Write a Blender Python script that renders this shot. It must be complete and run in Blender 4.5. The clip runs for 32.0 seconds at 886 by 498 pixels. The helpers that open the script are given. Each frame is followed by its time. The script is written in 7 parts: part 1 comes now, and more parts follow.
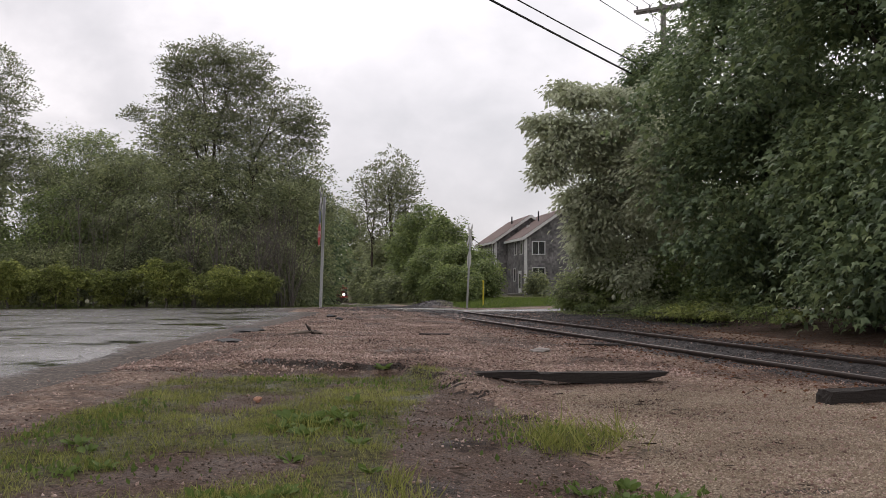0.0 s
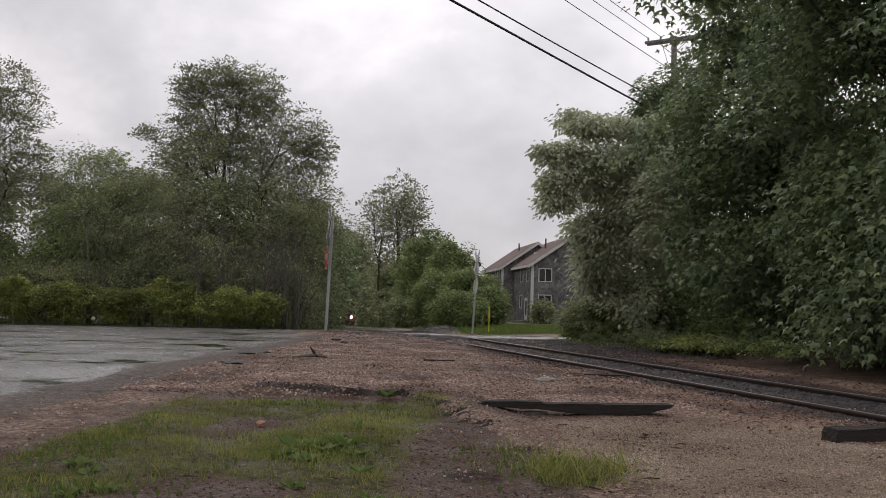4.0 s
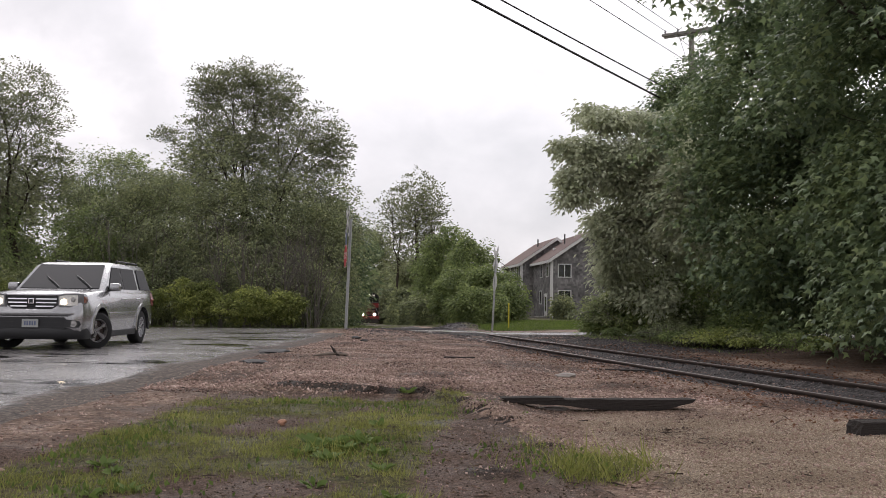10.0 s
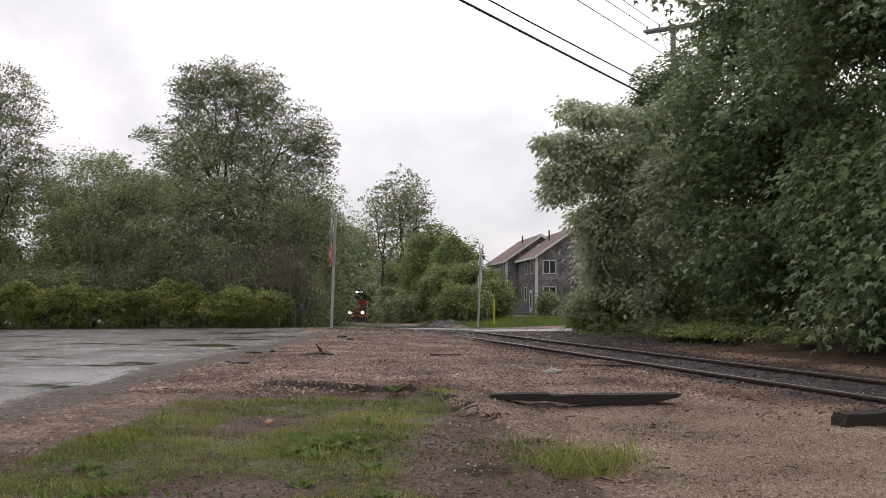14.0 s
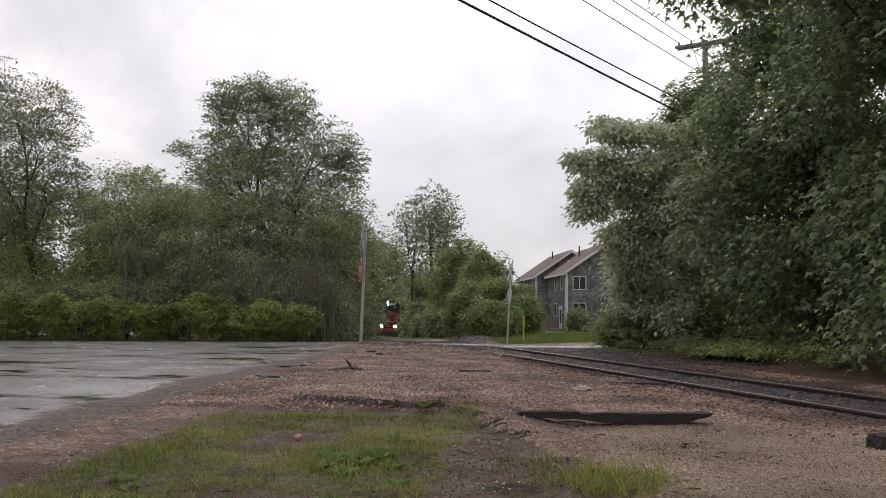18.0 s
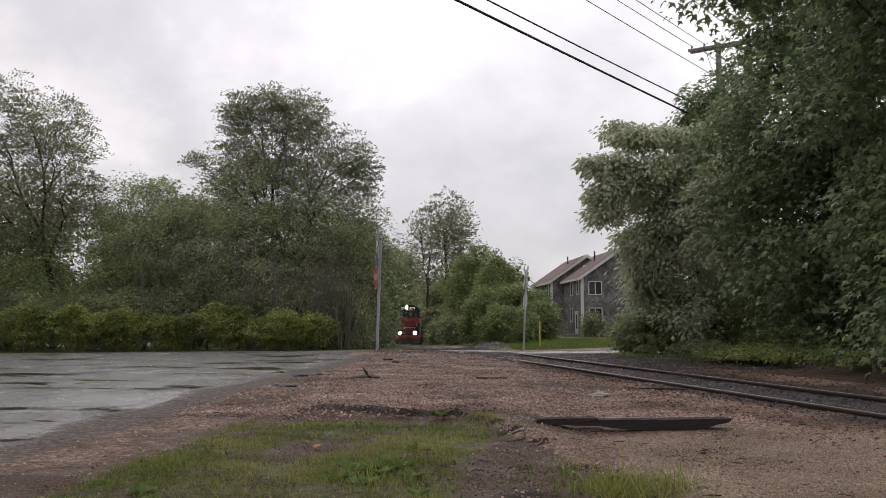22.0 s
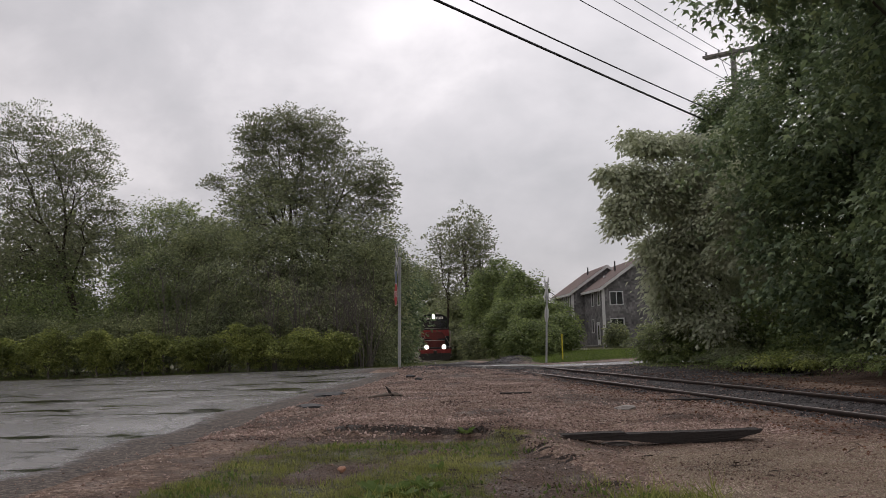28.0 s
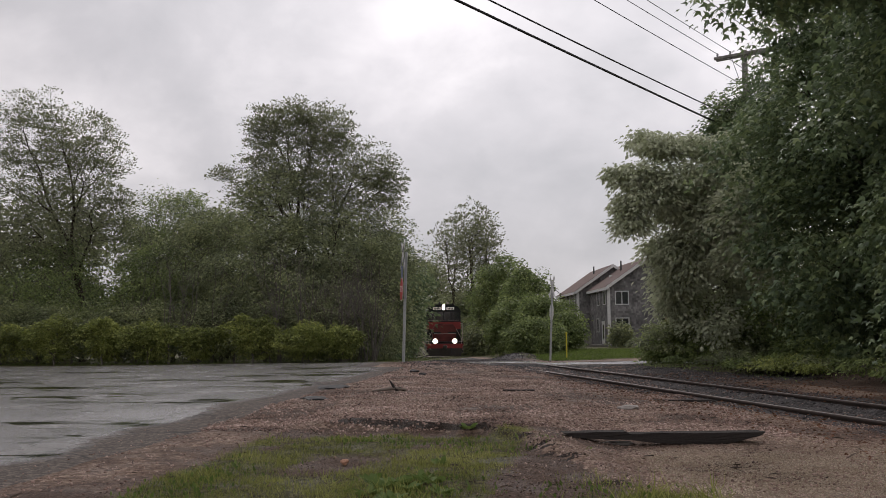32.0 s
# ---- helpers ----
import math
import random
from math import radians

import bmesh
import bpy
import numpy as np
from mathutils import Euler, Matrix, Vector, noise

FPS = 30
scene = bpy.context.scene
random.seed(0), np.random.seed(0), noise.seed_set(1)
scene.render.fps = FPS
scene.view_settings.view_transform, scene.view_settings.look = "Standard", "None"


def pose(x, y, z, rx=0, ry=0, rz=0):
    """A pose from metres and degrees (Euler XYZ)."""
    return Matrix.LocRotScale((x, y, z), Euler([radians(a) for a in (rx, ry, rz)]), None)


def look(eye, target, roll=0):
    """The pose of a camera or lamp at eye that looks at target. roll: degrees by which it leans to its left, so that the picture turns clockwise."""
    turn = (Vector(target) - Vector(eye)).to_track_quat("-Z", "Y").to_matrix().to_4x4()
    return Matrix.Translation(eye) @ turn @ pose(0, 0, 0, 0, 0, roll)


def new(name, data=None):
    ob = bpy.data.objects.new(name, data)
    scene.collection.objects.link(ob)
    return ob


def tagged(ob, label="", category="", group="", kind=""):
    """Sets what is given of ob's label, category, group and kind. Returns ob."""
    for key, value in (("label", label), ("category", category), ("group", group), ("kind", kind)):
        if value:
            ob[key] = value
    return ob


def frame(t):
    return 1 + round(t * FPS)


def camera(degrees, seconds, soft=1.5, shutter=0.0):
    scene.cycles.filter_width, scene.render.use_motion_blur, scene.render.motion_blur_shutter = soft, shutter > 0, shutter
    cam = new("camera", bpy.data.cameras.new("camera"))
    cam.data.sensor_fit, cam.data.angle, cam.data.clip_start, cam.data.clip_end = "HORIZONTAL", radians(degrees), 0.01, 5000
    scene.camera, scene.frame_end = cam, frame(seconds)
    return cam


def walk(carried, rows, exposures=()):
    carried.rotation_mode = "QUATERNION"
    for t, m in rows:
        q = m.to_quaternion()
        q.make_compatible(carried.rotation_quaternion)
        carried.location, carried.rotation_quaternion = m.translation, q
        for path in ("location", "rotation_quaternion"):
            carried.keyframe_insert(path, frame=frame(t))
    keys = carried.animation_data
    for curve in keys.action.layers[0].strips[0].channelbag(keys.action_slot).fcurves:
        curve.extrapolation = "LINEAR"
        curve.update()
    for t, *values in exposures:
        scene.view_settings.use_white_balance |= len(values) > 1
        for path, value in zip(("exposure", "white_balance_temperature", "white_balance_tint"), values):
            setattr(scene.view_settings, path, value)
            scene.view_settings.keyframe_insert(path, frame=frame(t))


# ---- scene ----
cam = camera(51.1, 32.0, soft=0.8)
PATH = [
    (0, (0.033, 0.461, 1.008), (0.032, 2.459, 1.079), 0.2),
    (0.5, (0.028, 0.454, 1.015), (0.029, 2.453, 1.086), 0.2),
    (1, (0.022, 0.463, 1.017), (0.024, 2.461, 1.089), 0.2),
    (1.5, (0.04, 0.457, 1.021), (0.042, 2.456, 1.1), 0.2),
    (2, (0.032, 0.449, 1.028), (0.026, 2.447, 1.123), 0.5),
    (2.5, (0.039, 0.457, 1.026), (0.028, 2.454, 1.135), 0.9),
    (3, (0.03, 0.449, 1.033), (0.015, 2.446, 1.153), 1.2),
    (3.5, (0.032, 0.447, 1.034), (0.02, 2.443, 1.159), 1.5),
    (5.5, (0.032, 0.448, 1.036), (-0.002, 2.444, 1.156), 1.4),
    (6, (0.027, 0.445, 1.036), (-0.009, 2.441, 1.163), 1.4),
    (6.5, (0.025, 0.46, 1.029), (-0.017, 2.456, 1.157), 1.3),
    (7, (0.025, 0.456, 1.025), (-0.022, 2.452, 1.151), 1.2),
    (7.5, (0.022, 0.507, 1.027), (-0.034, 2.503, 1.154), 1.3),
    (8, (0.025, 0.418, 1.03), (-0.031, 2.413, 1.154), 1.3),
    (8.5, (0.031, 0.449, 1.031), (-0.022, 2.444, 1.154), 1.2),
    (9, (0.032, 0.452, 1.03), (-0.023, 2.448, 1.151), 1.0),
    (9.5, (0.032, 0.455, 1.033), (-0.023, 2.451, 1.154), 1.0),
    (10, (0.033, 0.462, 1.034), (-0.024, 2.458, 1.151), 0.8),
    (10.5, (0.033, 0.464, 1.042), (-0.019, 2.46, 1.156), 0.7),
    (11, (0.031, 0.461, 1.042), (-0.006, 2.459, 1.132), 0.3),
    (11.5, (0.037, 0.514, 1.04), (0.016, 2.512, 1.113), -0.6),
    (12, (0.044, 0.482, 1.042), (0.042, 2.481, 1.125), -0.7),
    (12.5, (0.042, 0.479, 1.041), (0.049, 2.477, 1.137), -0.5),
    (13, (0.038, 0.478, 1.045), (0.043, 2.475, 1.148), -0.3),
    (13.5, (0.034, 0.468, 1.042), (0.032, 2.465, 1.152), -0.1),
    (14, (0.027, 0.466, 1.035), (0.003, 2.463, 1.147), 0.1),
    (14.5, (0.035, 0.458, 1.027), (-0.008, 2.454, 1.134), 0.4),
    (16.5, (0.038, 0.508, 1.047), (-0.038, 2.503, 1.179), 0.3),
    (17, (0.038, 0.464, 1.048), (-0.034, 2.457, 1.192), 0.1),
    (17.5, (0.029, 0.456, 1.04), (-0.05, 2.449, 1.184), 0.3),
    (18, (0.025, 0.451, 1.047), (-0.063, 2.444, 1.191), 0.6),
    (18.5, (0.02, 0.456, 1.051), (-0.075, 2.448, 1.2), 0.4),
    (19, (0.021, 0.455, 1.05), (-0.087, 2.447, 1.199), 0.1),
    (19.5, (0.025, 0.456, 1.056), (-0.085, 2.447, 1.207), -0.0),
    (20, (0.022, 0.442, 1.063), (-0.087, 2.433, 1.217), 0.0),
    (20.5, (0.027, 0.457, 1.061), (-0.084, 2.448, 1.218), -0.0),
    (21, (0.022, 0.444, 1.062), (-0.092, 2.434, 1.219), -0.0),
    (21.5, (0.022, 0.444, 1.064), (-0.094, 2.435, 1.222), -0.1),
    (22, (0.018, 0.438, 1.063), (-0.102, 2.429, 1.221), -0.1),
    (22.5, (0.026, 0.435, 1.071), (-0.096, 2.425, 1.227), -0.3),
    (23, (0.02, 0.496, 1.088), (-0.11, 2.485, 1.257), -0.5),
    (23.5, (0.026, 0.477, 1.09), (-0.099, 2.465, 1.266), -0.7),
    (24, (0.028, 0.458, 1.089), (-0.096, 2.446, 1.268), -0.8),
    (24.5, (0.031, 0.459, 1.084), (-0.097, 2.447, 1.264), -0.9),
    (26.5, (0.041, 0.446, 1.097), (-0.097, 2.432, 1.285), -1.5),
    (27, (0.032, 0.492, 1.095), (-0.115, 2.477, 1.287), -1.5),
    (27.5, (0.009, 0.513, 1.087), (-0.149, 2.497, 1.282), -1.8),
    (28, (0.004, 0.517, 1.088), (-0.156, 2.501, 1.278), -1.7),
    (28.5, (0.006, 0.52, 1.093), (-0.155, 2.503, 1.289), -1.8),
    (29, (0.013, 0.418, 1.099), (-0.143, 2.403, 1.294), -1.6),
    (29.5, (0.011, 0.451, 1.099), (-0.159, 2.434, 1.299), -1.4),
    (30, (0.007, 0.492, 1.09), (-0.163, 2.475, 1.284), -0.9),
    (30.5, (0.01, 0.421, 1.083), (-0.165, 2.404, 1.271), -0.8),
    (31, (0.006, 0.48, 1.083), (-0.166, 2.464, 1.264), -0.5),
    (31.5, (-0.004, 0.473, 1.083), (-0.179, 2.457, 1.26), -0.4),
    (32, (0.003, 0.48, 1.089), (-0.171, 2.464, 1.27), -0.4),
]
EXPO = [(0.0, 0.0, 6500, 14), (3.0, -0.25, 6500, 14), (6.0, -0.26, 6500, 14), (9.0, 0.1, 6500, 14), (13.0, 0.2, 6500, 14), (17.0, 0.05, 6500, 14), (20.0, 0.0, 6500, 14), (24.0, -0.22, 6500, 14), (28.0, -0.4, 6500, 14), (32.0, -0.35, 6500, 14)]
walk(cam, [(t, look(eye, target, roll)) for t, eye, target, roll in PATH], EXPO)

# ---- sky and sun ----
world = bpy.data.worlds.new("overcast_sky")
scene.world = world
world.use_nodes = True
wn, wl = world.node_tree.nodes, world.node_tree.links
wn.clear()


def wnode(kind, **props):
    n = wn.new(kind)
    for k, v in props.items():
        n.inputs[k].default_value = v
    return n


SUN_EL, SUN_AZ = radians(42), radians(8)
coord = wn.new("ShaderNodeTexCoord")
sky = wn.new("ShaderNodeTexSky")
sky.sky_type, sky.sun_disc = "NISHITA", False
sky.sun_elevation, sky.sun_rotation = SUN_EL, SUN_AZ
squash = wn.new("ShaderNodeMapping")
squash.inputs["Scale"].default_value = (1.0, 1.0, 1.45)
squash.inputs["Location"].default_value = (3.1, 0.4, 1.7)
wl.new(coord.outputs["Generated"], squash.inputs["Vector"])
big = wnode("ShaderNodeTexNoise", Scale=2.1, Detail=5.0, Roughness=0.5, Distortion=0.25)
fine = wnode("ShaderNodeTexNoise", Scale=8.0, Detail=6.0, Roughness=0.55, Distortion=0.2)
wl.new(squash.outputs["Vector"], big.inputs["Vector"])
wl.new(squash.outputs["Vector"], fine.inputs["Vector"])
blend = wn.new("ShaderNodeMix")
blend.data_type, blend.inputs[0].default_value = "FLOAT", 0.3
wl.new(big.outputs[0], blend.inputs[2])
wl.new(fine.outputs[0], blend.inputs[3])
cloud = wn.new("ShaderNodeValToRGB")
cloud.color_ramp.elements[0].position, cloud.color_ramp.elements[0].color = 0.34, (0.50, 0.505, 0.52, 1)
cloud.color_ramp.elements[1].position, cloud.color_ramp.elements[1].color = 0.66, (1.05, 1.02, 1.025, 1)
mid_stop = cloud.color_ramp.elements.new(0.5)
mid_stop.color = (0.70, 0.69, 0.705, 1)
wl.new(blend.outputs[0], cloud.inputs[0])
# the cloud deck is brighter round the hidden sun
glow_dir = wn.new("ShaderNodeVectorMath")
glow_dir.operation = "DOT_PRODUCT"
glow_dir.inputs[1].default_value = (math.sin(-SUN_AZ) * -math.cos(SUN_EL), math.cos(SUN_AZ) * math.cos(SUN_EL), math.sin(SUN_EL))
wl.new(coord.outputs["Generated"], glow_dir.inputs[0])
glow_map = wnode("ShaderNodeMapRange", **{"From Min": 0.72, "From Max": 1.0, "To Min": 0.94, "To Max": 1.8})
wl.new(glow_dir.outputs["Value"], glow_map.inputs[0])
deck = wn.new("ShaderNodeMix")
deck.data_type, deck.blend_type, deck.inputs[0].default_value = "RGBA", "MULTIPLY", 1.0
wl.new(cloud.outputs[0], deck.inputs[6])
wl.new(glow_map.outputs[0], deck.inputs[7])
bg_cloud, bg_sky, add, out = wn.new("ShaderNodeBackground"), wn.new("ShaderNodeBackground"), wn.new("ShaderNodeAddShader"), wn.new("ShaderNodeOutputWorld")
bg_cloud.inputs[1].default_value, bg_sky.inputs[1].default_value = 1.0, 0.004
wl.new(deck.outputs[2], bg_cloud.inputs[0])
wl.new(sky.outputs[0], bg_sky.inputs[0])
wl.new(bg_cloud.outputs[0], add.inputs[0])
wl.new(bg_sky.outputs[0], add.inputs[1])
wl.new(add.outputs[0], out.inputs[0])

sun = new("sun", bpy.data.lights.new("sun", "SUN"))
sun.data.energy, sun.data.angle, sun.data.color = 1.0, radians(40), (1.0, 0.96, 0.92)
sun.matrix_world = look((0, 0, 40), (-math.sin(SUN_AZ) * -40, 40 * -math.cos(SUN_AZ), 40 - 40 * math.tan(SUN_EL)))


# ---- materials ----
class Shade:
    """A small builder of node materials."""

    def __init__(self, name):
        self.mat = bpy.data.materials.new(name)
        self.mat.use_nodes = True
        self.t = self.mat.node_tree
        self.bsdf = self.t.nodes["Principled BSDF"]
        self.out = self.t.nodes["Material Output"]
        self.where = self.t.nodes.new("ShaderNodeTexCoord").outputs["Object"]

    def node(self, kind, **props):
        n = self.t.nodes.new(kind)
        for k, v in props.items():
            n.inputs[k].default_value = v
        return n

    def link(self, a, b):
        self.t.links.new(a, b)

    def noise(self, scale, detail=4.0, rough=0.55, stretch=None, distort=0.0):
        n = self.node("ShaderNodeTexNoise", Scale=scale, Detail=detail, Roughness=rough, Distortion=distort)
        src = self.where
        if stretch:
            mp = self.node("ShaderNodeMapping", Scale=stretch)
            self.link(src, mp.inputs["Vector"])
            src = mp.outputs["Vector"]
        self.link(src, n.inputs["Vector"])
        return n.outputs[0]

    def ramp(self, fac, *stops):
        n = self.t.nodes.new("ShaderNodeValToRGB")
        while len(n.color_ramp.elements) < len(stops):
            n.color_ramp.elements.new(0.5)
        for e, (p, c) in zip(n.color_ramp.elements, stops):
            e.position = p
            e.color = (c, c, c, 1) if isinstance(c, (int, float)) else (*c, 1)
        self.link(fac, n.inputs[0])
        return n.outputs[0]

    def mix(self, fac, a, b, blend="MIX"):
        n = self.t.nodes.new("ShaderNodeMix")
        n.data_type, n.blend_type = "RGBA", blend
        for i, v in ((0, fac), (6, a), (7, b)):
            if isinstance(v, (int, float)):
                n.inputs[i].default_value = v if i == 0 else (v, v, v, 1)
            elif isinstance(v, tuple):
                n.inputs[i].default_value = (*v, 1)
            else:
                self.link(v, n.inputs[i])
        return n.outputs[2]

    def calc(self, op, a, b=0.0, clamp=False):
        n = self.t.nodes.new("ShaderNodeMath")
        n.operation, n.use_clamp = op, clamp
        for i, v in ((0, a), (1, b)):
            if isinstance(v, (int, float)):
                n.inputs[i].default_value = v
            else:
                self.link(v, n.inputs[i])
        return n.outputs[0]

    def attr(self, name):
        n = self.t.nodes.new("ShaderNodeAttribute")
        n.attribute_name = name
        return n.outputs["Fac"]

    def put(self, color=None, rough=None, metal=None, bump=None, depth=0.01, strength=0.6, **more):
        for key, v in (("Base Color", color), ("Roughness", rough), ("Metallic", metal)):
            if v is None:
                continue
            if isinstance(v, (int, float)):
                self.bsdf.inputs[key].default_value = v
            elif isinstance(v, tuple):
                self.bsdf.inputs[key].default_value = (*v, 1)
            else:
                self.link(v, self.bsdf.inputs[key])
        if bump is not None:
            b = self.node("ShaderNodeBump", Strength=strength, Distance=depth)
            self.link(bump, b.inputs["Height"])
            self.link(b.outputs[0], self.bsdf.inputs["Normal"])
        for k, v in more.items():
            self.bsdf.inputs[k.replace("_", " ")].default_value = v
        return self.mat


def plain(name, color, rough=0.6, metal=0.0, vary=0.25, scale=12.0, depth=0.002, **more):
    """A surface of one colour with blotches, grain and fine relief."""
    s = Shade(name)
    n1, n2 = s.noise(scale, 5), s.noise(scale * 9, 3)
    dark = tuple(c * (1 - vary) for c in color)
    lite = tuple(min(1, c * (1 + vary * 0.8)) for c in color)
    col = s.mix(s.ramp(n1, (0.3, 0.0), (0.7, 1.0)), dark, lite)
    col = s.mix(s.calc("MULTIPLY", s.ramp(n2, (0.35, 0.0), (0.75, 1.0)), 0.35), col, tuple(c * 0.6 for c in color))
    r = s.ramp(n1, (0.2, max(0.02, rough - 0.12)), (0.8, min(1, rough + 0.12)))
    return s.put(col, r, metal, n2, depth, 0.5, **more)


def glowing(name, color, power):
    s = Shade(name)
    return s.put(color, 0.3, 0.0, Emission_Color=(*color, 1), Emission_Strength=power)


def leafy(name, tones, gloss=0.45, through_light=0.35, shine=0.2):
    """Leaves: one tone for each leaf out of three, light through the blade, a slight gloss."""
    s = Shade(name)
    geo = s.t.nodes.new("ShaderNodeNewGeometry")
    rnd = geo.outputs["Random Per Island"]
    patch = s.noise(0.75, 4)
    f = s.calc("ADD", s.calc("MULTIPLY", rnd, 0.5), s.calc("MULTIPLY", s.ramp(patch, (0.32, 0.0), (0.68, 1.0)), 0.5))
    col = s.ramp(f, (0.08, tones[0]), (0.5, tones[1]), (0.93, tones[2]))
    s.put(col, gloss, 0.0, Specular_IOR_Level=shine)
    tr = s.t.nodes.new("ShaderNodeBsdfTranslucent")
    s.link(s.mix(0.35, col, (0.14, 0.18, 0.07)), tr.inputs["Color"])
    mx = s.node("ShaderNodeMixShader", Fac=through_light)
    s.link(s.bsdf.outputs[0], mx.inputs[1])
    s.link(tr.outputs[0], mx.inputs[2])
    s.link(mx.outputs[0], s.out.inputs["Surface"])
    return s.mat


def ground_material():
    s = Shade("gravelly_ground")
    grit, pebble, blot = s.noise(38, 4, 0.85), s.noise(15, 5, 0.85), s.noise(1.3, 5)
    vor = s.node("ShaderNodeTexVoronoi", Scale=26.0)
    s.link(s.where, vor.inputs["Vector"])
    cell = vor.outputs["Color"]
    vor_big = s.node("ShaderNodeTexVoronoi", Scale=11.0)
    s.link(s.where, vor_big.inputs["Vector"])
    tan = s.ramp(pebble, (0.37, (0.062, 0.042, 0.034)), (0.5, (0.235, 0.150, 0.115)), (0.62, (0.52, 0.37, 0.295)))
    tan = s.mix(0.5, tan, s.ramp(cell, (0.2, (0.058, 0.04, 0.029)), (0.5, (0.203, 0.137, 0.094)), (0.8, (0.54, 0.42, 0.32))))
    tan = s.mix(s.ramp(vor_big.outputs["Distance"], (0.16, 0.45), (0.26, 0.0)), tan, s.ramp(vor_big.outputs["Color"], (0.15, (0.07, 0.052, 0.045)), (0.9, (0.40, 0.33, 0.28))))
    tan = s.mix(s.calc("MULTIPLY", s.ramp(blot, (0.42, 0.0), (0.62, 1.0)), 0.5), tan, (0.15, 0.098, 0.072))
    soil = s.ramp(grit, (0.36, (0.022, 0.014, 0.011)), (0.5, (0.082, 0.053, 0.041)), (0.64, (0.22, 0.152, 0.12)))
    soil = s.mix(s.ramp(pebble, (0.4, 0.0), (0.65, 0.55)), soil, (0.15, 0.105, 0.078))
    stone = s.ramp(pebble, (0.36, (0.012, 0.011, 0.012)), (0.5, (0.055, 0.05, 0.05)), (0.64, (0.15, 0.14, 0.138)))
    turf = s.ramp(s.noise(18, 5, 0.85), (0.38, (0.026, 0.021, 0.011)), (0.5, (0.072, 0.068, 0.027)), (0.62, (0.16, 0.145, 0.058)))

    sand = s.ramp(s.noise(62, 3, 0.8), (0.34, (0.08, 0.058, 0.042)), (0.47, (0.22, 0.166, 0.115)), (0.56, (0.33, 0.258, 0.182)), (0.68, (0.54, 0.45, 0.335)))
    sand = s.mix(s.calc("MULTIPLY", s.ramp(s.noise(3.2, 5, 0.7), (0.5, 0.0), (0.66, 1.0)), 0.55), sand, (0.13, 0.092, 0.068))

    def mask(name, spread=0.5):
        wob = s.calc("ADD", s.attr(name), s.calc("MULTIPLY", s.calc("SUBTRACT", s.noise(6, 5, 0.7), 0.5), spread))
        return s.ramp(wob, (0.4, 0.0), (0.6, 1.0))

    col = s.mix(mask("m_sand", 0.7), tan, sand)
    col = s.mix(mask("m_soil"), col, soil)
    col = s.mix(mask("m_stone"), col, stone)
    bank = s.ramp(grit, (0.36, (0.012, 0.009, 0.007)), (0.52, (0.034, 0.024, 0.019)), (0.68, (0.10, 0.073, 0.056)))
    col = s.mix(mask("m_turf"), col, turf)
    col = s.mix(mask("m_bank", 0.7), col, bank)
    wet = s.ramp(s.noise(2.2, 4), (0.35, 0.55), (0.65, 0.92))
    return s.put(col, wet, 0.0, s.mix(0.5, grit, pebble), 0.045, 1.0, Specular_IOR_Level=0.12)


def asphalt_material():
    s = Shade("wet_asphalt")
    grit, blot = s.noise(32, 5, 0.85), s.noise(0.9, 5)
    streak = s.noise(0.8, 5, 0.6, (0.45, 1.3, 1.0), 0.9)
    crack = s.node("ShaderNodeTexVoronoi", Scale=0.55)
    crack.feature = "DISTANCE_TO_EDGE"
    wob = s.t.nodes.new("ShaderNodeVectorMath")
    wob.operation = "ADD"
    nz = s.node("ShaderNodeTexNoise", Scale=1.8, Detail=5.0)
    s.link(s.where, nz.inputs["Vector"])
    s.link(s.where, wob.inputs[0])
    s.link(nz.outputs["Color"], wob.inputs[1])
    s.link(wob.outputs[0], crack.inputs["Vector"])
    lines = s.ramp(crack.outputs["Distance"], (0.004, 1.0), (0.018, 0.0))
    col = s.ramp(grit, (0.38, (0.085, 0.082, 0.083)), (0.5, (0.19, 0.183, 0.185)), (0.62, (0.31, 0.30, 0.298)))
    col = s.mix(s.calc("MULTIPLY", s.ramp(blot, (0.35, 0.0), (0.7, 1.0)), 0.4), col, (0.19, 0.17, 0.155))
    grav = s.ramp(s.calc("ADD", s.attr("m_grit"), s.calc("MULTIPLY", s.calc("SUBTRACT", s.noise(7, 5, 0.7), 0.5), 0.9)), (0.45, 0.0), (0.75, 1.0))
    col = s.mix(grav, col, s.ramp(s.noise(16, 5, 0.85), (0.38, (0.025, 0.019, 0.016)), (0.5, (0.072, 0.055, 0.044)), (0.62, (0.18, 0.145, 0.118))))
    pool = s.ramp(streak, (0.57, 0.0), (0.60, 1.0))
    pool = s.calc("MULTIPLY", pool, s.calc("SUBTRACT", 1.0, grav))
    col = s.mix(pool, col, (0.028, 0.027, 0.027))
    col = s.mix(s.calc("MULTIPLY", lines, 0.8), col, (0.015, 0.015, 0.015))
    rough = s.mix(s.calc("MULTIPLY", s.ramp(blot, (0.35, 0.0), (0.7, 1.0)), 0.6), 0.2, 0.36)
    rough = s.mix(pool, rough, 0.05)
    rough = s.mix(s.ramp(grav, (0.25, 0.0), (0.35, 1.0)), rough, 0.97)
    height = s.calc("MULTIPLY", s.calc("SUBTRACT", grit, s.calc("MULTIPLY", lines, 0.5)), s.calc("SUBTRACT", 1.0, s.calc("MULTIPLY", pool, 0.95)))
    return s.put(col, rough, 0.0, height, 0.006, 0.55)


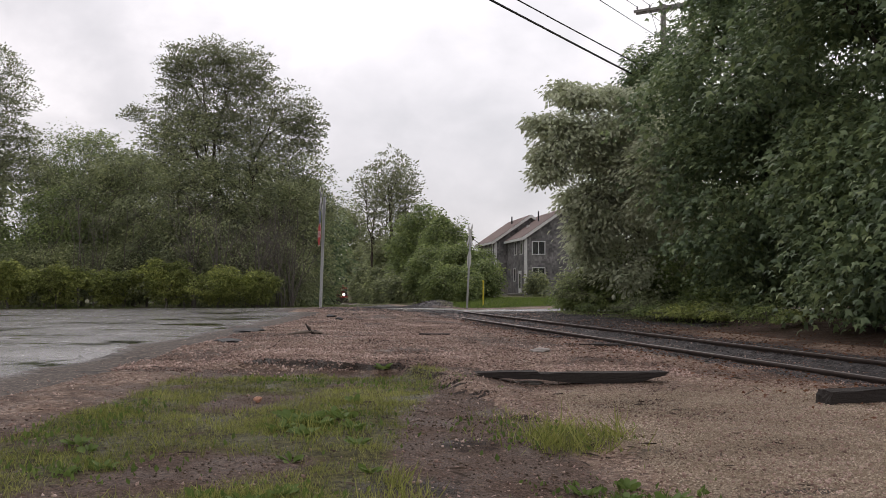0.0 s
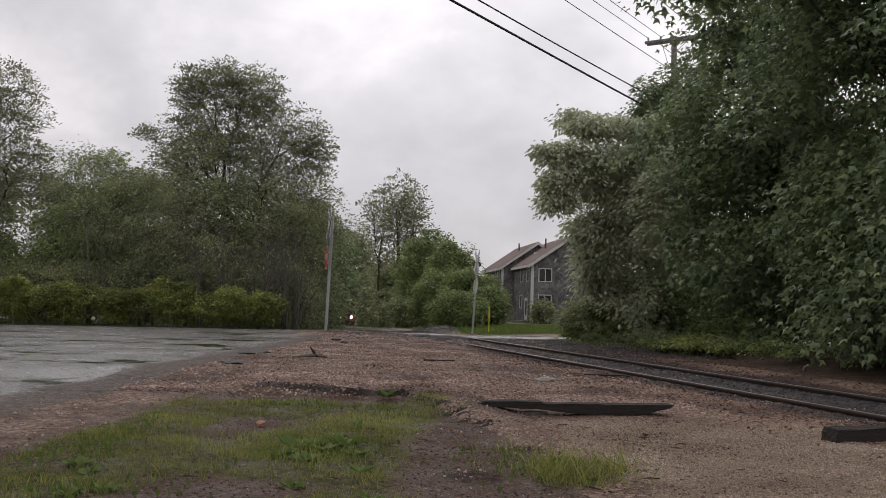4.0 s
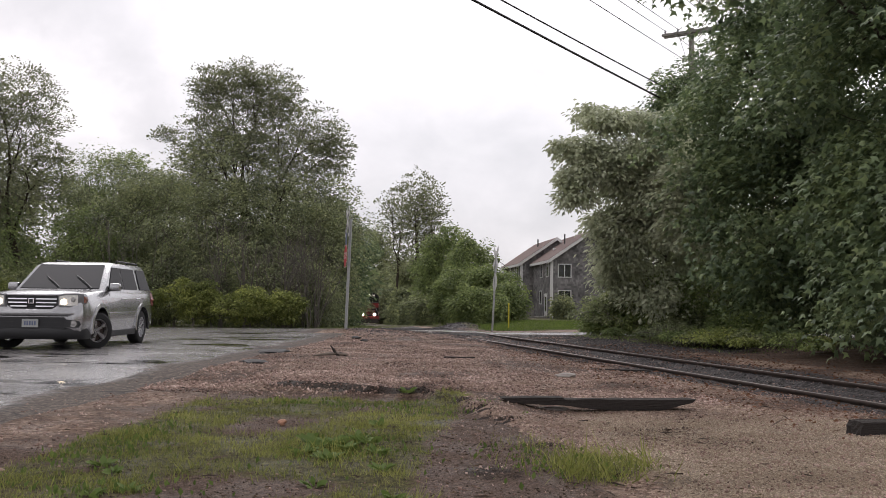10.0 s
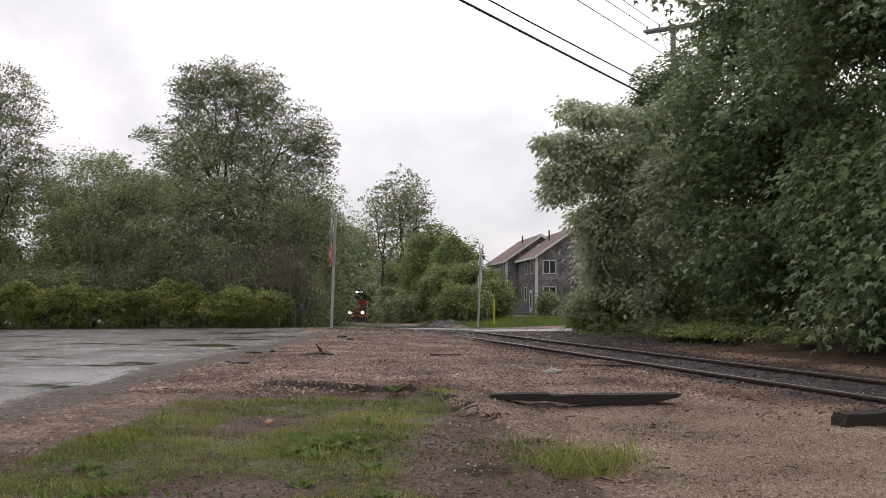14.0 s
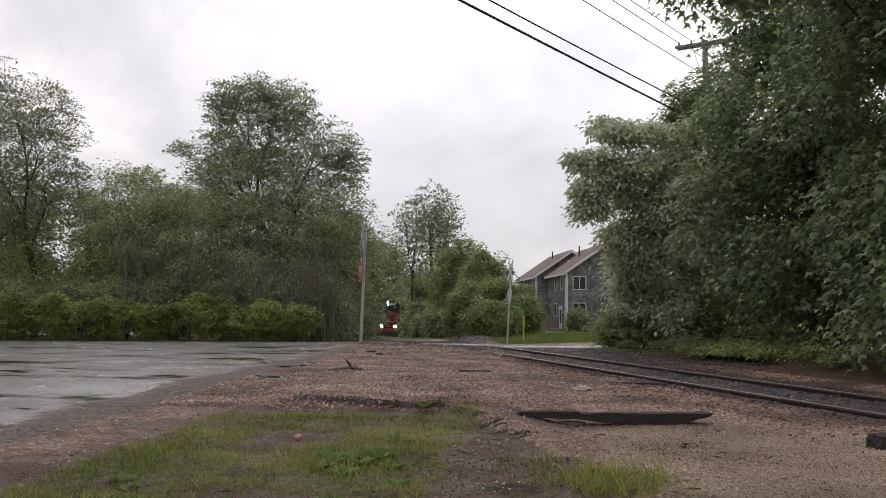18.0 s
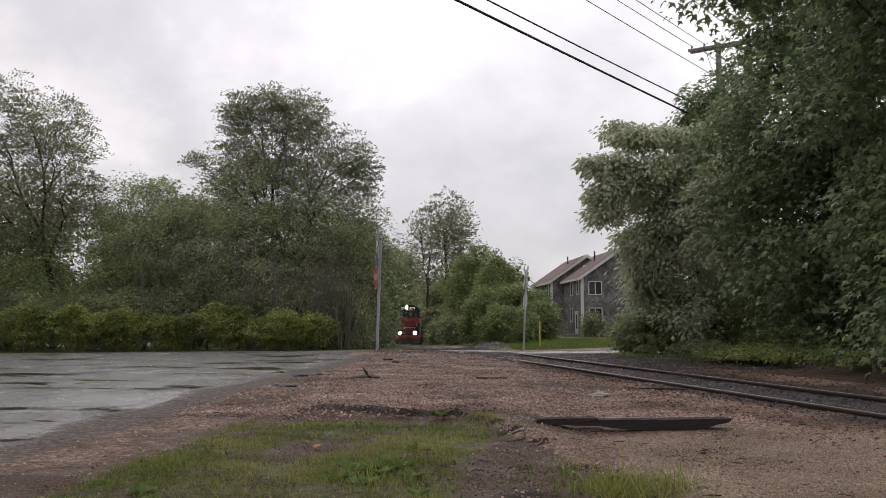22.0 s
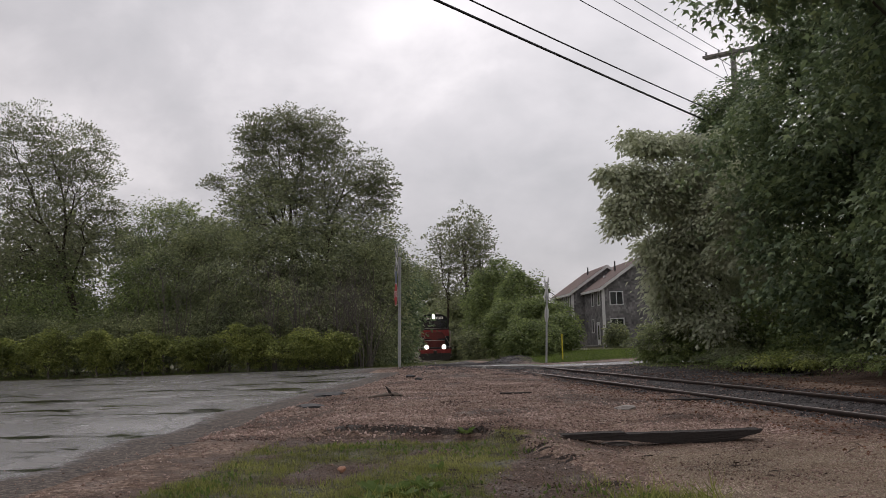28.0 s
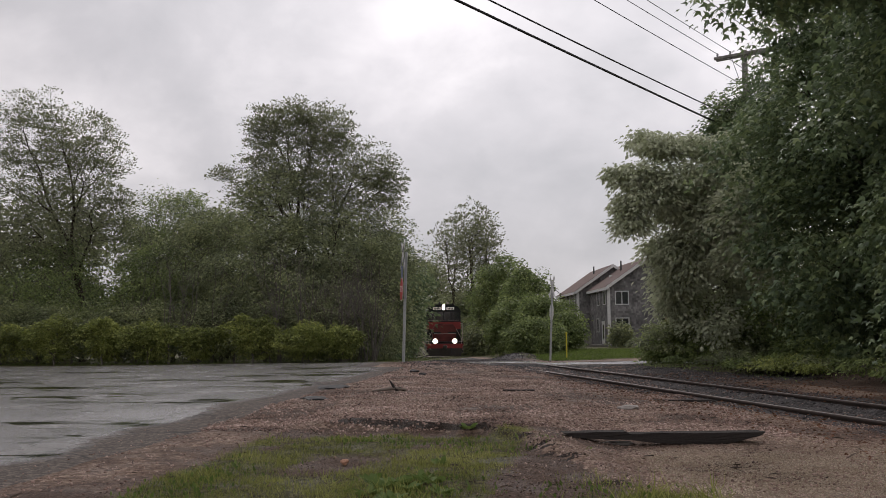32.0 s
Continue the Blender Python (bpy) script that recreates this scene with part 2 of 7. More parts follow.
def bark(name, color):
    s = Shade(name)
    n = s.noise(14, 6, 0.65, (1, 1, 0.22))
    col = s.ramp(n, (0.25, tuple(c * 0.4 for c in color)), (0.55, color), (0.85, tuple(min(1, c * 1.7) for c in color)))
    return s.put(col, 0.9, 0.0, n, 0.03, 0.8)


def pieces(name, a, b, rough=0.8, grain=(1, 1, 1), scale=20.0, depth=0.004):
    """Wood, stone or metal pieces whose tone varies from one piece to the next."""
    s = Shade(name)
    rnd = s.t.nodes.new("ShaderNodeObjectInfo").outputs["Random"]
    n = s.noise(scale, 5, 0.65, grain)
    col = s.mix(s.calc("ADD", s.calc("MULTIPLY", rnd, 0.5), s.calc("MULTIPLY", n, 0.5)), a, b)
    col = s.mix(s.calc("MULTIPLY", s.ramp(s.noise(scale * 4, 4, 0.7), (0.4, 0.0), (0.7, 1.0)), 0.4), col, tuple(c * 0.45 for c in a))
    return s.put(col, rough, 0.0, n, depth, 0.7)


M_GROUND, M_ASPHALT = ground_material(), asphalt_material()
M_BARK, M_BARK_GREY = bark("dark_bark", (0.07, 0.055, 0.042)), bark("grey_bark", (0.17, 0.15, 0.13))
M_LEAF_MAPLE = leafy("maple_leaf", ((0.062, 0.092, 0.058), (0.18, 0.245, 0.13), (0.40, 0.475, 0.22)), 0.5, 0.38, 0.3)
M_LEAF_SILVER = leafy("pale_leaf", ((0.34, 0.37, 0.26), (0.64, 0.67, 0.48), (0.86, 0.87, 0.68)), 0.5, 0.42)
M_LEAF_DARK = leafy("dark_leaf", ((0.085, 0.100, 0.066), (0.265, 0.295, 0.165), (0.56, 0.595, 0.29)), 0.5, 0.4)
M_LEAF_AIRY = leafy("spring_leaf", ((0.14, 0.148, 0.09), (0.24, 0.255, 0.155), (0.38, 0.395, 0.23)), 0.5, 0.42)
M_LEAF_BUSH = leafy("bush_leaf", ((0.085, 0.112, 0.05), (0.22, 0.28, 0.11), (0.45, 0.52, 0.19)), 0.5, 0.4)
M_LEAF_HEDGE = leafy("hedge_leaf", ((0.085, 0.103, 0.042), (0.285, 0.325, 0.10), (0.64, 0.67, 0.21)), 0.5, 0.4)
M_GRASS = leafy("grass_blade", ((0.085, 0.093, 0.028), (0.265, 0.28, 0.072), (0.52, 0.50, 0.18)), 0.6, 0.35, 0.12)
M_WEED = leafy("broad_weed_leaf", ((0.06, 0.10, 0.022), (0.12, 0.18, 0.04), (0.24, 0.30, 0.09)), 0.65, 0.35)
M_RAIL = plain("rusty_rail_steel", (0.05, 0.034, 0.027), 0.85, 0.0, 0.35, 6)
M_RAIL_TOP = plain("worn_rail_head", (0.22, 0.19, 0.175), 0.5, 0.8, 0.2, 4)
M_TIE = pieces("weathered_tie_wood", (0.045, 0.036, 0.03), (0.10, 0.085, 0.072), 0.9, (1, 9, 9), 3.0)
M_CHAR = pieces("tarred_timber", (0.012, 0.010, 0.009), (0.060, 0.048, 0.041), 0.95, (1, 9, 9), 7.0, 0.02)
M_STONE = leafy("crushed_stone", ((0.06, 0.039, 0.032), (0.275, 0.180, 0.146), (0.60, 0.46, 0.39)), 0.85, 0.0)
M_BALLAST = leafy("dark_ballast", ((0.025, 0.022, 0.022), (0.06, 0.054, 0.054), (0.125, 0.116, 0.115)), 0.75, 0.0)
M_GALV = plain("galvanised_steel", (0.52, 0.53, 0.53), 0.55, 0.35, 0.15, 20)
M_WHITE = plain("weathered_white_paint", (0.72, 0.71, 0.69), 0.5, 0.0, 0.12, 10)
M_RED_SIGN = plain("red_sign_face", (0.50, 0.03, 0.035), 0.4, 0.0, 0.1, 10)
M_BLUE = plain("blue_plate", (0.14, 0.17, 0.27), 0.45, 0.0, 0.1, 10)
M_YELLOW = plain("yellow_pipe_paint", (0.72, 0.60, 0.05), 0.5, 0.0, 0.12, 10)
M_BLACK = plain("black_paint", (0.02, 0.02, 0.022), 0.45, 0.0, 0.2, 10)
M_WIRE = plain("black_cable", (0.012, 0.012, 0.013), 0.6, 0.0, 0.1, 3)
M_POLE = bark("weathered_pole_wood", (0.26, 0.245, 0.225))
M_SHINGLE = pieces("grey_cedar_shingle", (0.12, 0.115, 0.115), (0.27, 0.26, 0.255), 0.9, (6, 6, 0.6), 6.0)
M_ROOF = pieces("brown_roof_shingle", (0.165, 0.112, 0.10), (0.27, 0.19, 0.17), 0.9, (2, 2, 2), 6.0)
M_TRIM = plain("white_house_trim", (0.75, 0.74, 0.73), 0.5, 0.0, 0.08, 4)


# ---- small builders ----
def mesh_of(bm, name):
    me = bpy.data.meshes.new(name)
    bm.normal_update()
    bm.to_mesh(me)
    bm.free()
    return me


def link_mesh(name, me, material, parent=None, label="", smooth=False):
    if material is not None and not me.materials:
        me.materials.append(material)
    if smooth:
        me.polygons.foreach_set("use_smooth", [True] * len(me.polygons))
    ob = new(name, me)
    if parent is not None:
        ob.parent = parent
    if label:
        tagged(ob, label)
    return ob


def part(name, bm, material, parent, label="", smooth=False):
    """One mesh object out of a bmesh, under a thing or a part."""
    return link_mesh(name, mesh_of(bm, name), material, parent, label, smooth)


def thing(name, label, category, group="", kind="", at=None):
    ob = new(name)
    ob.empty_display_size = 0.2
    if at is not None:
        ob.matrix_basis = at
    return tagged(ob, label, category, group, kind)


def fast_mesh(name, verts, faces):
    """A mesh from numpy arrays; all faces have the same number of corners."""
    me = bpy.data.meshes.new(name)
    verts, faces = np.asarray(verts, np.float32), np.asarray(faces, np.int32)
    n, k = faces.shape
    me.vertices.add(len(verts))
    me.vertices.foreach_set("co", verts.ravel())
    me.loops.add(n * k)
    me.loops.foreach_set("vertex_index", faces.ravel())
    me.polygons.add(n)
    me.polygons.foreach_set("loop_start", np.arange(0, n * k, k, dtype=np.int32))
    me.update(calc_edges=True)
    return me


def box(bm, x0, x1, y0, y1, z0, z1, bevel=0.0):
    r = bmesh.ops.create_cube(bm, size=1.0)
    m = Matrix.Translation(((x0 + x1) / 2, (y0 + y1) / 2, (z0 + z1) / 2)) @ Matrix.Diagonal((x1 - x0, y1 - y0, z1 - z0, 1))
    bmesh.ops.transform(bm, matrix=m, verts=r["verts"])
    if bevel:
        edges = list({e for v in r["verts"] for e in v.link_edges})
        bmesh.ops.bevel(bm, geom=edges, offset=bevel, segments=2, affect="EDGES", profile=0.6)
    return bm


def boxed(*a, bevel=0.0):
    return box(bmesh.new(), *a, bevel=bevel)


def cyl(bm, p, q, r0, r1=None, seg=12, caps=True):
    """A tapered round bar from p to q."""
    p, q = Vector(p), Vector(q)
    r1 = r0 if r1 is None else r1
    m = Matrix.Translation((p + q) / 2) @ (q - p).to_track_quat("Z", "Y").to_matrix().to_4x4()
    bmesh.ops.create_cone(bm, cap_ends=caps, segments=seg, radius1=r0, radius2=r1, depth=(q - p).length, matrix=m)
    return bm


def bar(*a, **k):
    return cyl(bmesh.new(), *a, **k)


def lathe(profile, seg=24, axis="Z", caps=True):
    """A turned body from (radius, height) pairs."""
    bm = bmesh.new()
    rings = []
    for r, h in profile:
        ring = []
        for i in range(seg):
            a = 2 * math.pi * i / seg
            c = (r * math.cos(a), r * math.sin(a), h)
            ring.append(bm.verts.new(c if axis == "Z" else (c[2], c[0], c[1]) if axis == "X" else (c[0], c[2], c[1])))
        rings.append(ring)
    for a, b in zip(rings, rings[1:]):
        for i in range(seg):
            bm.faces.new((a[i], a[(i + 1) % seg], b[(i + 1) % seg], b[i]))
    if caps:
        bm.faces.new(rings[0])
        bm.faces.new(rings[-1])
    bmesh.ops.recalc_face_normals(bm, faces=bm.faces)
    return bm


def prism(points, thick, axis="Y", at=0.0):
    """A flat outline, given in the two other axes, with thickness along axis."""
    bm = bmesh.new()
    put = {"X": lambda a, b, c: (c, a, b), "Y": lambda a, b, c: (a, c, b), "Z": lambda a, b, c: (a, b, c)}[axis]
    lo = [bm.verts.new(put(a, b, at)) for a, b in points]
    hi = [bm.verts.new(put(a, b, at + thick)) for a, b in points]
    n = len(points)
    bm.faces.new(lo)
    bm.faces.new(hi)
    for i in range(n):
        bm.faces.new((lo[i], lo[(i + 1) % n], hi[(i + 1) % n], hi[i]))
    bmesh.ops.recalc_face_normals(bm, faces=bm.faces)
    return bm


def tubes(paths, seg=5):
    """Numpy tubes: a list of (points, radii); returns one mesh's verts and quads."""
    vs, fs, base = [], [], 0
    ang = np.arange(seg) * 2 * np.pi / seg
    for pts, rad in paths:
        pts, rad = np.asarray(pts, float), np.asarray(rad, float)
        d = np.gradient(pts, axis=0)
        d /= np.linalg.norm(d, axis=1, keepdims=True) + 1e-9
        ref = np.where(np.abs(d[:, 2:3]) > 0.9, np.array([[1.0, 0, 0]]), np.array([[0, 0, 1.0]]))
        u = np.cross(d, ref)
        u /= np.linalg.norm(u, axis=1, keepdims=True) + 1e-9
        w = np.cross(d, u)
        ring = pts[:, None] + rad[:, None, None] * (np.cos(ang)[None, :, None] * u[:, None] + np.sin(ang)[None, :, None] * w[:, None])
        n = len(pts)
        idx = base + np.arange(n * seg).reshape(n, seg)
        nxt = np.roll(idx, -1, axis=1)
        fs.append(np.stack([idx[:-1], nxt[:-1], nxt[1:], idx[1:]], -1).reshape(-1, 4))
        vs.append(ring.reshape(-1, 3))
        base += n * seg
    return np.concatenate(vs), np.concatenate(fs)


# ---- the lie of the land ----
TABLE = np.random.RandomState(7).rand(256, 256)


def vnoise(x, y, scale=1.0, octaves=3, seed=0):
    """Smooth noise from -1 to 1."""
    x, y = np.asarray(x, float), np.asarray(y, float)
    total, amp, norm = 0.0, 1.0, 0.0
    for o in range(octaves):
        a, b = x * scale * 2 ** o + 17.3 * (seed + o), y * scale * 2 ** o + 31.7 * (seed + o)
        i, j = np.floor(a).astype(int), np.floor(b).astype(int)
        u, v = a - i, b - j
        u, v = u * u * (3 - 2 * u), v * v * (3 - 2 * v)
        t = lambda p, q: TABLE[p % 256, q % 256]
        total = total + amp * ((t(i, j) * (1 - u) + t(i + 1, j) * u) * (1 - v) + (t(i, j + 1) * (1 - u) + t(i + 1, j + 1) * u) * v)
        norm += amp
        amp *= 0.5
    return 2 * total / norm - 1


def smooth(a, b, x):
    t = np.clip((np.asarray(x, float) - a) / (b - a), 0, 1)
    return t * t * (3 - 2 * t)


def track_x(y):
    """The middle of the track: straight over the near yard, then a slight bend to the right."""
    y = np.asarray(y, float)
    near = 1.14 - 0.25 * (y - 27.8)
    far = -6.58 - 0.1365 * (y - 77)
    s = smooth(22, 74, y)
    return near * (1 - s) + far * s


def track_z(y):
    return -0.0205 * np.clip(np.asarray(y, float) - 33, 0, 125) + 0.0


def land(x, y):
    """Height of the ground."""
    x, y = np.asarray(x, float), np.asarray(y, float)
    off = x - track_x(y)
    fall = track_z(y) * (1 - 0.78 * smooth(2.5, 9, off)) * (1 - 0.35 * smooth(-4, -14, off))
    z = fall - 0.012
    bed = smooth(2.6, 1.2, np.abs(off))
    z = z - 0.055 * bed * smooth(-20, 0, y) * (1 - 0.75 * smooth(31.5, 33.0, y) * smooth(40.5, 39, y))
    z = z + 0.11 * np.exp(-((x + 3.6) ** 2 / 5 + (y - 30.5) ** 2 / 9))
    z = z - 0.085 * smooth(0.74, 0.58, np.abs(off)) * smooth(0, 5, y) * smooth(31.5, 29, y) * (0.8 + 0.5 * vnoise(x, y, 1.1, 2, 27))
    pad = lip(x, y)
    flat = smooth(0.2, 1.0, x)
    z = z + 0.085 * ridge(x, y) * (1 + 0.5 * vnoise(x, y, 7.0, 2, 16)) + 0.06 * pad * (1 - flat) - 0.03 * (1 - pad) * smooth(-3.2, -2.6, x) * smooth(14, 11, y) * (1 - flat) - 0.055 * flat * smooth(13.5, 10.5, y) * smooth(4.5, 3.0, x)
    rough = smooth(-4.2, -3.0, x) + smooth(36, 40, y)
    z = z + np.clip(rough, 0, 1) * (0.018 * vnoise(x, y, 0.9, 4, 3) + 0.012 * vnoise(x, y, 5.0, 3, 5))
    bank = smooth(3.2, 5.5, off) * smooth(31, 27, y)
    z = z + 0.16 * bank
    z = z - 0.0105 * np.clip(-6.0 - x, 0, 12)
    mound = np.exp(-((x + 0.3) ** 2 / 1.5 + (y - 46) ** 2 / 8)) * 0.32
    return z + mound


def lip_line(x, y):
    return np.maximum(np.where(x < -0.5, 11.4 + 0.25 * np.sin(x * 2.3), 11.4 - 2.9 * (x + 0.5)) + 0.45 * vnoise(x, y, 1.4, 3, 9), 3.0)


def lip(x, y):
    """1 on the raised gravel, 0 on the lower, grassy ground before it."""
    return smooth(-0.55, 0.3, y - lip_line(x, y)) * np.maximum(smooth(-3.1, -2.6, x), smooth(11.5, 13.5, y))


def ridge(x, y):
    """A crumbling bank of dark soil along that edge."""
    d = y - lip_line(x, y)
    return np.exp(-((d + 0.05) / (0.22 + 0.1 * vnoise(x, y, 2.0, 2, 14))) ** 2) * smooth(-2.7, -1.9, x) * smooth(0.35, -0.45, x) * (0.65 + 0.6 * vnoise(x, y, 1.6, 3, 15))


def on_asphalt(x, y):
    """How far inside the paved lot and the road over the crossing, in metres."""
    x, y = np.asarray(x, float), np.asarray(y, float)
    lot = np.minimum(-3.75 + 0.012 * (y - 16) - x, 36.2 - y)
    lot = np.where(y > 28, np.minimum(-4.6 - x + 0.0 * y, 36.2 - y), lot)
    road = np.minimum(y - (32.6 + 0.10 * x), (38.6 + 0.12 * x) - y)
    road = np.minimum(road, x + 12)
    return np.maximum(lot, road)


def grid_lines(parts):
    out = [parts[0][0]]
    for a, b, step in parts:
        n = max(1, int(round((b - a) / step)))
        out += list(a + (b - a) * (np.arange(n) + 1) / n)
    return np.array(out)


def sheet(name, xs, ys, height, masks, material):
    gx, gy = np.meshgrid(xs, ys)
    x, y = gx.ravel(), gy.ravel()
    v = np.stack([x, y, height(x, y)], -1)
    nx, ny = len(xs), len(ys)
    i = (np.arange(ny - 1)[:, None] * nx + np.arange(nx - 1)[None]).ravel()
    me = fast_mesh(name, v, np.stack([i, i + 1, i + nx + 1, i + nx], -1))
    for key, fn in masks.items():
        me.attributes.new(key, "FLOAT", "POINT").data.foreach_set("value", np.asarray(fn(x, y), np.float32))
    return link_mesh(name, me, material, None, "", True)


def turf_mask(x, y):
    x, y = np.asarray(x, float), np.asarray(y, float)
    g = smooth(-3.0, -2.75, x) * smooth(0.45, -0.35, x) * smooth(11.2, 10.4, y - 0.3 * vnoise(x, y, 2, 2, 4))
    for cx, cy, rx, ry, s in ((-1.7, 8.5, 0.38, 0.65, -0.95), (-1.4, 5.5, 0.4, 0.45, -1.0), (-1.75, 4.9, 0.35, 0.3, -1.0), (0.15, 6.7, 0.36, 1.8, -1.2), (0.28, 4.6, 0.42, 0.9, -1.0),
                              (-0.9, 9.9, 0.5, 0.4, -0.5), (-0.85, 5.9, 0.3, 0.25, -0.6), (0.82, 6.9, 0.55, 0.75, 1.0), (0.9, 5.1, 0.5, 0.42, 0.75)):
        g = g + s * np.exp(-(((x - cx) / rx) ** 2 + ((y - cy) / ry) ** 2))
    g = np.clip(g, 0, 1) * (0.74 + 0.55 * vnoise(x, y, 2.1, 4, 11))
    lawn = smooth(41, 43, y - 0.2 * x) * smooth(1.8, 3.2, np.abs(x - track_x(y)))
    verge = smooth(36.0, 36.4, y) * smooth(-4.2, -5.0, x)
    weeds = smooth(3.2, 4.0, x - track_x(y)) * smooth(21, 25, y) * smooth(33, 31, y) * 0.9
    return np.clip(np.maximum.reduce([g, lawn, verge, weeds]), 0, 1)


def soil_mask(x, y):
    x, y = np.asarray(x, float), np.asarray(y, float)
    p = lip(x, y)
    face = np.clip(1.3 * ridge(x, y), 0, 1)
    worn = smooth(-4.3, -3.9, x) * smooth(-2.6, -2.9, x) * smooth(26, 16, y) * (0.52 + 0.25 * vnoise(x, y, 1.5, 3, 23))
    front = smooth(0.35, 0.1, p) * smooth(-3.0, -2.7, x) * smooth(1.3, 0.5, x + 0.08 * (y - 7)) * 0.8
    side = smooth(2.2, 3.0, x - track_x(y)) * smooth(31, 28, y)
    return np.clip(np.maximum.reduce([face, front, side, worn, (0.42 + 0.5 * vnoise(x, y, 0.8, 3, 21)) * (1 - 0.8 * sand_mask(x, y))]), 0, 1)


def bank_mask(x, y):
    """Bare dark soil on the bank, and dark streaks where it runs out."""
    d = y - lip_line(x, y)
    streak = np.exp(-((d + 0.15) / 0.45) ** 2) * smooth(-0.6, -0.1, x) * smooth(1.15, 0.8, x) * smooth(0.05, 0.4, vnoise(x * 1.2, y * 3.0, 2.2, 3, 83))
    bare = (np.exp(-(((x - 1.3) / 0.3) ** 2 + ((y - 6.4) / 0.4) ** 2)) + 1.1 * np.exp(-(((x - 1.75) / 0.5) ** 2 + ((y - 5.35) / 0.22) ** 2)) + np.exp(-(((x + 0.1) / 0.45) ** 2 + ((y - 5.2) / 0.45) ** 2)) + np.exp(-(((x - 0.15) / 0.35) ** 2 + ((y - 6.6) / 0.6) ** 2))) * (0.55 + 0.5 * vnoise(x, y, 3.0, 3, 85))
    return np.clip(np.maximum.reduce([1.9 * ridge(x, y) - 0.1, streak, bare]), 0, 1)


def stone_mask(x, y):
    off = np.abs(x - track_x(y) - 0.25)
    b = smooth(1.9, 1.1, off) * 0.9
    shoulder = smooth(5.5, 3.5, x - track_x(y)) * smooth(0.5, 1.0, x - track_x(y)) * smooth(20, 24, y) * smooth(33, 32, y)
    mound = np.exp(-((x + 0.3) ** 2 / 3 + (y - 46) ** 2 / 10)) * 1.2
    spill = smooth(25.5, 29.5, y) * smooth(-4.6, -3.4, x) * smooth(1.5, 0.5, x - track_x(y)) * (0.62 + 0.5 * vnoise(x, y, 0.9, 3, 95))
    return np.clip(np.maximum.reduce([b, shoulder, mound, spill]), 0, 1)


def sand_mask(x, y):
    """Fine pale sand washed out between the grass and the rails."""
    off = track_x(y) - x
    return np.clip(smooth(0.75, 1.5, x + 0.05 * (y - 7)) * smooth(1.3, 2.1, off) * smooth(11.5, 8.5, y - 0.5 * vnoise(x, y, 0.9, 3, 33)) * (0.85 + 0.35 * vnoise(x, y, 1.3, 3, 35)), 0, 1)


def ground_height(x, y):
    return land(x, y) - 0.05 * smooth(-0.1, 0.35, on_asphalt(x, y) + 0.16 * vnoise(x, y, 1.6, 3, 2))


XS = grid_lines([(-900, -200, 70), (-200, -60, 10), (-60, -20, 2), (-20, -8, 0.4), (-8, -4, 0.12), (-4, 4, 0.065), (4, 9, 0.11), (9, 20, 0.4), (20, 60, 2), (60, 200, 10), (200, 900, 70)])
YS = grid_lines([(-300, -40, 20), (-40, 0, 2), (0, 3, 0.3), (3, 12, 0.06), (12, 20, 0.1), (20, 34, 0.18), (34, 60, 0.6), (60, 180, 3), (180, 400, 20), (400, 2500, 150)])
ground = tagged(sheet("ground", XS, YS, ground_height, {"m_turf": turf_mask, "m_soil": soil_mask, "m_stone": stone_mask, "m_bank": bank_mask, "m_sand": sand_mask}, M_GROUND),
                "tan gravel yard with dark soil, ballast and patchy grass", "ground", "", "structure")


def road_height(x, y):
    # the paving dips under the gravel outside its edge
    d = on_asphalt(x, y)
    return land(x, y) + 0.004 - 0.02 * smooth(0.25, -0.3, d) - 0.3 * smooth(-0.35, -0.9, d)


XR = grid_lines([(-90, -20, 1.5), (-20, -8, 0.3), (-8, -3.0, 0.1), (-3.0, 6, 0.25), (6, 60, 2)])
YR = grid_lines([(-60, 0, 2), (0, 14, 0.12), (14, 40, 0.2)])
road = tagged(sheet("road", XR, YR, road_height, {"m_grit": lambda x, y: smooth(1.5, 0.05, on_asphalt(x, y) + 0.35 * vnoise(x, y, 1.2, 3, 8))}, M_ASPHALT),
              "worn wet grey asphalt with puddles and cracks", "road", "", "structure")


def land1(x, y):
    return float(ground_height(np.array([x]), np.array([y]))[0])


# ---- railway track ----
def rail_profile():
    h = 0.17
    return [(-0.07, -h), (0.07, -h), (0.07, -h + 0.012), (0.012, -h + 0.035), (0.012, -0.045), (0.037, -0.035), (0.037, -0.006), (0.03, 0.0), (-0.03, 0.0), (-0.037, -0.006), (-0.037, -0.035),
            (-0.012, -0.045), (-0.012, -h + 0.035), (-0.07, -h + 0.012)]


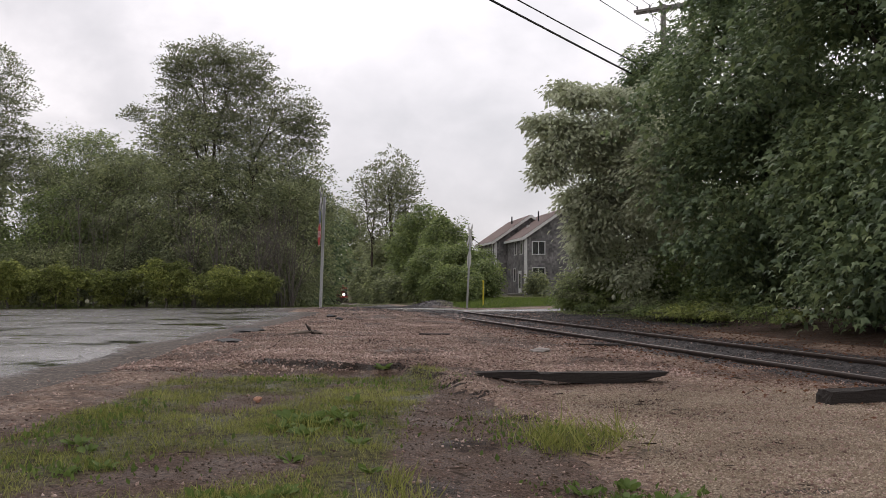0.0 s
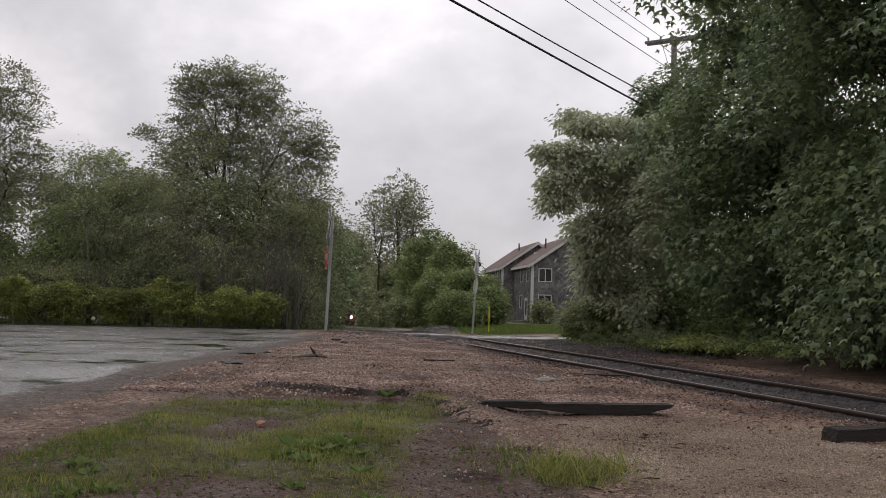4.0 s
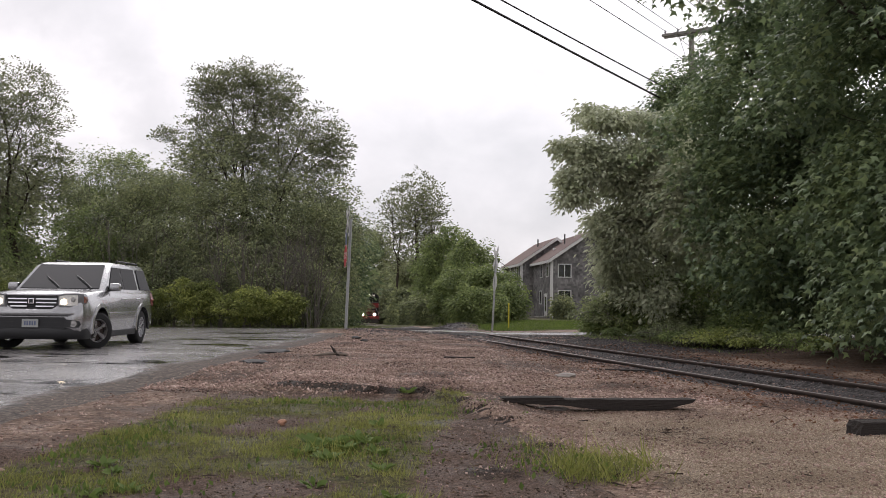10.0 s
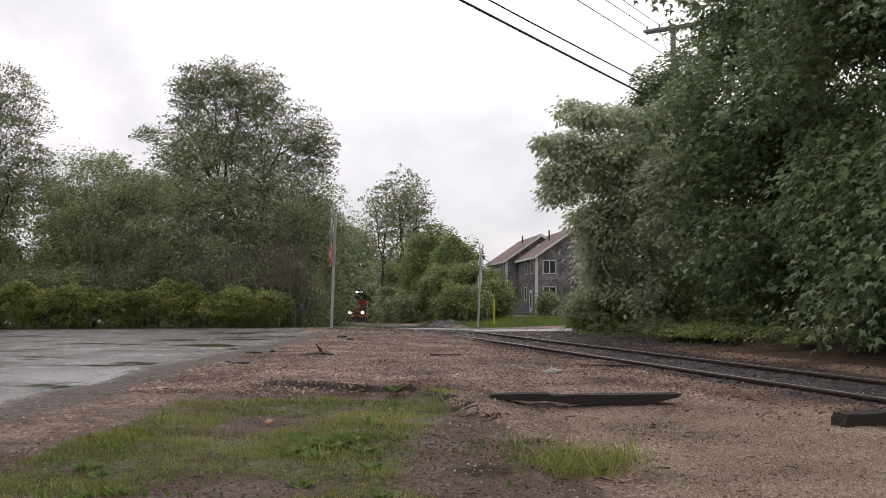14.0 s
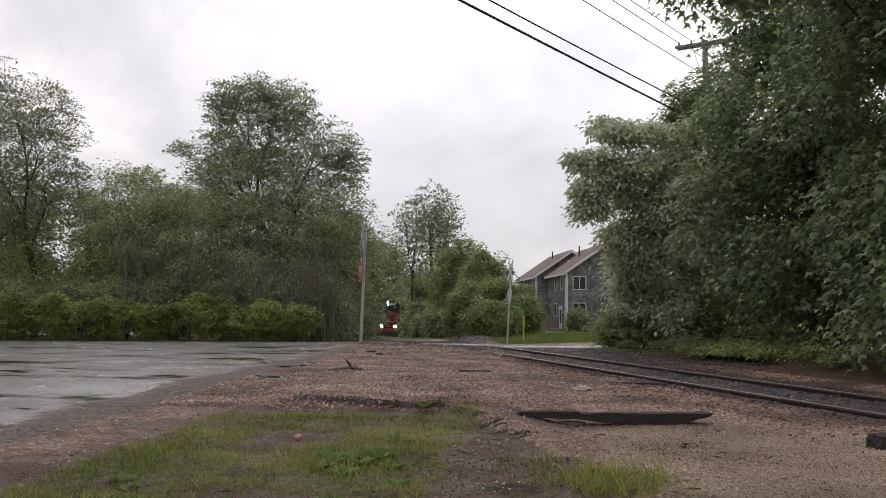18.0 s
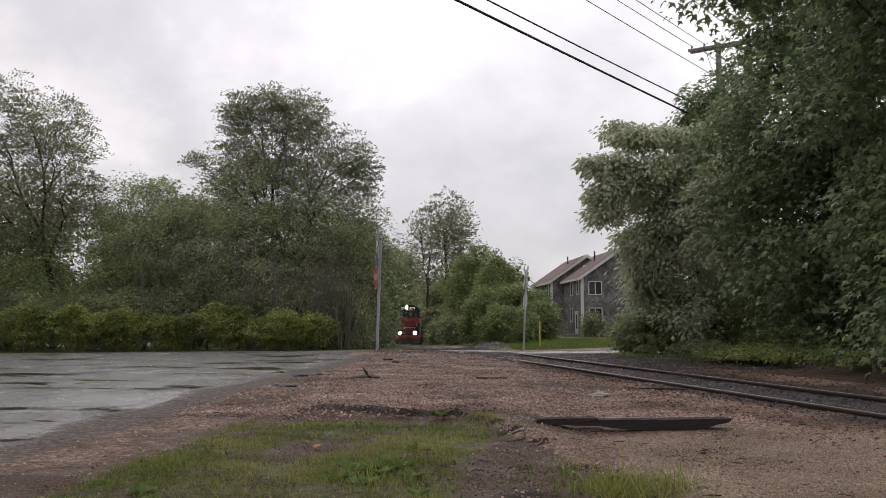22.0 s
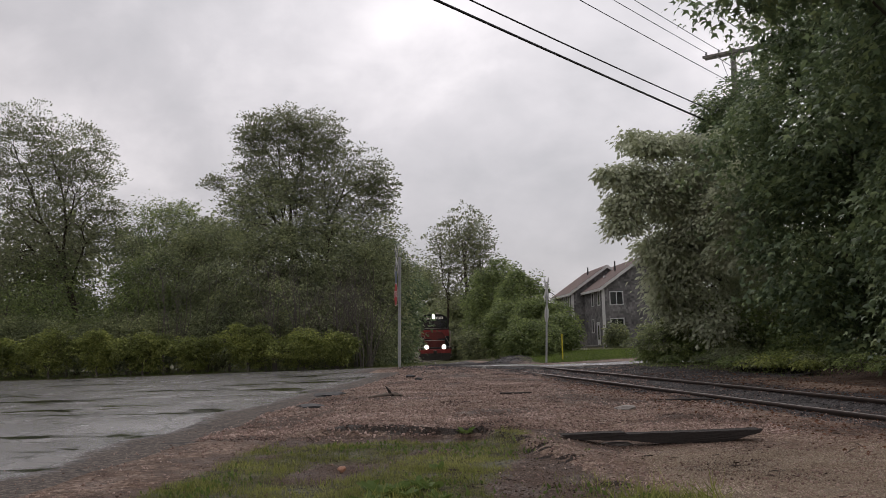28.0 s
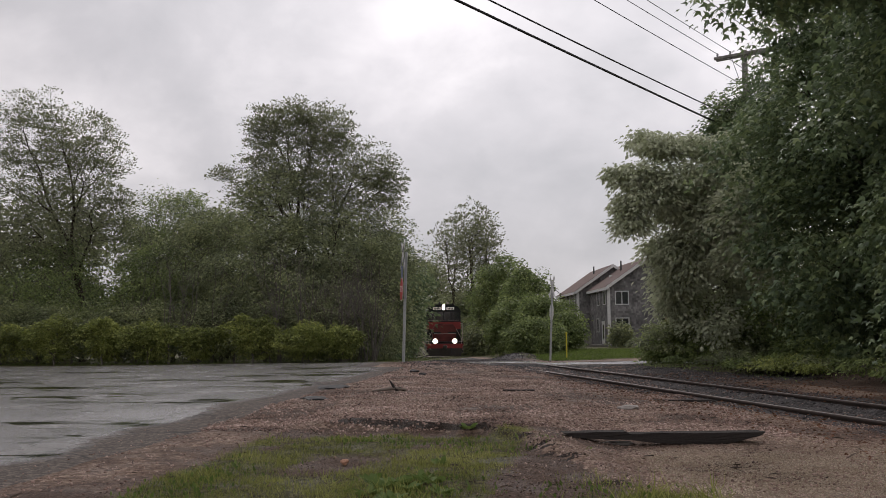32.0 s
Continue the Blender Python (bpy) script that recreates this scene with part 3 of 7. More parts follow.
def build_track():
    track = thing("railway_track", "rusty steel rails on weathered ties in dark ballast", "railway track")
    ys = np.concatenate([np.arange(-25, 60, 0.75), np.arange(60, 260, 4.0)])
    prof = np.array(rail_profile())
    for side in (-0.755, 0.755):
        cx = track_x(ys)
        slope = np.gradient(cx, ys)
        nrm = np.stack([np.ones_like(slope), -slope], -1) / np.sqrt(1 + slope ** 2)[:, None]
        c = np.stack([cx, ys], -1) + nrm * side
        ring = np.zeros((len(ys), len(prof), 3))
        ring[:, :, :2] = c[:, None] + nrm[:, None] * prof[None, :, :1]
        ring[:, :, 2] = track_z(ys)[:, None] + prof[None, :, 1]
        k, n = len(prof), len(ys)
        idx = np.arange(n * k).reshape(n, k)
        nxt = np.roll(idx, -1, axis=1)
        me = fast_mesh("rail", ring.reshape(-1, 3), np.stack([idx[:-1], nxt[:-1], nxt[1:], idx[1:]], -1).reshape(-1, 4))
        me.materials.append(M_RAIL)
        me.materials.append(M_RAIL_TOP)
        me.polygons.foreach_set("material_index", np.tile([0, 0, 0, 0, 0, 0, 0, 1, 0, 0, 0, 0, 0, 0], n - 1).astype(np.int32))
        link_mesh("rail", me, None, track)
    tie = mesh_of(boxed(-1.3, 1.3, -0.11, 0.11, -0.18, 0, bevel=0.015), "tie")
    tie.materials.append(M_TIE)
    plate = mesh_of(boxed(-0.17, 0.17, -0.09, 0.09, 0, 0.014, bevel=0.004), "tie_plate")
    plate.materials.append(M_RAIL)
    y = 5.0
    rnd = random.Random(4)
    while y < 100:
        if not 32.4 < y < 39.2:
            x, z = float(track_x(y)), float(track_z(y))
            ang = -math.degrees(math.atan((float(track_x(y + 0.5)) - float(track_x(y - 0.5)))))
            ob = new("tie", tie)
            ob.parent = track
            ob.matrix_basis = pose(x + rnd.uniform(-0.05, 0.05), y, z - 0.158 + rnd.uniform(-0.006, 0.006), 0.7 * rnd.uniform(-1, 1), 0, -ang + rnd.uniform(-1.5, 1.5))
            if y < 34:
                for side in (-0.755, 0.755):
                    p = new("tie_plate", plate)
                    p.parent = ob
                    p.matrix_basis = pose(side, 0, 0.0, 0, 0, 0)
        y += 0.52
    return track


build_track()


# ---- plants ----
LEAF = (np.array([[0, 0, 0], [0.28, 0.45, 0.07], [0, 1.0, -0.06], [-0.28, 0.45, 0.07]]), np.array([[0, 1, 2], [0, 2, 3]]))
MAPLE = (np.array([[0, 0, 0], [0.3, 0.16, 0.03], [0.64, 0.36, -0.08], [0.22, 0.44, 0.03], [0.26, 0.68, -0.02], [0, 1.0, -0.14], [-0.26, 0.68, -0.02], [-0.22, 0.44, 0.03], [-0.64, 0.36, -0.08], [-0.3, 0.16, 0.03]]),
         np.array([[0, 2, 3], [0, 3, 7], [0, 7, 8], [3, 5, 7]]))


def leaf_mesh(name, pos, axis, size, form, rng, tilt=0.7, face=None):
    """Leaves at pos, each growing along its axis, the blade turned upwards (or to face) but for a random tilt."""
    shape, tri = form
    n = len(pos)
    a = axis / (np.linalg.norm(axis, axis=1, keepdims=True) + 1e-9)
    up = (np.array([[0, 0, 1.0]]) if face is None else face) + tilt * rng.normal(size=(n, 3))
    s = np.cross(a, up)
    s /= np.linalg.norm(s, axis=1, keepdims=True) + 1e-9
    w = np.cross(s, a)
    v = pos[:, None] + size[:, None, None] * (shape[None, :, :1] * s[:, None] + shape[None, :, 1:2] * a[:, None] + shape[None, :, 2:] * w[:, None])
    f = (np.arange(n) * len(shape))[:, None, None] + tri[None]
    return fast_mesh(name, v.reshape(-1, 3), f.reshape(-1, 3))


def scatter_in(blobs, count, rng, shell=0.55, lump=0.25, seed=0):
    """Points in a crown of ellipsoids (x, y, z, rx, ry, rz, weight), denser towards an uneven outer shell."""
    w = np.array([b[6] for b in blobs], float)
    pick = rng.choice(len(blobs), count, p=w / w.sum())
    d = rng.normal(size=(count, 3))
    d /= np.linalg.norm(d, axis=1, keepdims=True)
    r = shell + (1 - shell) * rng.rand(count) ** 0.7
    bump = 1 + lump * vnoise(d[:, 0] * 2 + pick * 3.7 + seed, d[:, 1] * 2 + d[:, 2] * 1.6, 1.3, 3, seed)
    b = np.array([x[:6] for x in blobs], float)[pick]
    return b[:, :3] + d * b[:, 3:] * (r * bump)[:, None], d


def limb(p, q, r0, r1, rng, sway):
    """A length of branch from p to q, bowed a little, tapering."""
    mid = (p + q) / 2 + rng.normal(size=3) * 0.05 * np.linalg.norm(q - p)
    mid[2] -= sway * np.linalg.norm((q - p)[:2]) * 0.12
    return np.stack([p, mid, q]), np.array([r0, (r0 + r1) / 2, r1])


def skeleton(root, top, tips, rng, r_base, climb=0.25):
    """A trunk that forks again and again until every clump of leaves hangs on a twig of its own."""
    root, top = np.array(root, float), np.array(top, float)
    fork = root + (top - root) * (0.32 if climb > 0.5 else 0.5)
    z = np.linspace(0, 1, 5)[:, None]
    trunk = root + (fork - root) * z + rng.normal(size=(5, 3)) * np.array([0.04, 0.04, 0]) * (z > 0) * (z < 1)
    total, r_fork = len(tips), r_base * 0.8
    paths = [(trunk, r_base * (1 - 0.2 * z[:, 0]))]
    todo = [(fork, np.arange(total), r_fork)]
    while todo:
        p, idx, r = todo.pop()
        if len(idx) <= 2:
            for k in idx:
                paths.append(limb(p, tips[k], r, 0.004, rng, climb))
            continue
        q = tips[idx] - tips[idx].mean(0)
        axis = np.linalg.eigh(q.T @ q)[1][:, 2]
        along = q @ axis
        half = along > np.quantile(along, 0.35 + 0.3 * rng.rand())
        for part_idx in (idx[half], idx[~half]):
            if len(part_idx) == 0:
                continue
            c = tips[part_idx].mean(0)
            # early forks climb steeply, later ones spread to their leaves
            f = 0.3 + 0.12 * rng.rand()
            n = p + (c - p) * f
            n[2] += climb * 0.16 * np.linalg.norm((c - p)[:2]) * min(1.0, len(part_idx) / 40)
            r1 = max(0.006, r_fork * (len(part_idx) / total) ** 0.5)
            paths.append(limb(p, n, min(r, r1 * 1.25), r1, rng, climb))
            todo.append((n, part_idx, r1))
    return paths


def tree(name, label, category, root, top, blobs, clumps, per_clump, leaf, mats, rng_seed, r_base=0.16, clump_r=0.5, form=LEAF, shell=0.55, lump=0.25, droop=0.2, flat=0.45, tilt=0.8, group="", climb=0.25):
    """A tapered trunk with limbs to every clump of leaves."""
    rng = np.random.RandomState(rng_seed)
    tips, out = scatter_in(blobs, clumps, rng, shell, lump, rng_seed)
    tips[:, 2] = np.maximum(tips[:, 2], root[2] + 0.25)
    t = thing(name, label, category, group)
    paths = skeleton(root, top, tips, rng, r_base, climb)
    thick = [p for p in paths if p[1][0] > 0.03]
    v, f = tubes([p for p in paths if p[1][0] <= 0.03], 3)
    if thick:
        v2, f2 = tubes(thick, 6)
        v, f = np.concatenate([v, v2]), np.concatenate([f, f2 + len(v)])
    link_mesh("trunk", fast_mesh("trunk", v, f), mats[0], t, "", True)
    n = clumps * per_clump
    which = np.repeat(np.arange(clumps), per_clump)
    size_c = clump_r * (0.6 + 0.8 * rng.rand(clumps))
    # each clump is a little dome of leaves, hanging at its rim
    th, rad = 2 * np.pi * rng.rand(n), np.sqrt(rng.rand(n)) * 1.05
    dome = np.stack([rad * np.cos(th), rad * np.sin(th), flat * (1 - rad ** 2) - droop * rad ** 2], -1)
    off = (dome + rng.normal(size=(n, 3)) * 0.16) * size_c[which][:, None]
    pos = tips[which] + off
    pos[:, 2] = np.maximum(pos[:, 2], root[2] + 0.05)
    face = np.stack([rad * np.cos(th) * 0.9, rad * np.sin(th) * 0.9, np.full(n, 0.75)], -1) + 0.35 * out[which]
    ax = np.stack([np.cos(th), np.sin(th), 0.75 * (1.2 - rad) if droop < 0 else -0.35 - droop * rad], -1) + 0.5 * out[which] + rng.normal(size=(n, 3)) * 0.3
    size = leaf * (0.65 + 0.7 * rng.rand(n))
    link_mesh("crown", leaf_mesh("crown", pos, ax, size, form, rng, tilt, face), mats[1], t)
    return t


def at_ground(x, y):
    return (x, y, land1(x, y) - 0.1)


def from_view(px, depth):
    """Sideways place for a direction seen from the tripod's spot at that depth."""
    return (px - 784) / 1640.0 * depth


def rise(py, depth):
    return 1.0 - (py - 500) / 1640.0 * depth


def blob(px, py, depth, rx, rz, weight=1.0, ry=None):
    """A crown's ellipsoid in metres: sideways radius, height radius."""
    return (from_view(px, depth), depth + 0.29, rise(py, depth), rx, ry if ry else rx, rz, weight)


def plant_trees():
    # the tall ash behind the hedge: an open dome of fine upswept twigs
    tree("ash_tree", "tall deciduous tree with an open upper crown behind the hedge", "tree", at_ground(-11.4, 48.5), (-11.4, 48.5, 10.0),
         [blob(375, 192, 48, 3.1, 3.2, 1.2, 2.8), blob(470, 238, 48, 3.1, 3.1, 1.4, 2.8), blob(318, 232, 48, 2.2, 2.5, 0.7, 2.4), blob(238, 208, 48, 0.75, 0.45, 0.06), blob(428, 132, 48, 1.8, 1.6, 0.5), blob(314, 122, 48, 1.3, 1.4, 0.35), blob(372, 105, 48, 1.5, 1.0, 0.3), blob(540, 235, 48, 1.2, 1.7, 0.3)],
         2500, 20, 0.115, (M_BARK, M_LEAF_AIRY), 11, 0.17, 0.3, LEAF, 0.2, 0.2, -0.3, 0.35, 0.9, climb=1.0)
    tree("ash_tree", "dense green middle crown of the tree behind the hedge", "tree", at_ground(-9.8, 46.5), (-9.8, 46.5, 7.5),
         [blob(440, 345, 46, 3.9, 2.4, 1.2, 3.0), blob(345, 275, 46, 2.4, 2.1, 0.7), blob(530, 370, 46, 2.0, 2.4, 0.6)],
         330, 110, 0.12, (M_BARK, M_LEAF_DARK), 12, 0.2, 0.72, LEAF, 0.6, 0.32, 0.4, 0.35)
    for i, (px, py, d, rx, rz, n) in enumerate(((150, 350, 45, 3.2, 3.0, 420), (112, 420, 43, 2.0, 2.2, 220), (240, 360, 44, 2.8, 2.6, 340), (320, 400, 42.5, 2.6, 2.6, 320), (140, 290, 50, 2.6, 1.6, 260),
                                               (512, 420, 44, 1.7, 2.7, 240), (556, 425, 80, 1.4, 5.0, 300), (548, 435, 64, 1.5, 4.0, 300), (455, 420, 43.5, 2.3, 2.3, 260), (528, 420, 52, 1.2, 3.0, 220), (-65, 420, 44, 2.6, 2.2, 240), (-180, 400, 46, 4.0, 3.0, 300),
                                               (563, 478, 62, 1.0, 2.0, 150), (567, 450, 73, 1.1, 3.2, 170), (584, 400, 74, 1.3, 1.5, 110))):
        b = blob(px, py, d, rx, rz, 1.0, min(rx, 2.6))
        low = (b[0], b[1], max(0.9, b[2] - rz * 0.8) if i < 12 else b[2] - rz * 0.6, rx * 0.95, min(rx, 2.4), 1.3 if i < 12 else 0.8, 0.5)
        # darker maple leaf near the line stands in for the enclosed wood's shade
        tree("woodland_tree", "bushy dark green tree in the woodland edge", "tree", at_ground(b[0] - (1.5 if i == 14 else 0), b[1]), (b[0], b[1], b[2]), [b, low], int(n * 0.4), 150, 0.125 if d < 55 else 0.17,
             (M_BARK_GREY, M_LEAF_MAPLE if i > 11 or i in (6, 7, 9) else (M_LEAF_DARK, M_LEAF_BUSH, M_LEAF_DARK)[i % 3]), 30 + i, 0.11, 0.8, LEAF, 0.74, 0.5, 0.5, 0.3, group="woodland trees")
    rng = np.random.RandomState(5)
    for k in range(34):
        px = 380 + 150 * rng.rand() if k < 24 else 60 + 330 * rng.rand()
        d = 38.9 + 1.4 * rng.rand()
        x, hgt = from_view(px, d), 2.6 + 2.2 * rng.rand()
        lean = rng.normal(size=2) * 0.25
        stems = []
        for q in range(3):
            sp = rng.normal(size=2) * 0.28
            zz = np.linspace(0, 1, 6)
            pts = np.stack([x + (lean[0] + sp[0]) * zz ** 1.5 * hgt * 0.5 + rng.normal(size=6) * 0.06, np.full(6, d) + (lean[1] + sp[1]) * zz * 0.5, land1(x, d) - 0.1 + hgt * zz], -1)
            stems.append((pts, (0.016 + 0.012 * rng.rand()) * (1 - 0.7 * zz)))
            for w in range(5):
                f = 0.35 + 0.6 * rng.rand()
                at = np.array([np.interp(f, zz, pts[:, c]) for c in range(3)])
                way = np.array([rng.normal() * 0.5, rng.normal() * 0.3, 0.3 + 0.5 * rng.rand()])
                stems.append((np.stack([at, at + way * 0.5, at + way + rng.normal(size=3) * 0.12]), np.array([0.009, 0.007, 0.004])))
        v, f = tubes(stems, 4)
        tagged(link_mesh("sapling", fast_mesh("sapling", v, f), M_BARK_GREY, None, "", True), "bare grey sapling stems in front of the woodland", "sapling", "bare saplings")
    # the open tree at the lot's far corner
    tree("ash_tree", "slender half-bare tree with sparse young leaves", "tree", at_ground(-22.4, 46), (-22.4, 46, 9.0),
         [blob(-25, 182, 45, 2.3, 2.8, 1.0), blob(-130, 135, 45, 2.2, 2.9, 0.9), blob(-48, 312, 45, 2.8, 2.4, 1.0), blob(-165, 270, 45, 3.0, 3.0, 0.9), blob(38, 275, 45, 0.9, 1.6, 0.2)],
         1900, 20, 0.115, (M_BARK, M_LEAF_AIRY), 13, 0.17, 0.33, LEAF, 0.25, 0.25, -0.1, 0.5, 0.9, climb=0.9)
    for k, (px, d, py, rx, rz, n) in enumerate(((690, 112, 335, 3.2, 4.7, 300), (655, 118, 350, 2.6, 4.2, 210), (718, 116, 345, 2.5, 4.2, 230))):
        x = from_view(px, d)
        tree("ash_tree", "slender tree with thin young leaves beyond the crossing", "tree", at_ground(x + 0.3, d), (x, d, rise(330, d)),
             [blob(px, py, d, rx, rz, 1.0), blob(px + 8, py + 70, d, rx * 0.8, rz * 0.7, 0.35)], n, 15, 0.28, (M_BARK, M_LEAF_AIRY), 14 + 3 * k, 0.2, 0.6, LEAF, 0.2, 0.25, -0.1, 0.5, 0.9, climb=0.9, group="slender trees beyond the crossing")
    for i, (px, py, d, rx, rz, n, mat) in enumerate(((750, 425, 88, 3.2, 3.2, 240, 2), (790, 440, 78, 2.2, 2.4, 200, 2), (700, 470, 135, 3.2, 3.2, 200, 0), (690, 480, 145, 3.2, 2.6, 140, 0), (770, 480, 72, 2.2, 1.8, 220, 2),
                                                    (820, 470, 70, 2.0, 1.7, 200, 2), (735, 500, 100, 2.4, 2.0, 140, 0), (700, 490, 170, 5, 3.0, 120, 0), (850, 490, 66, 1.4, 1.3, 130, 2), (800, 505, 62, 1.7, 1.3, 200, 2), (950, 500, 82, 0.6, 0.7, 40, 0), (535, 470, 150, 4, 4, 160, 0), (695, 460, 128, 2.4, 3.2, 200, 0), (705, 460, 122, 3.6, 3.0, 240, 0), (735, 440, 105, 3.0, 3.4, 240, 2), (660, 462, 190, 4.5, 5, 110, 0), (628, 425, 186, 2.4, 7.5, 130, 0), (664, 470, 172, 4.0, 4.5, 110, 0), (556, 450, 200, 3.2, 7, 120, 0), (622, 478, 300, 8, 6, 90, 0), (600, 482, 420, 12, 6, 90, 0),
                                                    (672, 505, 110, 1.7, 2.2, 150, 0), (690, 520, 96, 1.5, 1.6, 130, 0), (655, 500, 140, 2.4, 3.0, 150, 0), (640, 500, 215, 4.0, 5.0, 140, 0), (720, 515, 84, 1.8, 1.5, 150, 0))):
        b = blob(px, py, d, rx, rz)
        low = (b[0], b[1], max(0.3 + land1(b[0], b[1]), b[2] - rz * 0.8), rx, rx, 1.2, 0.5)
        tree("bush_tree", "leafy green bush tree beside the line beyond the crossing", "tree", at_ground(b[0], b[1]), (b[0], b[1], b[2]), [b, low], n, 62, 0.0029 * d,
             (M_BARK_GREY, (M_LEAF_DARK, M_LEAF_HEDGE, M_LEAF_BUSH)[mat]), 60 + i, 0.1, 0.0088 * d, LEAF, 0.5, 0.35, 0.4, 0.45, group="bushes beyond the crossing")
    # pale-leaved tree beside the track
    tree("elm_tree", "pale green tree with long drooping sprays beside the track", "tree", at_ground(7.4, 33.5), (6.8, 33.0, 5.2),
         [blob(1109, 172, 30, 1.0, 0.4, 0.35), blob(1034, 169, 30, 0.8, 0.3, 0.3), blob(992, 152, 30, 0.3, 0.14, 0.08), blob(1064, 226, 30, 1.5, 0.55, 0.8), blob(979, 219, 29.5, 0.75, 0.25, 0.22), blob(949, 212, 29.5, 0.3, 0.14, 0.07),
          blob(1009, 259, 29.5, 1.0, 0.4, 0.4), blob(959, 272, 29.5, 0.35, 0.25, 0.12), blob(974, 304, 29.5, 0.4, 0.2, 0.14), blob(1094, 279, 30.5, 1.7, 0.6, 0.9), blob(1154, 234, 32, 1.3, 1.1, 0.6), blob(1084, 349, 31, 1.6, 0.6, 0.8), blob(1022, 346, 31, 0.6, 0.35, 0.3), blob(1042, 402, 31, 0.8, 0.5, 0.4), blob(1048, 445, 32, 0.7, 0.6, 0.35),
          blob(1072, 392, 31, 0.7, 0.35, 0.3), blob(1154, 354, 32, 1.5, 1.2, 0.7), blob(1129, 429, 32.5, 1.6, 1.0, 0.6), blob(1074, 459, 33, 1.0, 0.9, 0.35), blob(1184, 444, 33, 1.3, 1.2, 0.4),
          blob(1150, 300, 29, 1.2, 0.6, 0.6), blob(1180, 360, 28.5, 1.1, 0.7, 0.6), blob(1075, 372, 30.5, 0.7, 0.4, 0.35), blob(1120, 485, 31, 1.2, 0.6, 0.35), blob(1190, 270, 28.5, 0.9, 0.7, 0.45)],
         1050, 66, 0.155, (M_BARK_GREY, M_LEAF_SILVER), 21, 0.13, 0.42, LEAF, 0.3, 0.35, 0.55, 0.25, 0.7)
    # a darker tree rises behind it
    tree("woodland_tree", "dark green tree rising behind the pale tree beside the track", "tree", at_ground(9.4, 37.0), (9.2, 37.0, 7.0),
         [blob(1185, 190, 36, 1.9, 2.2, 1.0, 1.6), blob(1150, 125, 36, 0.9, 0.9, 0.35), blob(1215, 95, 36, 1.4, 1.3, 0.5), blob(1180, 320, 36, 1.9, 2.0, 0.8, 1.6)],
         360, 70, 0.13, (M_BARK, M_LEAF_MAPLE), 23, 0.15, 0.5, LEAF, 0.4, 0.4, 0.3, 0.4, 0.9)
    tree("shrub", "dark green shrub at the foot of the trees", "shrub", at_ground(5.0, 34.5), (5.0, 34.5, 1.2),
         [(5.2, 34.0, 0.7, 0.9, 0.9, 0.7, 0.8), (6.6, 33.0, 1.2, 1.4, 1.0, 1.2, 1.2), (8.0, 31.0, 1.2, 1.4, 1.0, 1.2, 1.2)], 330, 55, 0.11, (M_BARK_GREY, M_LEAF_BUSH), 22, 0.05, 0.42, LEAF, 0.4)
    for i, (x, y, h) in enumerate(((4.9, 33.6, 0.8), (5.35, 33.0, 1.5), (6.0, 32.2, 0.9), (7.3, 30.8, 0.9), (8.3, 29.0, 0.8), (9.0, 33.5, 1.4), (11.0, 31.0, 1.6), (9.6, 36.0, 1.5), (7.4, 36.5, 1.3))):
        z = land1(x, y)
        tree("shrub", "low leafy shrub in the shade of the trees", "shrub", (x, y, z), (x, y, z + h * 0.5), [(x, y, z + h * 0.5, h * 1.1, h, h * 0.5, 1.0)], 70, 50, 0.11, (M_BARK_GREY, (M_LEAF_BUSH, M_LEAF_DARK)[i % 2]), 250 + i, 0.03, 0.3, LEAF, 0.4, 0.3, 0.3, 0.4, 0.9, group="shrubs at the wood edge")
    # tall weeds along the foot of the bank
    rng = np.random.RandomState(15)
    for i in range(22):
        y = 19.5 + 11.5 * rng.rand()
        x = float(track_x(y)) + 3.5 + 1.5 * rng.rand()
        z, h = land1(x, y), 0.22 + 0.38 * rng.rand()
        tree("tall_weed", "yellow-green tall weed at the foot of the bank", "weed", (x, y, z), (x, y, z + h * 0.4), [(x, y, z + h * 0.45, h * 1.1, h, h * 0.5, 1.0)], 26, 26, 0.075, (M_BARK_GREY, (M_LEAF_BUSH, M_LEAF_DARK, M_LEAF_HEDGE)[i % 3]), 450 + i, 0.008, 0.16, LEAF, 0.3, 0.3, 0.3, 0.4, 0.9, group="weeds along the bank")
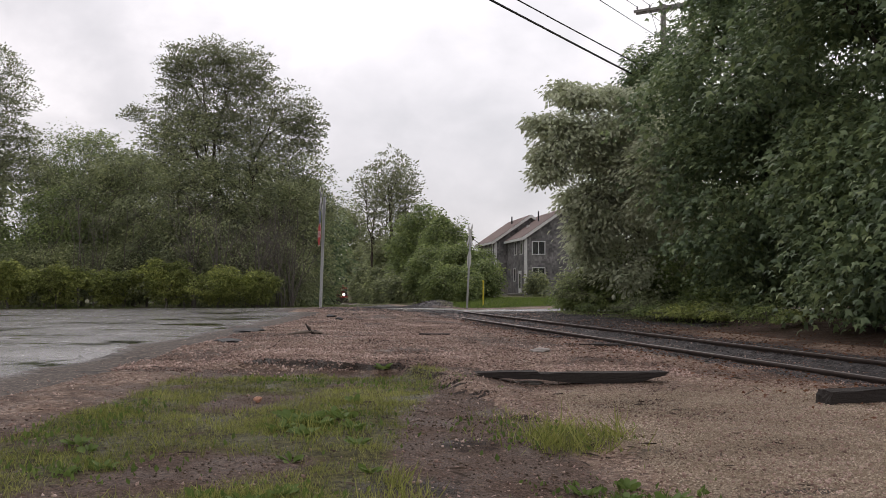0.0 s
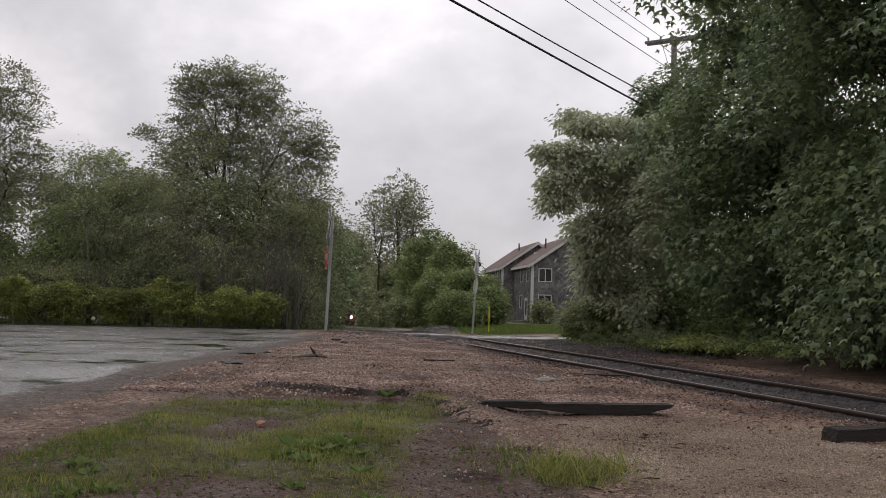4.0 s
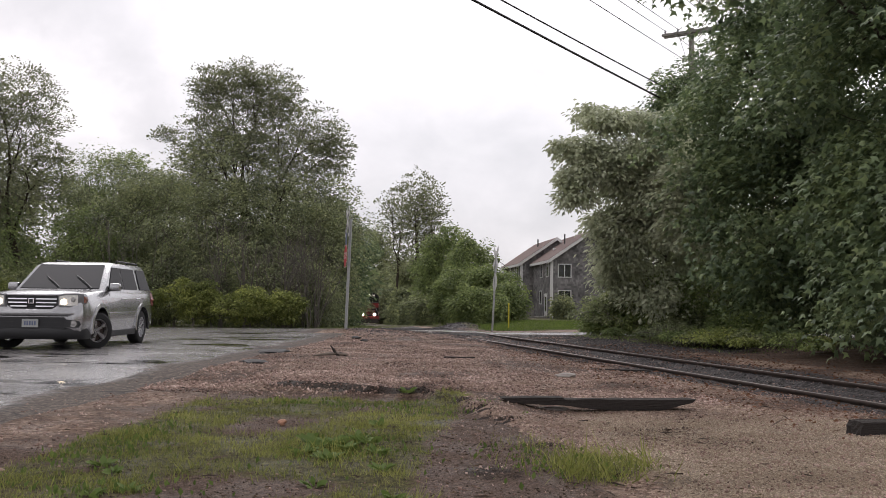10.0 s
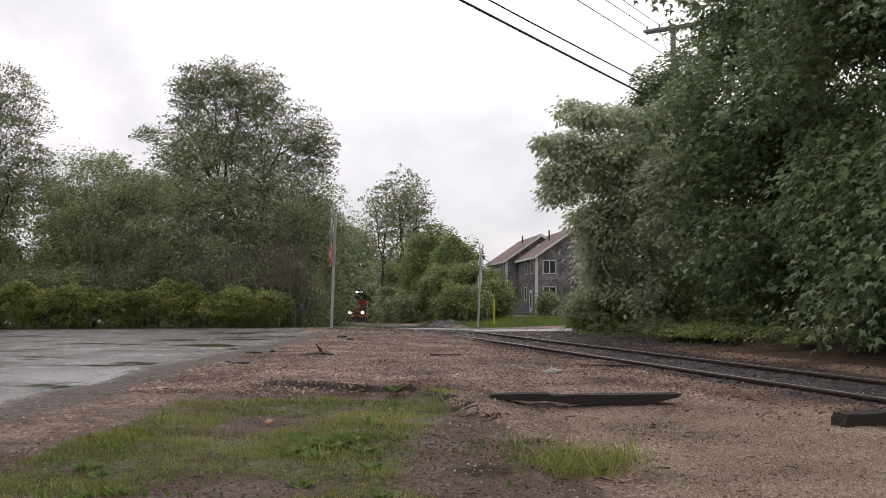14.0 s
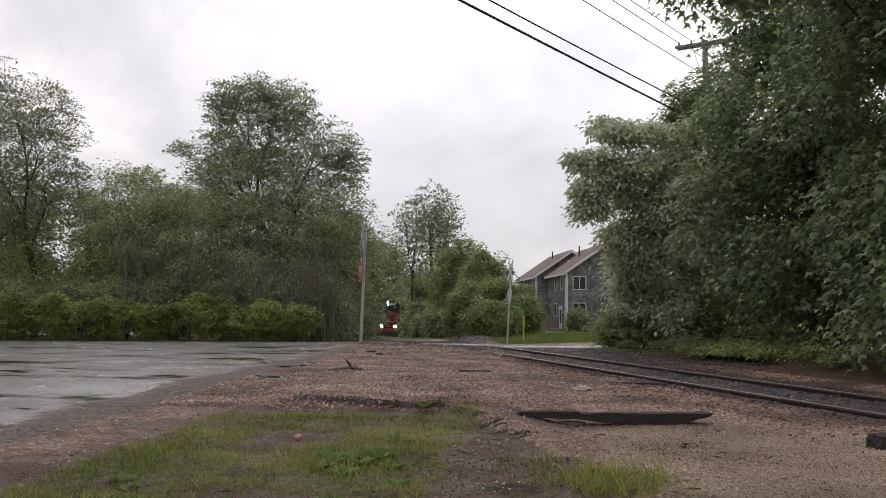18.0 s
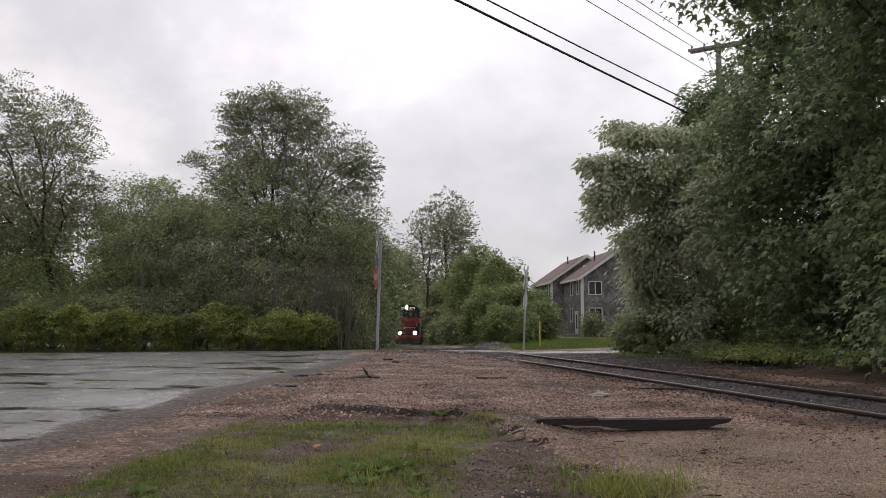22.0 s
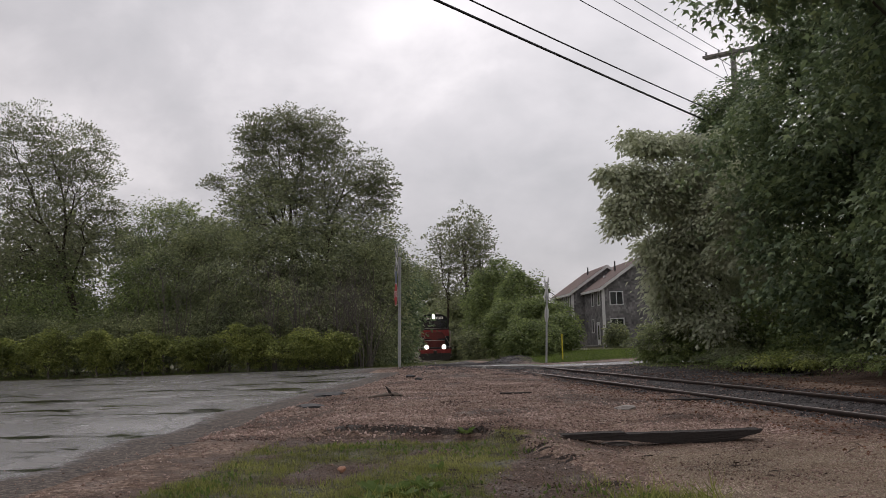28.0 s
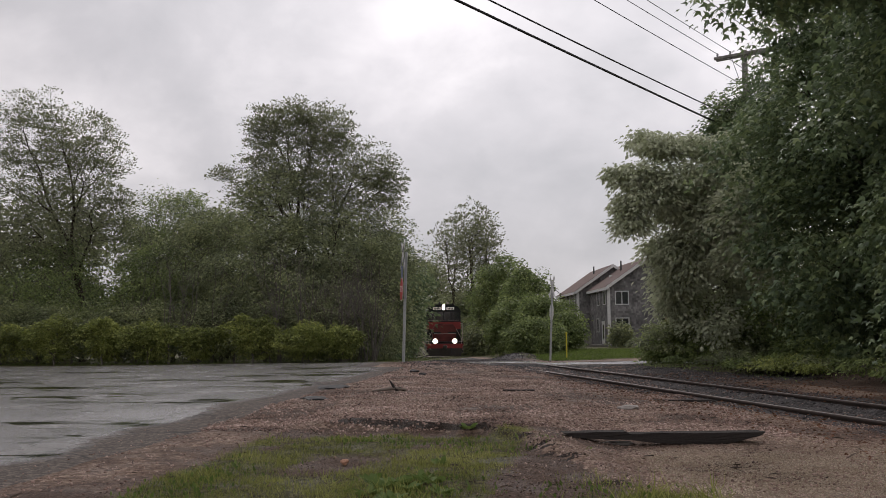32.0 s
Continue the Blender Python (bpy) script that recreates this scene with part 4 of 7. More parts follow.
    # maples along the right of way, in tiers of overlapping leaves
    for i, (x, y, top, blobs, n) in enumerate((
            (9.3, 26.5, 8.0, [(8.6, 26.0, 6.6, 3.0, 2.6, 2.6, 1.3), (9.0, 26.5, 9.3, 2.0, 2.0, 1.9, 0.8), (8.4, 25.0, 3.6, 2.3, 2.0, 2.0, 1.0), (9.0, 24.5, 1.8, 2.0, 1.6, 1.2, 0.6), (8.1, 24.3, 6.0, 1.3, 1.1, 1.0, 0.45)], 450),
            (10.8, 20.5, 7.0, [(9.8, 20.2, 6.2, 3.2, 2.8, 2.6, 1.4), (10.4, 20.5, 9.0, 3.0, 2.8, 2.2, 1.0), (9.4, 19.2, 3.4, 2.7, 2.2, 1.9, 1.2), (9.0, 18.4, 1.7, 1.8, 1.4, 1.1, 0.6), (4.5, 18.0, 7.75, 0.5, 0.6, 0.22, 0.05), (5.2, 18.2, 8.05, 0.65, 0.7, 0.3, 0.1), (6.1, 18.5, 8.4, 0.8, 0.8, 0.4, 0.16), (7.4, 19.2, 8.4, 1.0, 1.0, 0.6, 0.25)], 520),
            (11.2, 14.5, 6.0, [(10.2, 14.6, 5.6, 2.8, 2.6, 2.4, 1.2), (9.4, 15.4, 3.2, 2.2, 2.0, 1.6, 0.9), (8.6, 16.4, 1.9, 1.3, 1.2, 0.9, 0.4), (10.5, 14.5, 7.8, 2.6, 2.4, 2.0, 0.9), (8.2, 15.6, 1.5, 0.8, 0.8, 0.6, 0.16)], 430))):
        tree("maple_tree", "large dark green maple overhanging the track side", "tree", at_ground(x, y), (x - 0.3, y, top), blobs, int(n * 0.72), 105, 0.165, (M_BARK, M_LEAF_MAPLE), 40 + i, 0.13, 0.86, MAPLE, 0.66, 0.42, 0.55, 0.12, 0.5, group="maples beside the track")
    for i, (x, y, h) in enumerate(((14, 30, 6), (15, 24, 6), (16, 17, 6.5), (12, 38, 8), (17, 40, 9), (24, 50, 10), (22, 70, 10), (30, 95, 12), (14, 62, 4.0), (-28, 52, 10), (-36, 48, 10), (-46, 44, 10), (-40, 62, 12), (-20, 62, 11), (-14, 70, 10))):
        tree("woodland_tree", "deep green woodland tree in the belt behind", "tree", at_ground(x, y), (x, y, h * 0.7), [(x, y, h * 0.55, h * 0.36, h * 0.3, h * 0.42, 1.0), (x, y, h * 0.2, h * 0.34, h * 0.3, h * 0.2, 0.5)], 150 if x > 0 else 220, 40, 0.3,
             (M_BARK, M_LEAF_DARK), 80 + i, 0.15, 1.1, LEAF, 0.5, 0.25, 0.3, 0.5, group="woodland belt")
    for i in range(11):
        x, y = -33 + 2.5 * i, 55.5 + 1.5 * (i % 2)
        h = 3.4 if i == 3 else 5.2
        tree("thicket_shrub", "tall dark thicket deep in the wood", "shrub", at_ground(x, y), (x, y, h * 0.5), [(x, y, h * 0.5, 2.0, 1.2, h * 0.5, 1.0)], 150, 46, 0.24, (M_BARK, M_LEAF_MAPLE), 130 + i, 0.08, 0.8, LEAF, 0.3, 0.3, 0.4, 0.5, group="thicket deep in the wood")


plant_trees()


def plant_hedge():
    spots = ((-28.6, 1.5, 1.9), (-26.3, 1.3, 1.85), (-24.2, 1.35, 2.0), (-21.9, 1.25, 1.85), (-19.6, 1.35, 1.95), (-17.6, 1.05, 1.95), (-15.5, 0.9, 1.85), (-13.45, 0.8, 1.65), (-11.2, 1.15, 2.1), (-9.0, 0.85, 1.7), (-7.4, 0.55, 1.6))
    for i, (x, r, h) in enumerate(spots):
        y = 37.7 + (i % 3) * 0.15
        z = land1(x, y)
        rng = np.random.RandomState(300 + i)
        blobs = [(x, y + 0.1, z + h * 0.52, r * 0.85, 0.7, h * 0.40, 0.8), (x, y + 0.3, z + h * 0.25, r * 0.8, 0.5, h * 0.25, 0.3)]
        for k in range(8):
            u, q = rng.rand() * 2 - 1, 0.28 + 0.3 * rng.rand()
            blobs.append((x + u * r * 0.95, y - 0.25 + 0.4 * rng.rand(), z + h * (0.42 + 0.5 * rng.rand() * (1 - 0.4 * abs(u))), r * q, 0.42, h * (0.10 + 0.12 * rng.rand()), 0.22))
        tree("hedge_bush", "yellow-green hedge bush at the edge of the lot", "bush", (x, y, z), (x, y, z + h * 0.45), blobs,
             250, 44, 0.095, (M_BARK_GREY, M_LEAF_HEDGE), 200 + i, 0.05, 0.21, LEAF, 0.35, 0.5, 0.2, 0.45, 1.0, group="hedge along the lot")
    for i in range(12):
        x, y = -27.5 + 1.85 * i, 40.3 + 0.5 * (i % 2)
        z = land1(x, y)
        tree("thicket_shrub", "dark green thicket shrub behind the hedge", "shrub", (x, y, z), (x, y, z + 1.3), [(x, y, z + 1.5, 1.35, 0.9, 1.35, 1.0)], 110, 80, 0.105, (M_BARK_GREY, M_LEAF_DARK), 230 + i, 0.06, 0.45, LEAF, 0.5, 0.35, 0.4, 0.4, 0.5, group="thicket behind the hedge")


plant_hedge()


# ---- crossing signs ----
def place_part(ob, m):
    ob.matrix_basis = m
    return ob


def octagon(r):
    return [(r * math.cos(math.radians(22.5 + 45 * k)), r * math.sin(math.radians(22.5 + 45 * k))) for k in range(8)]


def letters(name, text, size, material, parent, m, thick=0.002):
    cu = bpy.data.curves.new(name, "FONT")
    cu.body, cu.size, cu.align_x, cu.align_y, cu.extrude, cu.resolution_u = text, size, "CENTER", "CENTER", thick, 2
    tmp = bpy.data.objects.new(name, cu)
    scene.collection.objects.link(tmp)
    me = bpy.data.meshes.new_from_object(tmp.evaluated_get(bpy.context.evaluated_depsgraph_get()))
    bpy.data.objects.remove(tmp)
    me.name = name
    ob = link_mesh(name, me, material, parent)
    ob.matrix_basis = m
    return ob


def crossing_sign(x, y, z, h, lean, face, label, plate):
    """A galvanised post; its boards face the heading given in degrees."""
    t = thing("crossing_sign", label, "road sign", "crossing signs", "", pose(x, y, z, 0, lean, 0))
    post = bmesh.new()
    box(post, -0.012, 0.075, -0.004, 0.004, -0.5, h)
    box(post, -0.012, -0.004, -0.04, 0.04, -0.5, h)
    box(post, 0.067, 0.075, -0.04, 0.04, -0.5, h)
    part("post", post, M_GALV, t)
    turn = pose(-0.03, -0.02, 0, 0, 0, face - 90)

    def on_face(ob, dz, back=0.0, roll=0.0):
        ob.matrix_basis = turn @ pose(0, 0.045 - back, dz, 0, 0, 0) @ pose(0, 0, 0, 0, roll, 0)
        return ob

    zc = h - 0.12
    blade = [(-0.61, -0.114), (0.61, -0.114), (0.61, 0.114), (-0.61, 0.114)]
    for k, (roll, off) in enumerate(((45, 0.0), (-45, 0.008))):
        b = on_face(part("crossbuck_blade", prism(blade, 0.006), M_WHITE, t), zc, off, roll)
        for q in (-0.33, 0.33):
            place_part(part("lettering_bar", boxed(-0.2, 0.2, -0.002, 0.0, -0.055, 0.055), M_BLACK, b), pose(q, 0.0085, 0))
    s = on_face(part("stop_sign", prism(octagon(0.41), 0.006), M_WHITE, t, "red octagonal stop sign with white border"), h - 1.25, -0.01)
    part("red_field", prism(octagon(0.385), 0.003, at=0.0075), M_RED_SIGN, s)
    letters("stop_lettering", "STOP", 0.30, M_WHITE, s, pose(0, 0.0125, 0, 90, 0, 180) )
    if plate:
        on_face(part("small_plate", boxed(-0.2, 0.2, 0, 0.005, -0.2, 0.2), M_BLUE, t, "small blue plate"), h - 0.68, -0.012)
    for dz in (zc, h - 1.1, h - 1.4):
        place_part(part("bolt", lathe([(0.012, 0), (0.012, 0.03), (0.006, 0.034)], 8, "Y"), M_GALV, t), turn @ pose(0, 0.03, dz))
    return t


crossing_sign(-4.04, 31.0, 0.10, 3.7, 1.6, 195, "grey steel post with crossbuck, blue plate and stop sign", True)
crossing_sign(1.07, 42.2, -0.1, 3.35, 2.6, 12, "leaning grey steel post with crossbuck and stop sign", False)

marker = thing("marker_post", "thin yellow marker pipe standing in the grass", "post", "", "", pose(2.0, 46.2, land1(2.0, 46.2)))
part("pipe", bar((0, 0, -0.3), (0, 0, 1.25), 0.035, seg=10), M_YELLOW, marker)
part("cap", lathe([(0.045, 1.22), (0.045, 1.28), (0.02, 1.3)], 10), M_YELLOW, marker)


# ---- utility poles and cables ----
def insulator(parent, x, y, z, r=0.05, h=0.16):
    place_part(part("insulator", lathe([(0.02, 0), (r * 0.7, h * 0.2), (r, h * 0.45), (r * 0.6, h * 0.6), (r * 0.8, h * 0.8), (0.02, h)], 10), M_POLE_INS, parent), pose(x, y, z))


M_POLE_INS = plain("grey_porcelain", (0.25, 0.25, 0.27), 0.3, 0.0, 0.1, 20)
POLES = ((9.35, 39.5), (-20.6, -9.3))
SPAN = math.degrees(math.atan2(POLES[1][1] - POLES[0][1], POLES[1][0] - POLES[0][0]))
CABLES = ((0.0, 9.25, 0.034, 0.17, "thick black communications cable between the utility poles"), (0.1, 9.74, 0.022, 0.34, "black service cable between the utility poles"),
          (-0.35, 11.65, 0.014, 0.3, "thin bare wire between the utility poles"), (-1.1, 12.95, 0.013, 0.36, "thin bare wire between the utility poles"),
          (-0.55, 12.95, 0.013, 0.36, "thin bare wire between the utility poles"), (1.1, 12.95, 0.013, 0.36, "thin bare wire between the utility poles"))


def utility_pole(x, y):
    t = thing("utility_pole", "weathered grey wooden utility pole with a crossarm", "utility pole", "utility poles", "", pose(x, y, land1(x, y), 0, 0, SPAN))
    v, f = tubes([(np.array([[0, 0, -0.5], [0.02, 0, 4], [0.0, 0.02, 8], [0, 0, 12.0], [0, 0, 12.92]]), [0.17, 0.16, 0.14, 0.12, 0.115])], 14)
    link_mesh("pole", fast_mesh("pole", v, f), M_POLE, t, "", True)
    for dx in (-0.14, 0.14):
        part("crossarm", boxed(dx - 0.05, dx + 0.05, -1.25, 1.25, 12.7, 12.82, bevel=0.01), M_POLE, t)
    for side in (-1, 1):
        part("brace", bar((0.1, 0, 12.1), (0.12, 0.7 * side, 12.72), 0.018, seg=6), M_GALV, t)
    for lat in (-1.1, -0.55, 1.1):
        insulator(t, 0.14, lat, 12.82)
    part("bracket", bar((0, 0, 11.5), (0, -0.4, 11.6), 0.02, seg=6), M_GALV, t)
    insulator(t, 0, -0.35, 11.55)
    part("jumper", bar((0.05, -0.2, 11.6), (0.12, -0.55, 12.8), 0.012, seg=5), M_WIRE, t)
    for z in (9.2, 9.8):
        part("clamp", boxed(-0.03, 0.03, -0.2, 0.16, z - 0.03, z + 0.05), M_GALV, t)
    return t


for p in POLES:
    utility_pole(*p)
for lat, z, r, sag, label in CABLES:
    a = radians(SPAN)
    side = np.array([-math.sin(a), math.cos(a)]) * lat
    s = np.linspace(0, 1, 40)
    ends = [np.array([px, py, z + land1(px, py)]) for px, py in POLES]
    pts = ends[0][None] * (1 - s[:, None]) + ends[1][None] * s[:, None]
    pts[:, :2] += side
    pts[:, 2] -= 4 * sag * s * (1 - s)
    v, f = tubes([(pts, np.full(40, r))], 6)
    tagged(link_mesh("overhead_cable", fast_mesh("overhead_cable", v, f), M_WIRE), label, "cable", "overhead cables")


# ---- house ----
M_GLASS_DARK = Shade("window_glass").put((0.02, 0.023, 0.026), 0.06, 0.0, Specular_IOR_Level=0.9)


def house_window(parent, m, w, h, panes=2, name="window"):
    win = thing_part(name, parent, m)
    fr = 0.08
    frame_bm = bmesh.new()
    for a in ((-w / 2 - fr, w / 2 + fr, -0.05, 0.04, h, h + fr), (-w / 2 - fr, w / 2 + fr, -0.07, 0.04, -fr, 0), (-w / 2 - fr, -w / 2, -0.05, 0.04, 0, h), (w / 2, w / 2 + fr, -0.05, 0.04, 0, h)):
        box(frame_bm, *a)
    for k in range(1, panes):
        x = -w / 2 + w * k / panes
        box(frame_bm, x - 0.035, x + 0.035, -0.045, 0.02, 0, h)
    part("window_frame", frame_bm, M_TRIM, win)
    for k in range(panes):
        part("pane", boxed(-w / 2 + w * k / panes, -w / 2 + w * (k + 1) / panes, -0.012, 0.012, 0.002, h - 0.002), M_GLASS_DARK, win)
    return win


def thing_part(name, parent, m):
    ob = new(name)
    ob.empty_display_size = 0.1
    ob.parent = parent
    ob.matrix_basis = m
    return ob


def shingled_wall(parent, m, outline_w, z0, z1, gable=0.0):
    """A wall in its own plane: u along, z up, courses of shingles that overlap; gable: rise of its middle."""
    wall = place_part(part("wall", prism([(0, z0), (outline_w, z0), (outline_w, z1)] + ([(outline_w / 2, z1 + gable)] if gable else []) + [(0, z1)], 0.18, at=0.0), M_SHINGLE, parent), m)
    bm = bmesh.new()
    z = z0 + 0.1
    rr = random.Random(int(outline_w * 10))
    while z < z1 + gable - 0.15:
        a = 0.0 if z < z1 else (z - z1) / gable * outline_w / 2
        u = a
        while u < outline_w - a - 0.05:
            wd = rr.uniform(0.14, 0.3)
            e = min(u + wd, outline_w - a)
            d = rr.uniform(0.014, 0.03)
            vs = [bm.verts.new(c) for c in ((u + 0.006, -d, z), (e - 0.006, -d, z), (e - 0.006, -0.003, z + 0.2), (u + 0.006, -0.003, z + 0.2), (u + 0.006, 0.0, z), (e - 0.006, 0.0, z))]
            bm.faces.new(vs[:4])
            bm.faces.new((vs[4], vs[5], vs[1], vs[0]))
            u += wd
        z += 0.2
    st = part("shingle_siding", bm, M_SHINGLE_TINT, wall)
    tagged(st, kind="stuff")
    return wall


M_SHINGLE_TINT = leafy("cedar_shingle_courses", ((0.095, 0.092, 0.093), (0.185, 0.178, 0.176), (0.34, 0.325, 0.32)), 0.9, 0.0)


def house_unit(parent, u0, v0, w, length, eave, rise_m, base):
    """One gabled house of the pair, its gable towards the line."""
    g = lambda u, v, z, turn=0: pose(u, v, z, 0, 0, turn)
    shingled_wall(parent, g(u0, v0, 0), w, base, eave, rise_m)
    shingled_wall(parent, g(u0, v0 + length, 0, -90), length, base, eave)
    shingled_wall(parent, g(u0 + w, v0, 0, 90), length, base, eave)
    shingled_wall(parent, g(u0 + w, v0 + length, 0, 180), w, base, eave, rise_m)
    for s in (-1, 1):
        half = w / 2 + 0.35
        drop = rise_m / (w / 2) * 0.35
        edge = (u0 + w / 2 + s * half, eave - drop + 0.18)
        ridge = (u0 + w / 2, eave + rise_m + 0.18)
        roof = part("roof", prism([edge, ridge, (ridge[0], ridge[1] + 0.12), (edge[0], edge[1] + 0.12)], length + 0.7, at=v0 - 0.35), M_ROOF, parent, "brown shingled roof slope")
        bm = bmesh.new()
        n = 16
        for k in range(n):
            a, b = k / n, (k + 1) / n
            q0 = [edge[i] + (ridge[i] - edge[i]) * a for i in (0, 1)]
            q1 = [edge[i] + (ridge[i] - edge[i]) * b for i in (0, 1)]
            vs = [bm.verts.new(c) for c in ((q0[0], v0 - 0.36, q0[1] + 0.145), (q1[0], v0 - 0.36, q1[1] + 0.123), (q1[0], v0 + length + 0.36, q1[1] + 0.123), (q0[0], v0 + length + 0.36, q0[1] + 0.145))]
            bm.faces.new(vs)
        tagged(part("roof_shingling", bm, M_ROOF, roof), kind="stuff")
        part("rake_board", prism([(edge[0], edge[1] - 0.2), (ridge[0], ridge[1] - 0.2), (ridge[0], ridge[1] + 0.11), (edge[0], edge[1] + 0.11)], 0.05, at=v0 - 0.41), M_TRIM, parent, "white rake board")
        part("fascia", boxed(edge[0] - 0.03, edge[0] + 0.03, v0 - 0.35, v0 + length + 0.35, edge[1] - 0.14, edge[1] + 0.1), M_TRIM, parent)
        part("corner_board", boxed(u0 - 0.03 if s < 0 else u0 + w - 0.2, u0 + 0.2 if s < 0 else u0 + w + 0.03, v0 - 0.05, v0 + 0.0, base, eave), M_TRIM, parent, "white corner board")
    part("corner_board", boxed(u0 - 0.05, u0, v0, v0 + 0.18, base, eave), M_TRIM, parent)
    part("skirt_board", boxed(u0, u0 + w, v0 - 0.06, v0 - 0.02, base, base + 0.28), M_TRIM, parent)


def build_house():
    h = thing("house", "grey shingled two-storey house pair with white trim", "house", "", "", pose(7.77, 88.3, -0.15, 0, 0, 6.6))
    house_unit(h, 0, 0, 7.5, 11.5, 5.35, 2.6, -0.5)
    house_unit(h, -1.3, 9.2, 7.5, 12.0, 5.35, 2.6, -0.5)
    house_window(h, pose(1.3, -0.02, 3.85), 1.15, 1.15)
    house_window(h, pose(1.3, -0.02, 1.35), 1.15, 1.15)
    house_window(h, pose(5.6, -0.02, 3.85), 1.15, 1.15)
    house_window(h, pose(5.6, -0.02, 1.35), 1.15, 1.15)
    for v, z in ((1.6, 3.9), (4.6, 3.9), (4.9, 1.3)):
        house_window(h, pose(-0.02, v, z, 0, 0, -90), 0.95, 1.2, 1)
    for v, z in ((11.0, 3.9), (13.4, 3.9), (16.2, 3.9), (12.2, 1.3)):
        house_window(h, pose(-1.32, v, z, 0, 0, -90), 0.95, 1.2, 1)
    door = thing_part("door", h, pose(-0.02, 2.2, 0.1, 0, 0, -90))
    part("door_frame", prism([(-0.6, 0), (-0.48, 0), (-0.48, 2.05), (0.48, 2.05), (0.48, 0), (0.6, 0), (0.6, 2.17), (-0.6, 2.17)], 0.1, at=-0.06), M_TRIM, door)
    part("door_leaf", boxed(-0.47, 0.47, -0.03, 0.02, 0, 2.04), M_TRIM, door, "white glazed entrance door")
    part("door_glass", boxed(-0.3, 0.3, -0.045, -0.031, 0.5, 1.85), M_GLASS_DARK, door)
    part("door_handle", bar((0.4, -0.03, 1.0), (0.4, -0.09, 1.0), 0.03, seg=8), M_GALV, door)
    stoop = thing_part("porch", h, pose(-1.5, 1.2, -0.4))
    part("porch_deck", boxed(0, 1.45, 0, 3.4, 0.3, 0.45), M_POLE, stoop)
    for k in range(5):
        part("porch_post", boxed(0.0, 0.09, 0.85 * k - 0.04 * (k == 4), 0.85 * k + 0.09 - 0.04 * (k == 4), 0.0, 1.45), M_POLE, stoop)
    part("porch_rail", boxed(-0.01, 0.1, 0, 3.45, 1.4, 1.48), M_POLE, stoop)
    for k in range(16):
        part("baluster", boxed(0.03, 0.06, 0.2 * k + 0.1, 0.2 * k + 0.14, 0.45, 1.4), M_POLE, stoop)
    for u, v, z, hh in ((2.4, 5.0, 7.2, 1.1), (1.5, 14.5, 7.2, 1.2)):
        part("vent_pipe", bar((u, v, z - 0.4), (u, v, z + hh), 0.075, seg=10), M_BLACK, h, "black vent pipe")
        part("roof_vent", boxed(u - 0.9, u - 0.6, v + 1.2, v + 1.5, z - 1.0, z - 0.25), M_TRIM, h)
    part("antenna_box", boxed(-3.0, -1.9, 20.0, 20.5, 6.0, 6.5, bevel=0.05), M_BLACK, h)
    part("antenna_mast", bar((-1.9, 20.2, 6.1), (-1.2, 20.2, 5.6), 0.04, seg=6), M_BLACK, h)
    return h


build_house()


# ---- locomotive ----
# red raised so that the colour carries the lamps' glow on the pilot
M_LOCO_RED = plain("faded_loco_red", (0.33, 0.040, 0.038), 0.45, 0.0, 0.25, 3.0)
M_LOCO_DARK = plain("loco_black_paint", (0.018, 0.017, 0.018), 0.5, 0.0, 0.3, 3.0)
M_LOCO_GREY = plain("loco_grime", (0.07, 0.06, 0.055), 0.8, 0.0, 0.35, 4.0)
M_RAILING = plain("pale_handrail_paint", (0.55, 0.45, 0.42), 0.5, 0.0, 0.15, 6.0)
M_LAMP_HOT = glowing("headlamp_glow", (1.0, 0.86, 0.68), 60.0)
M_LAMP_BOARD = glowing("number_board_glow", (1.0, 0.93, 0.85), 0.12)


# the nose is a darker red than the pilot and cab band
M_LOCO_NOSE = plain("dark_red_paint", (0.165, 0.030, 0.026), 0.55, 0.0, 0.45, 2.0)


def lamp(parent, name, x, y, z, r, material, label):
    shell = place_part(part(name, lathe([(r * 1.25, 0.0), (r * 1.3, 0.05), (r * 1.1, 0.14), (r * 0.4, 0.18)], 18, "Y"), M_LOCO_DARK, parent, label), pose(x, y, z))
    place_part(part("lens", lathe([(r * 0.2, -0.03), (r * 0.8, -0.02), (r, 0.004), (r, 0.01)], 18, "Y"), material, shell), pose(0, 0, 0))
    return shell


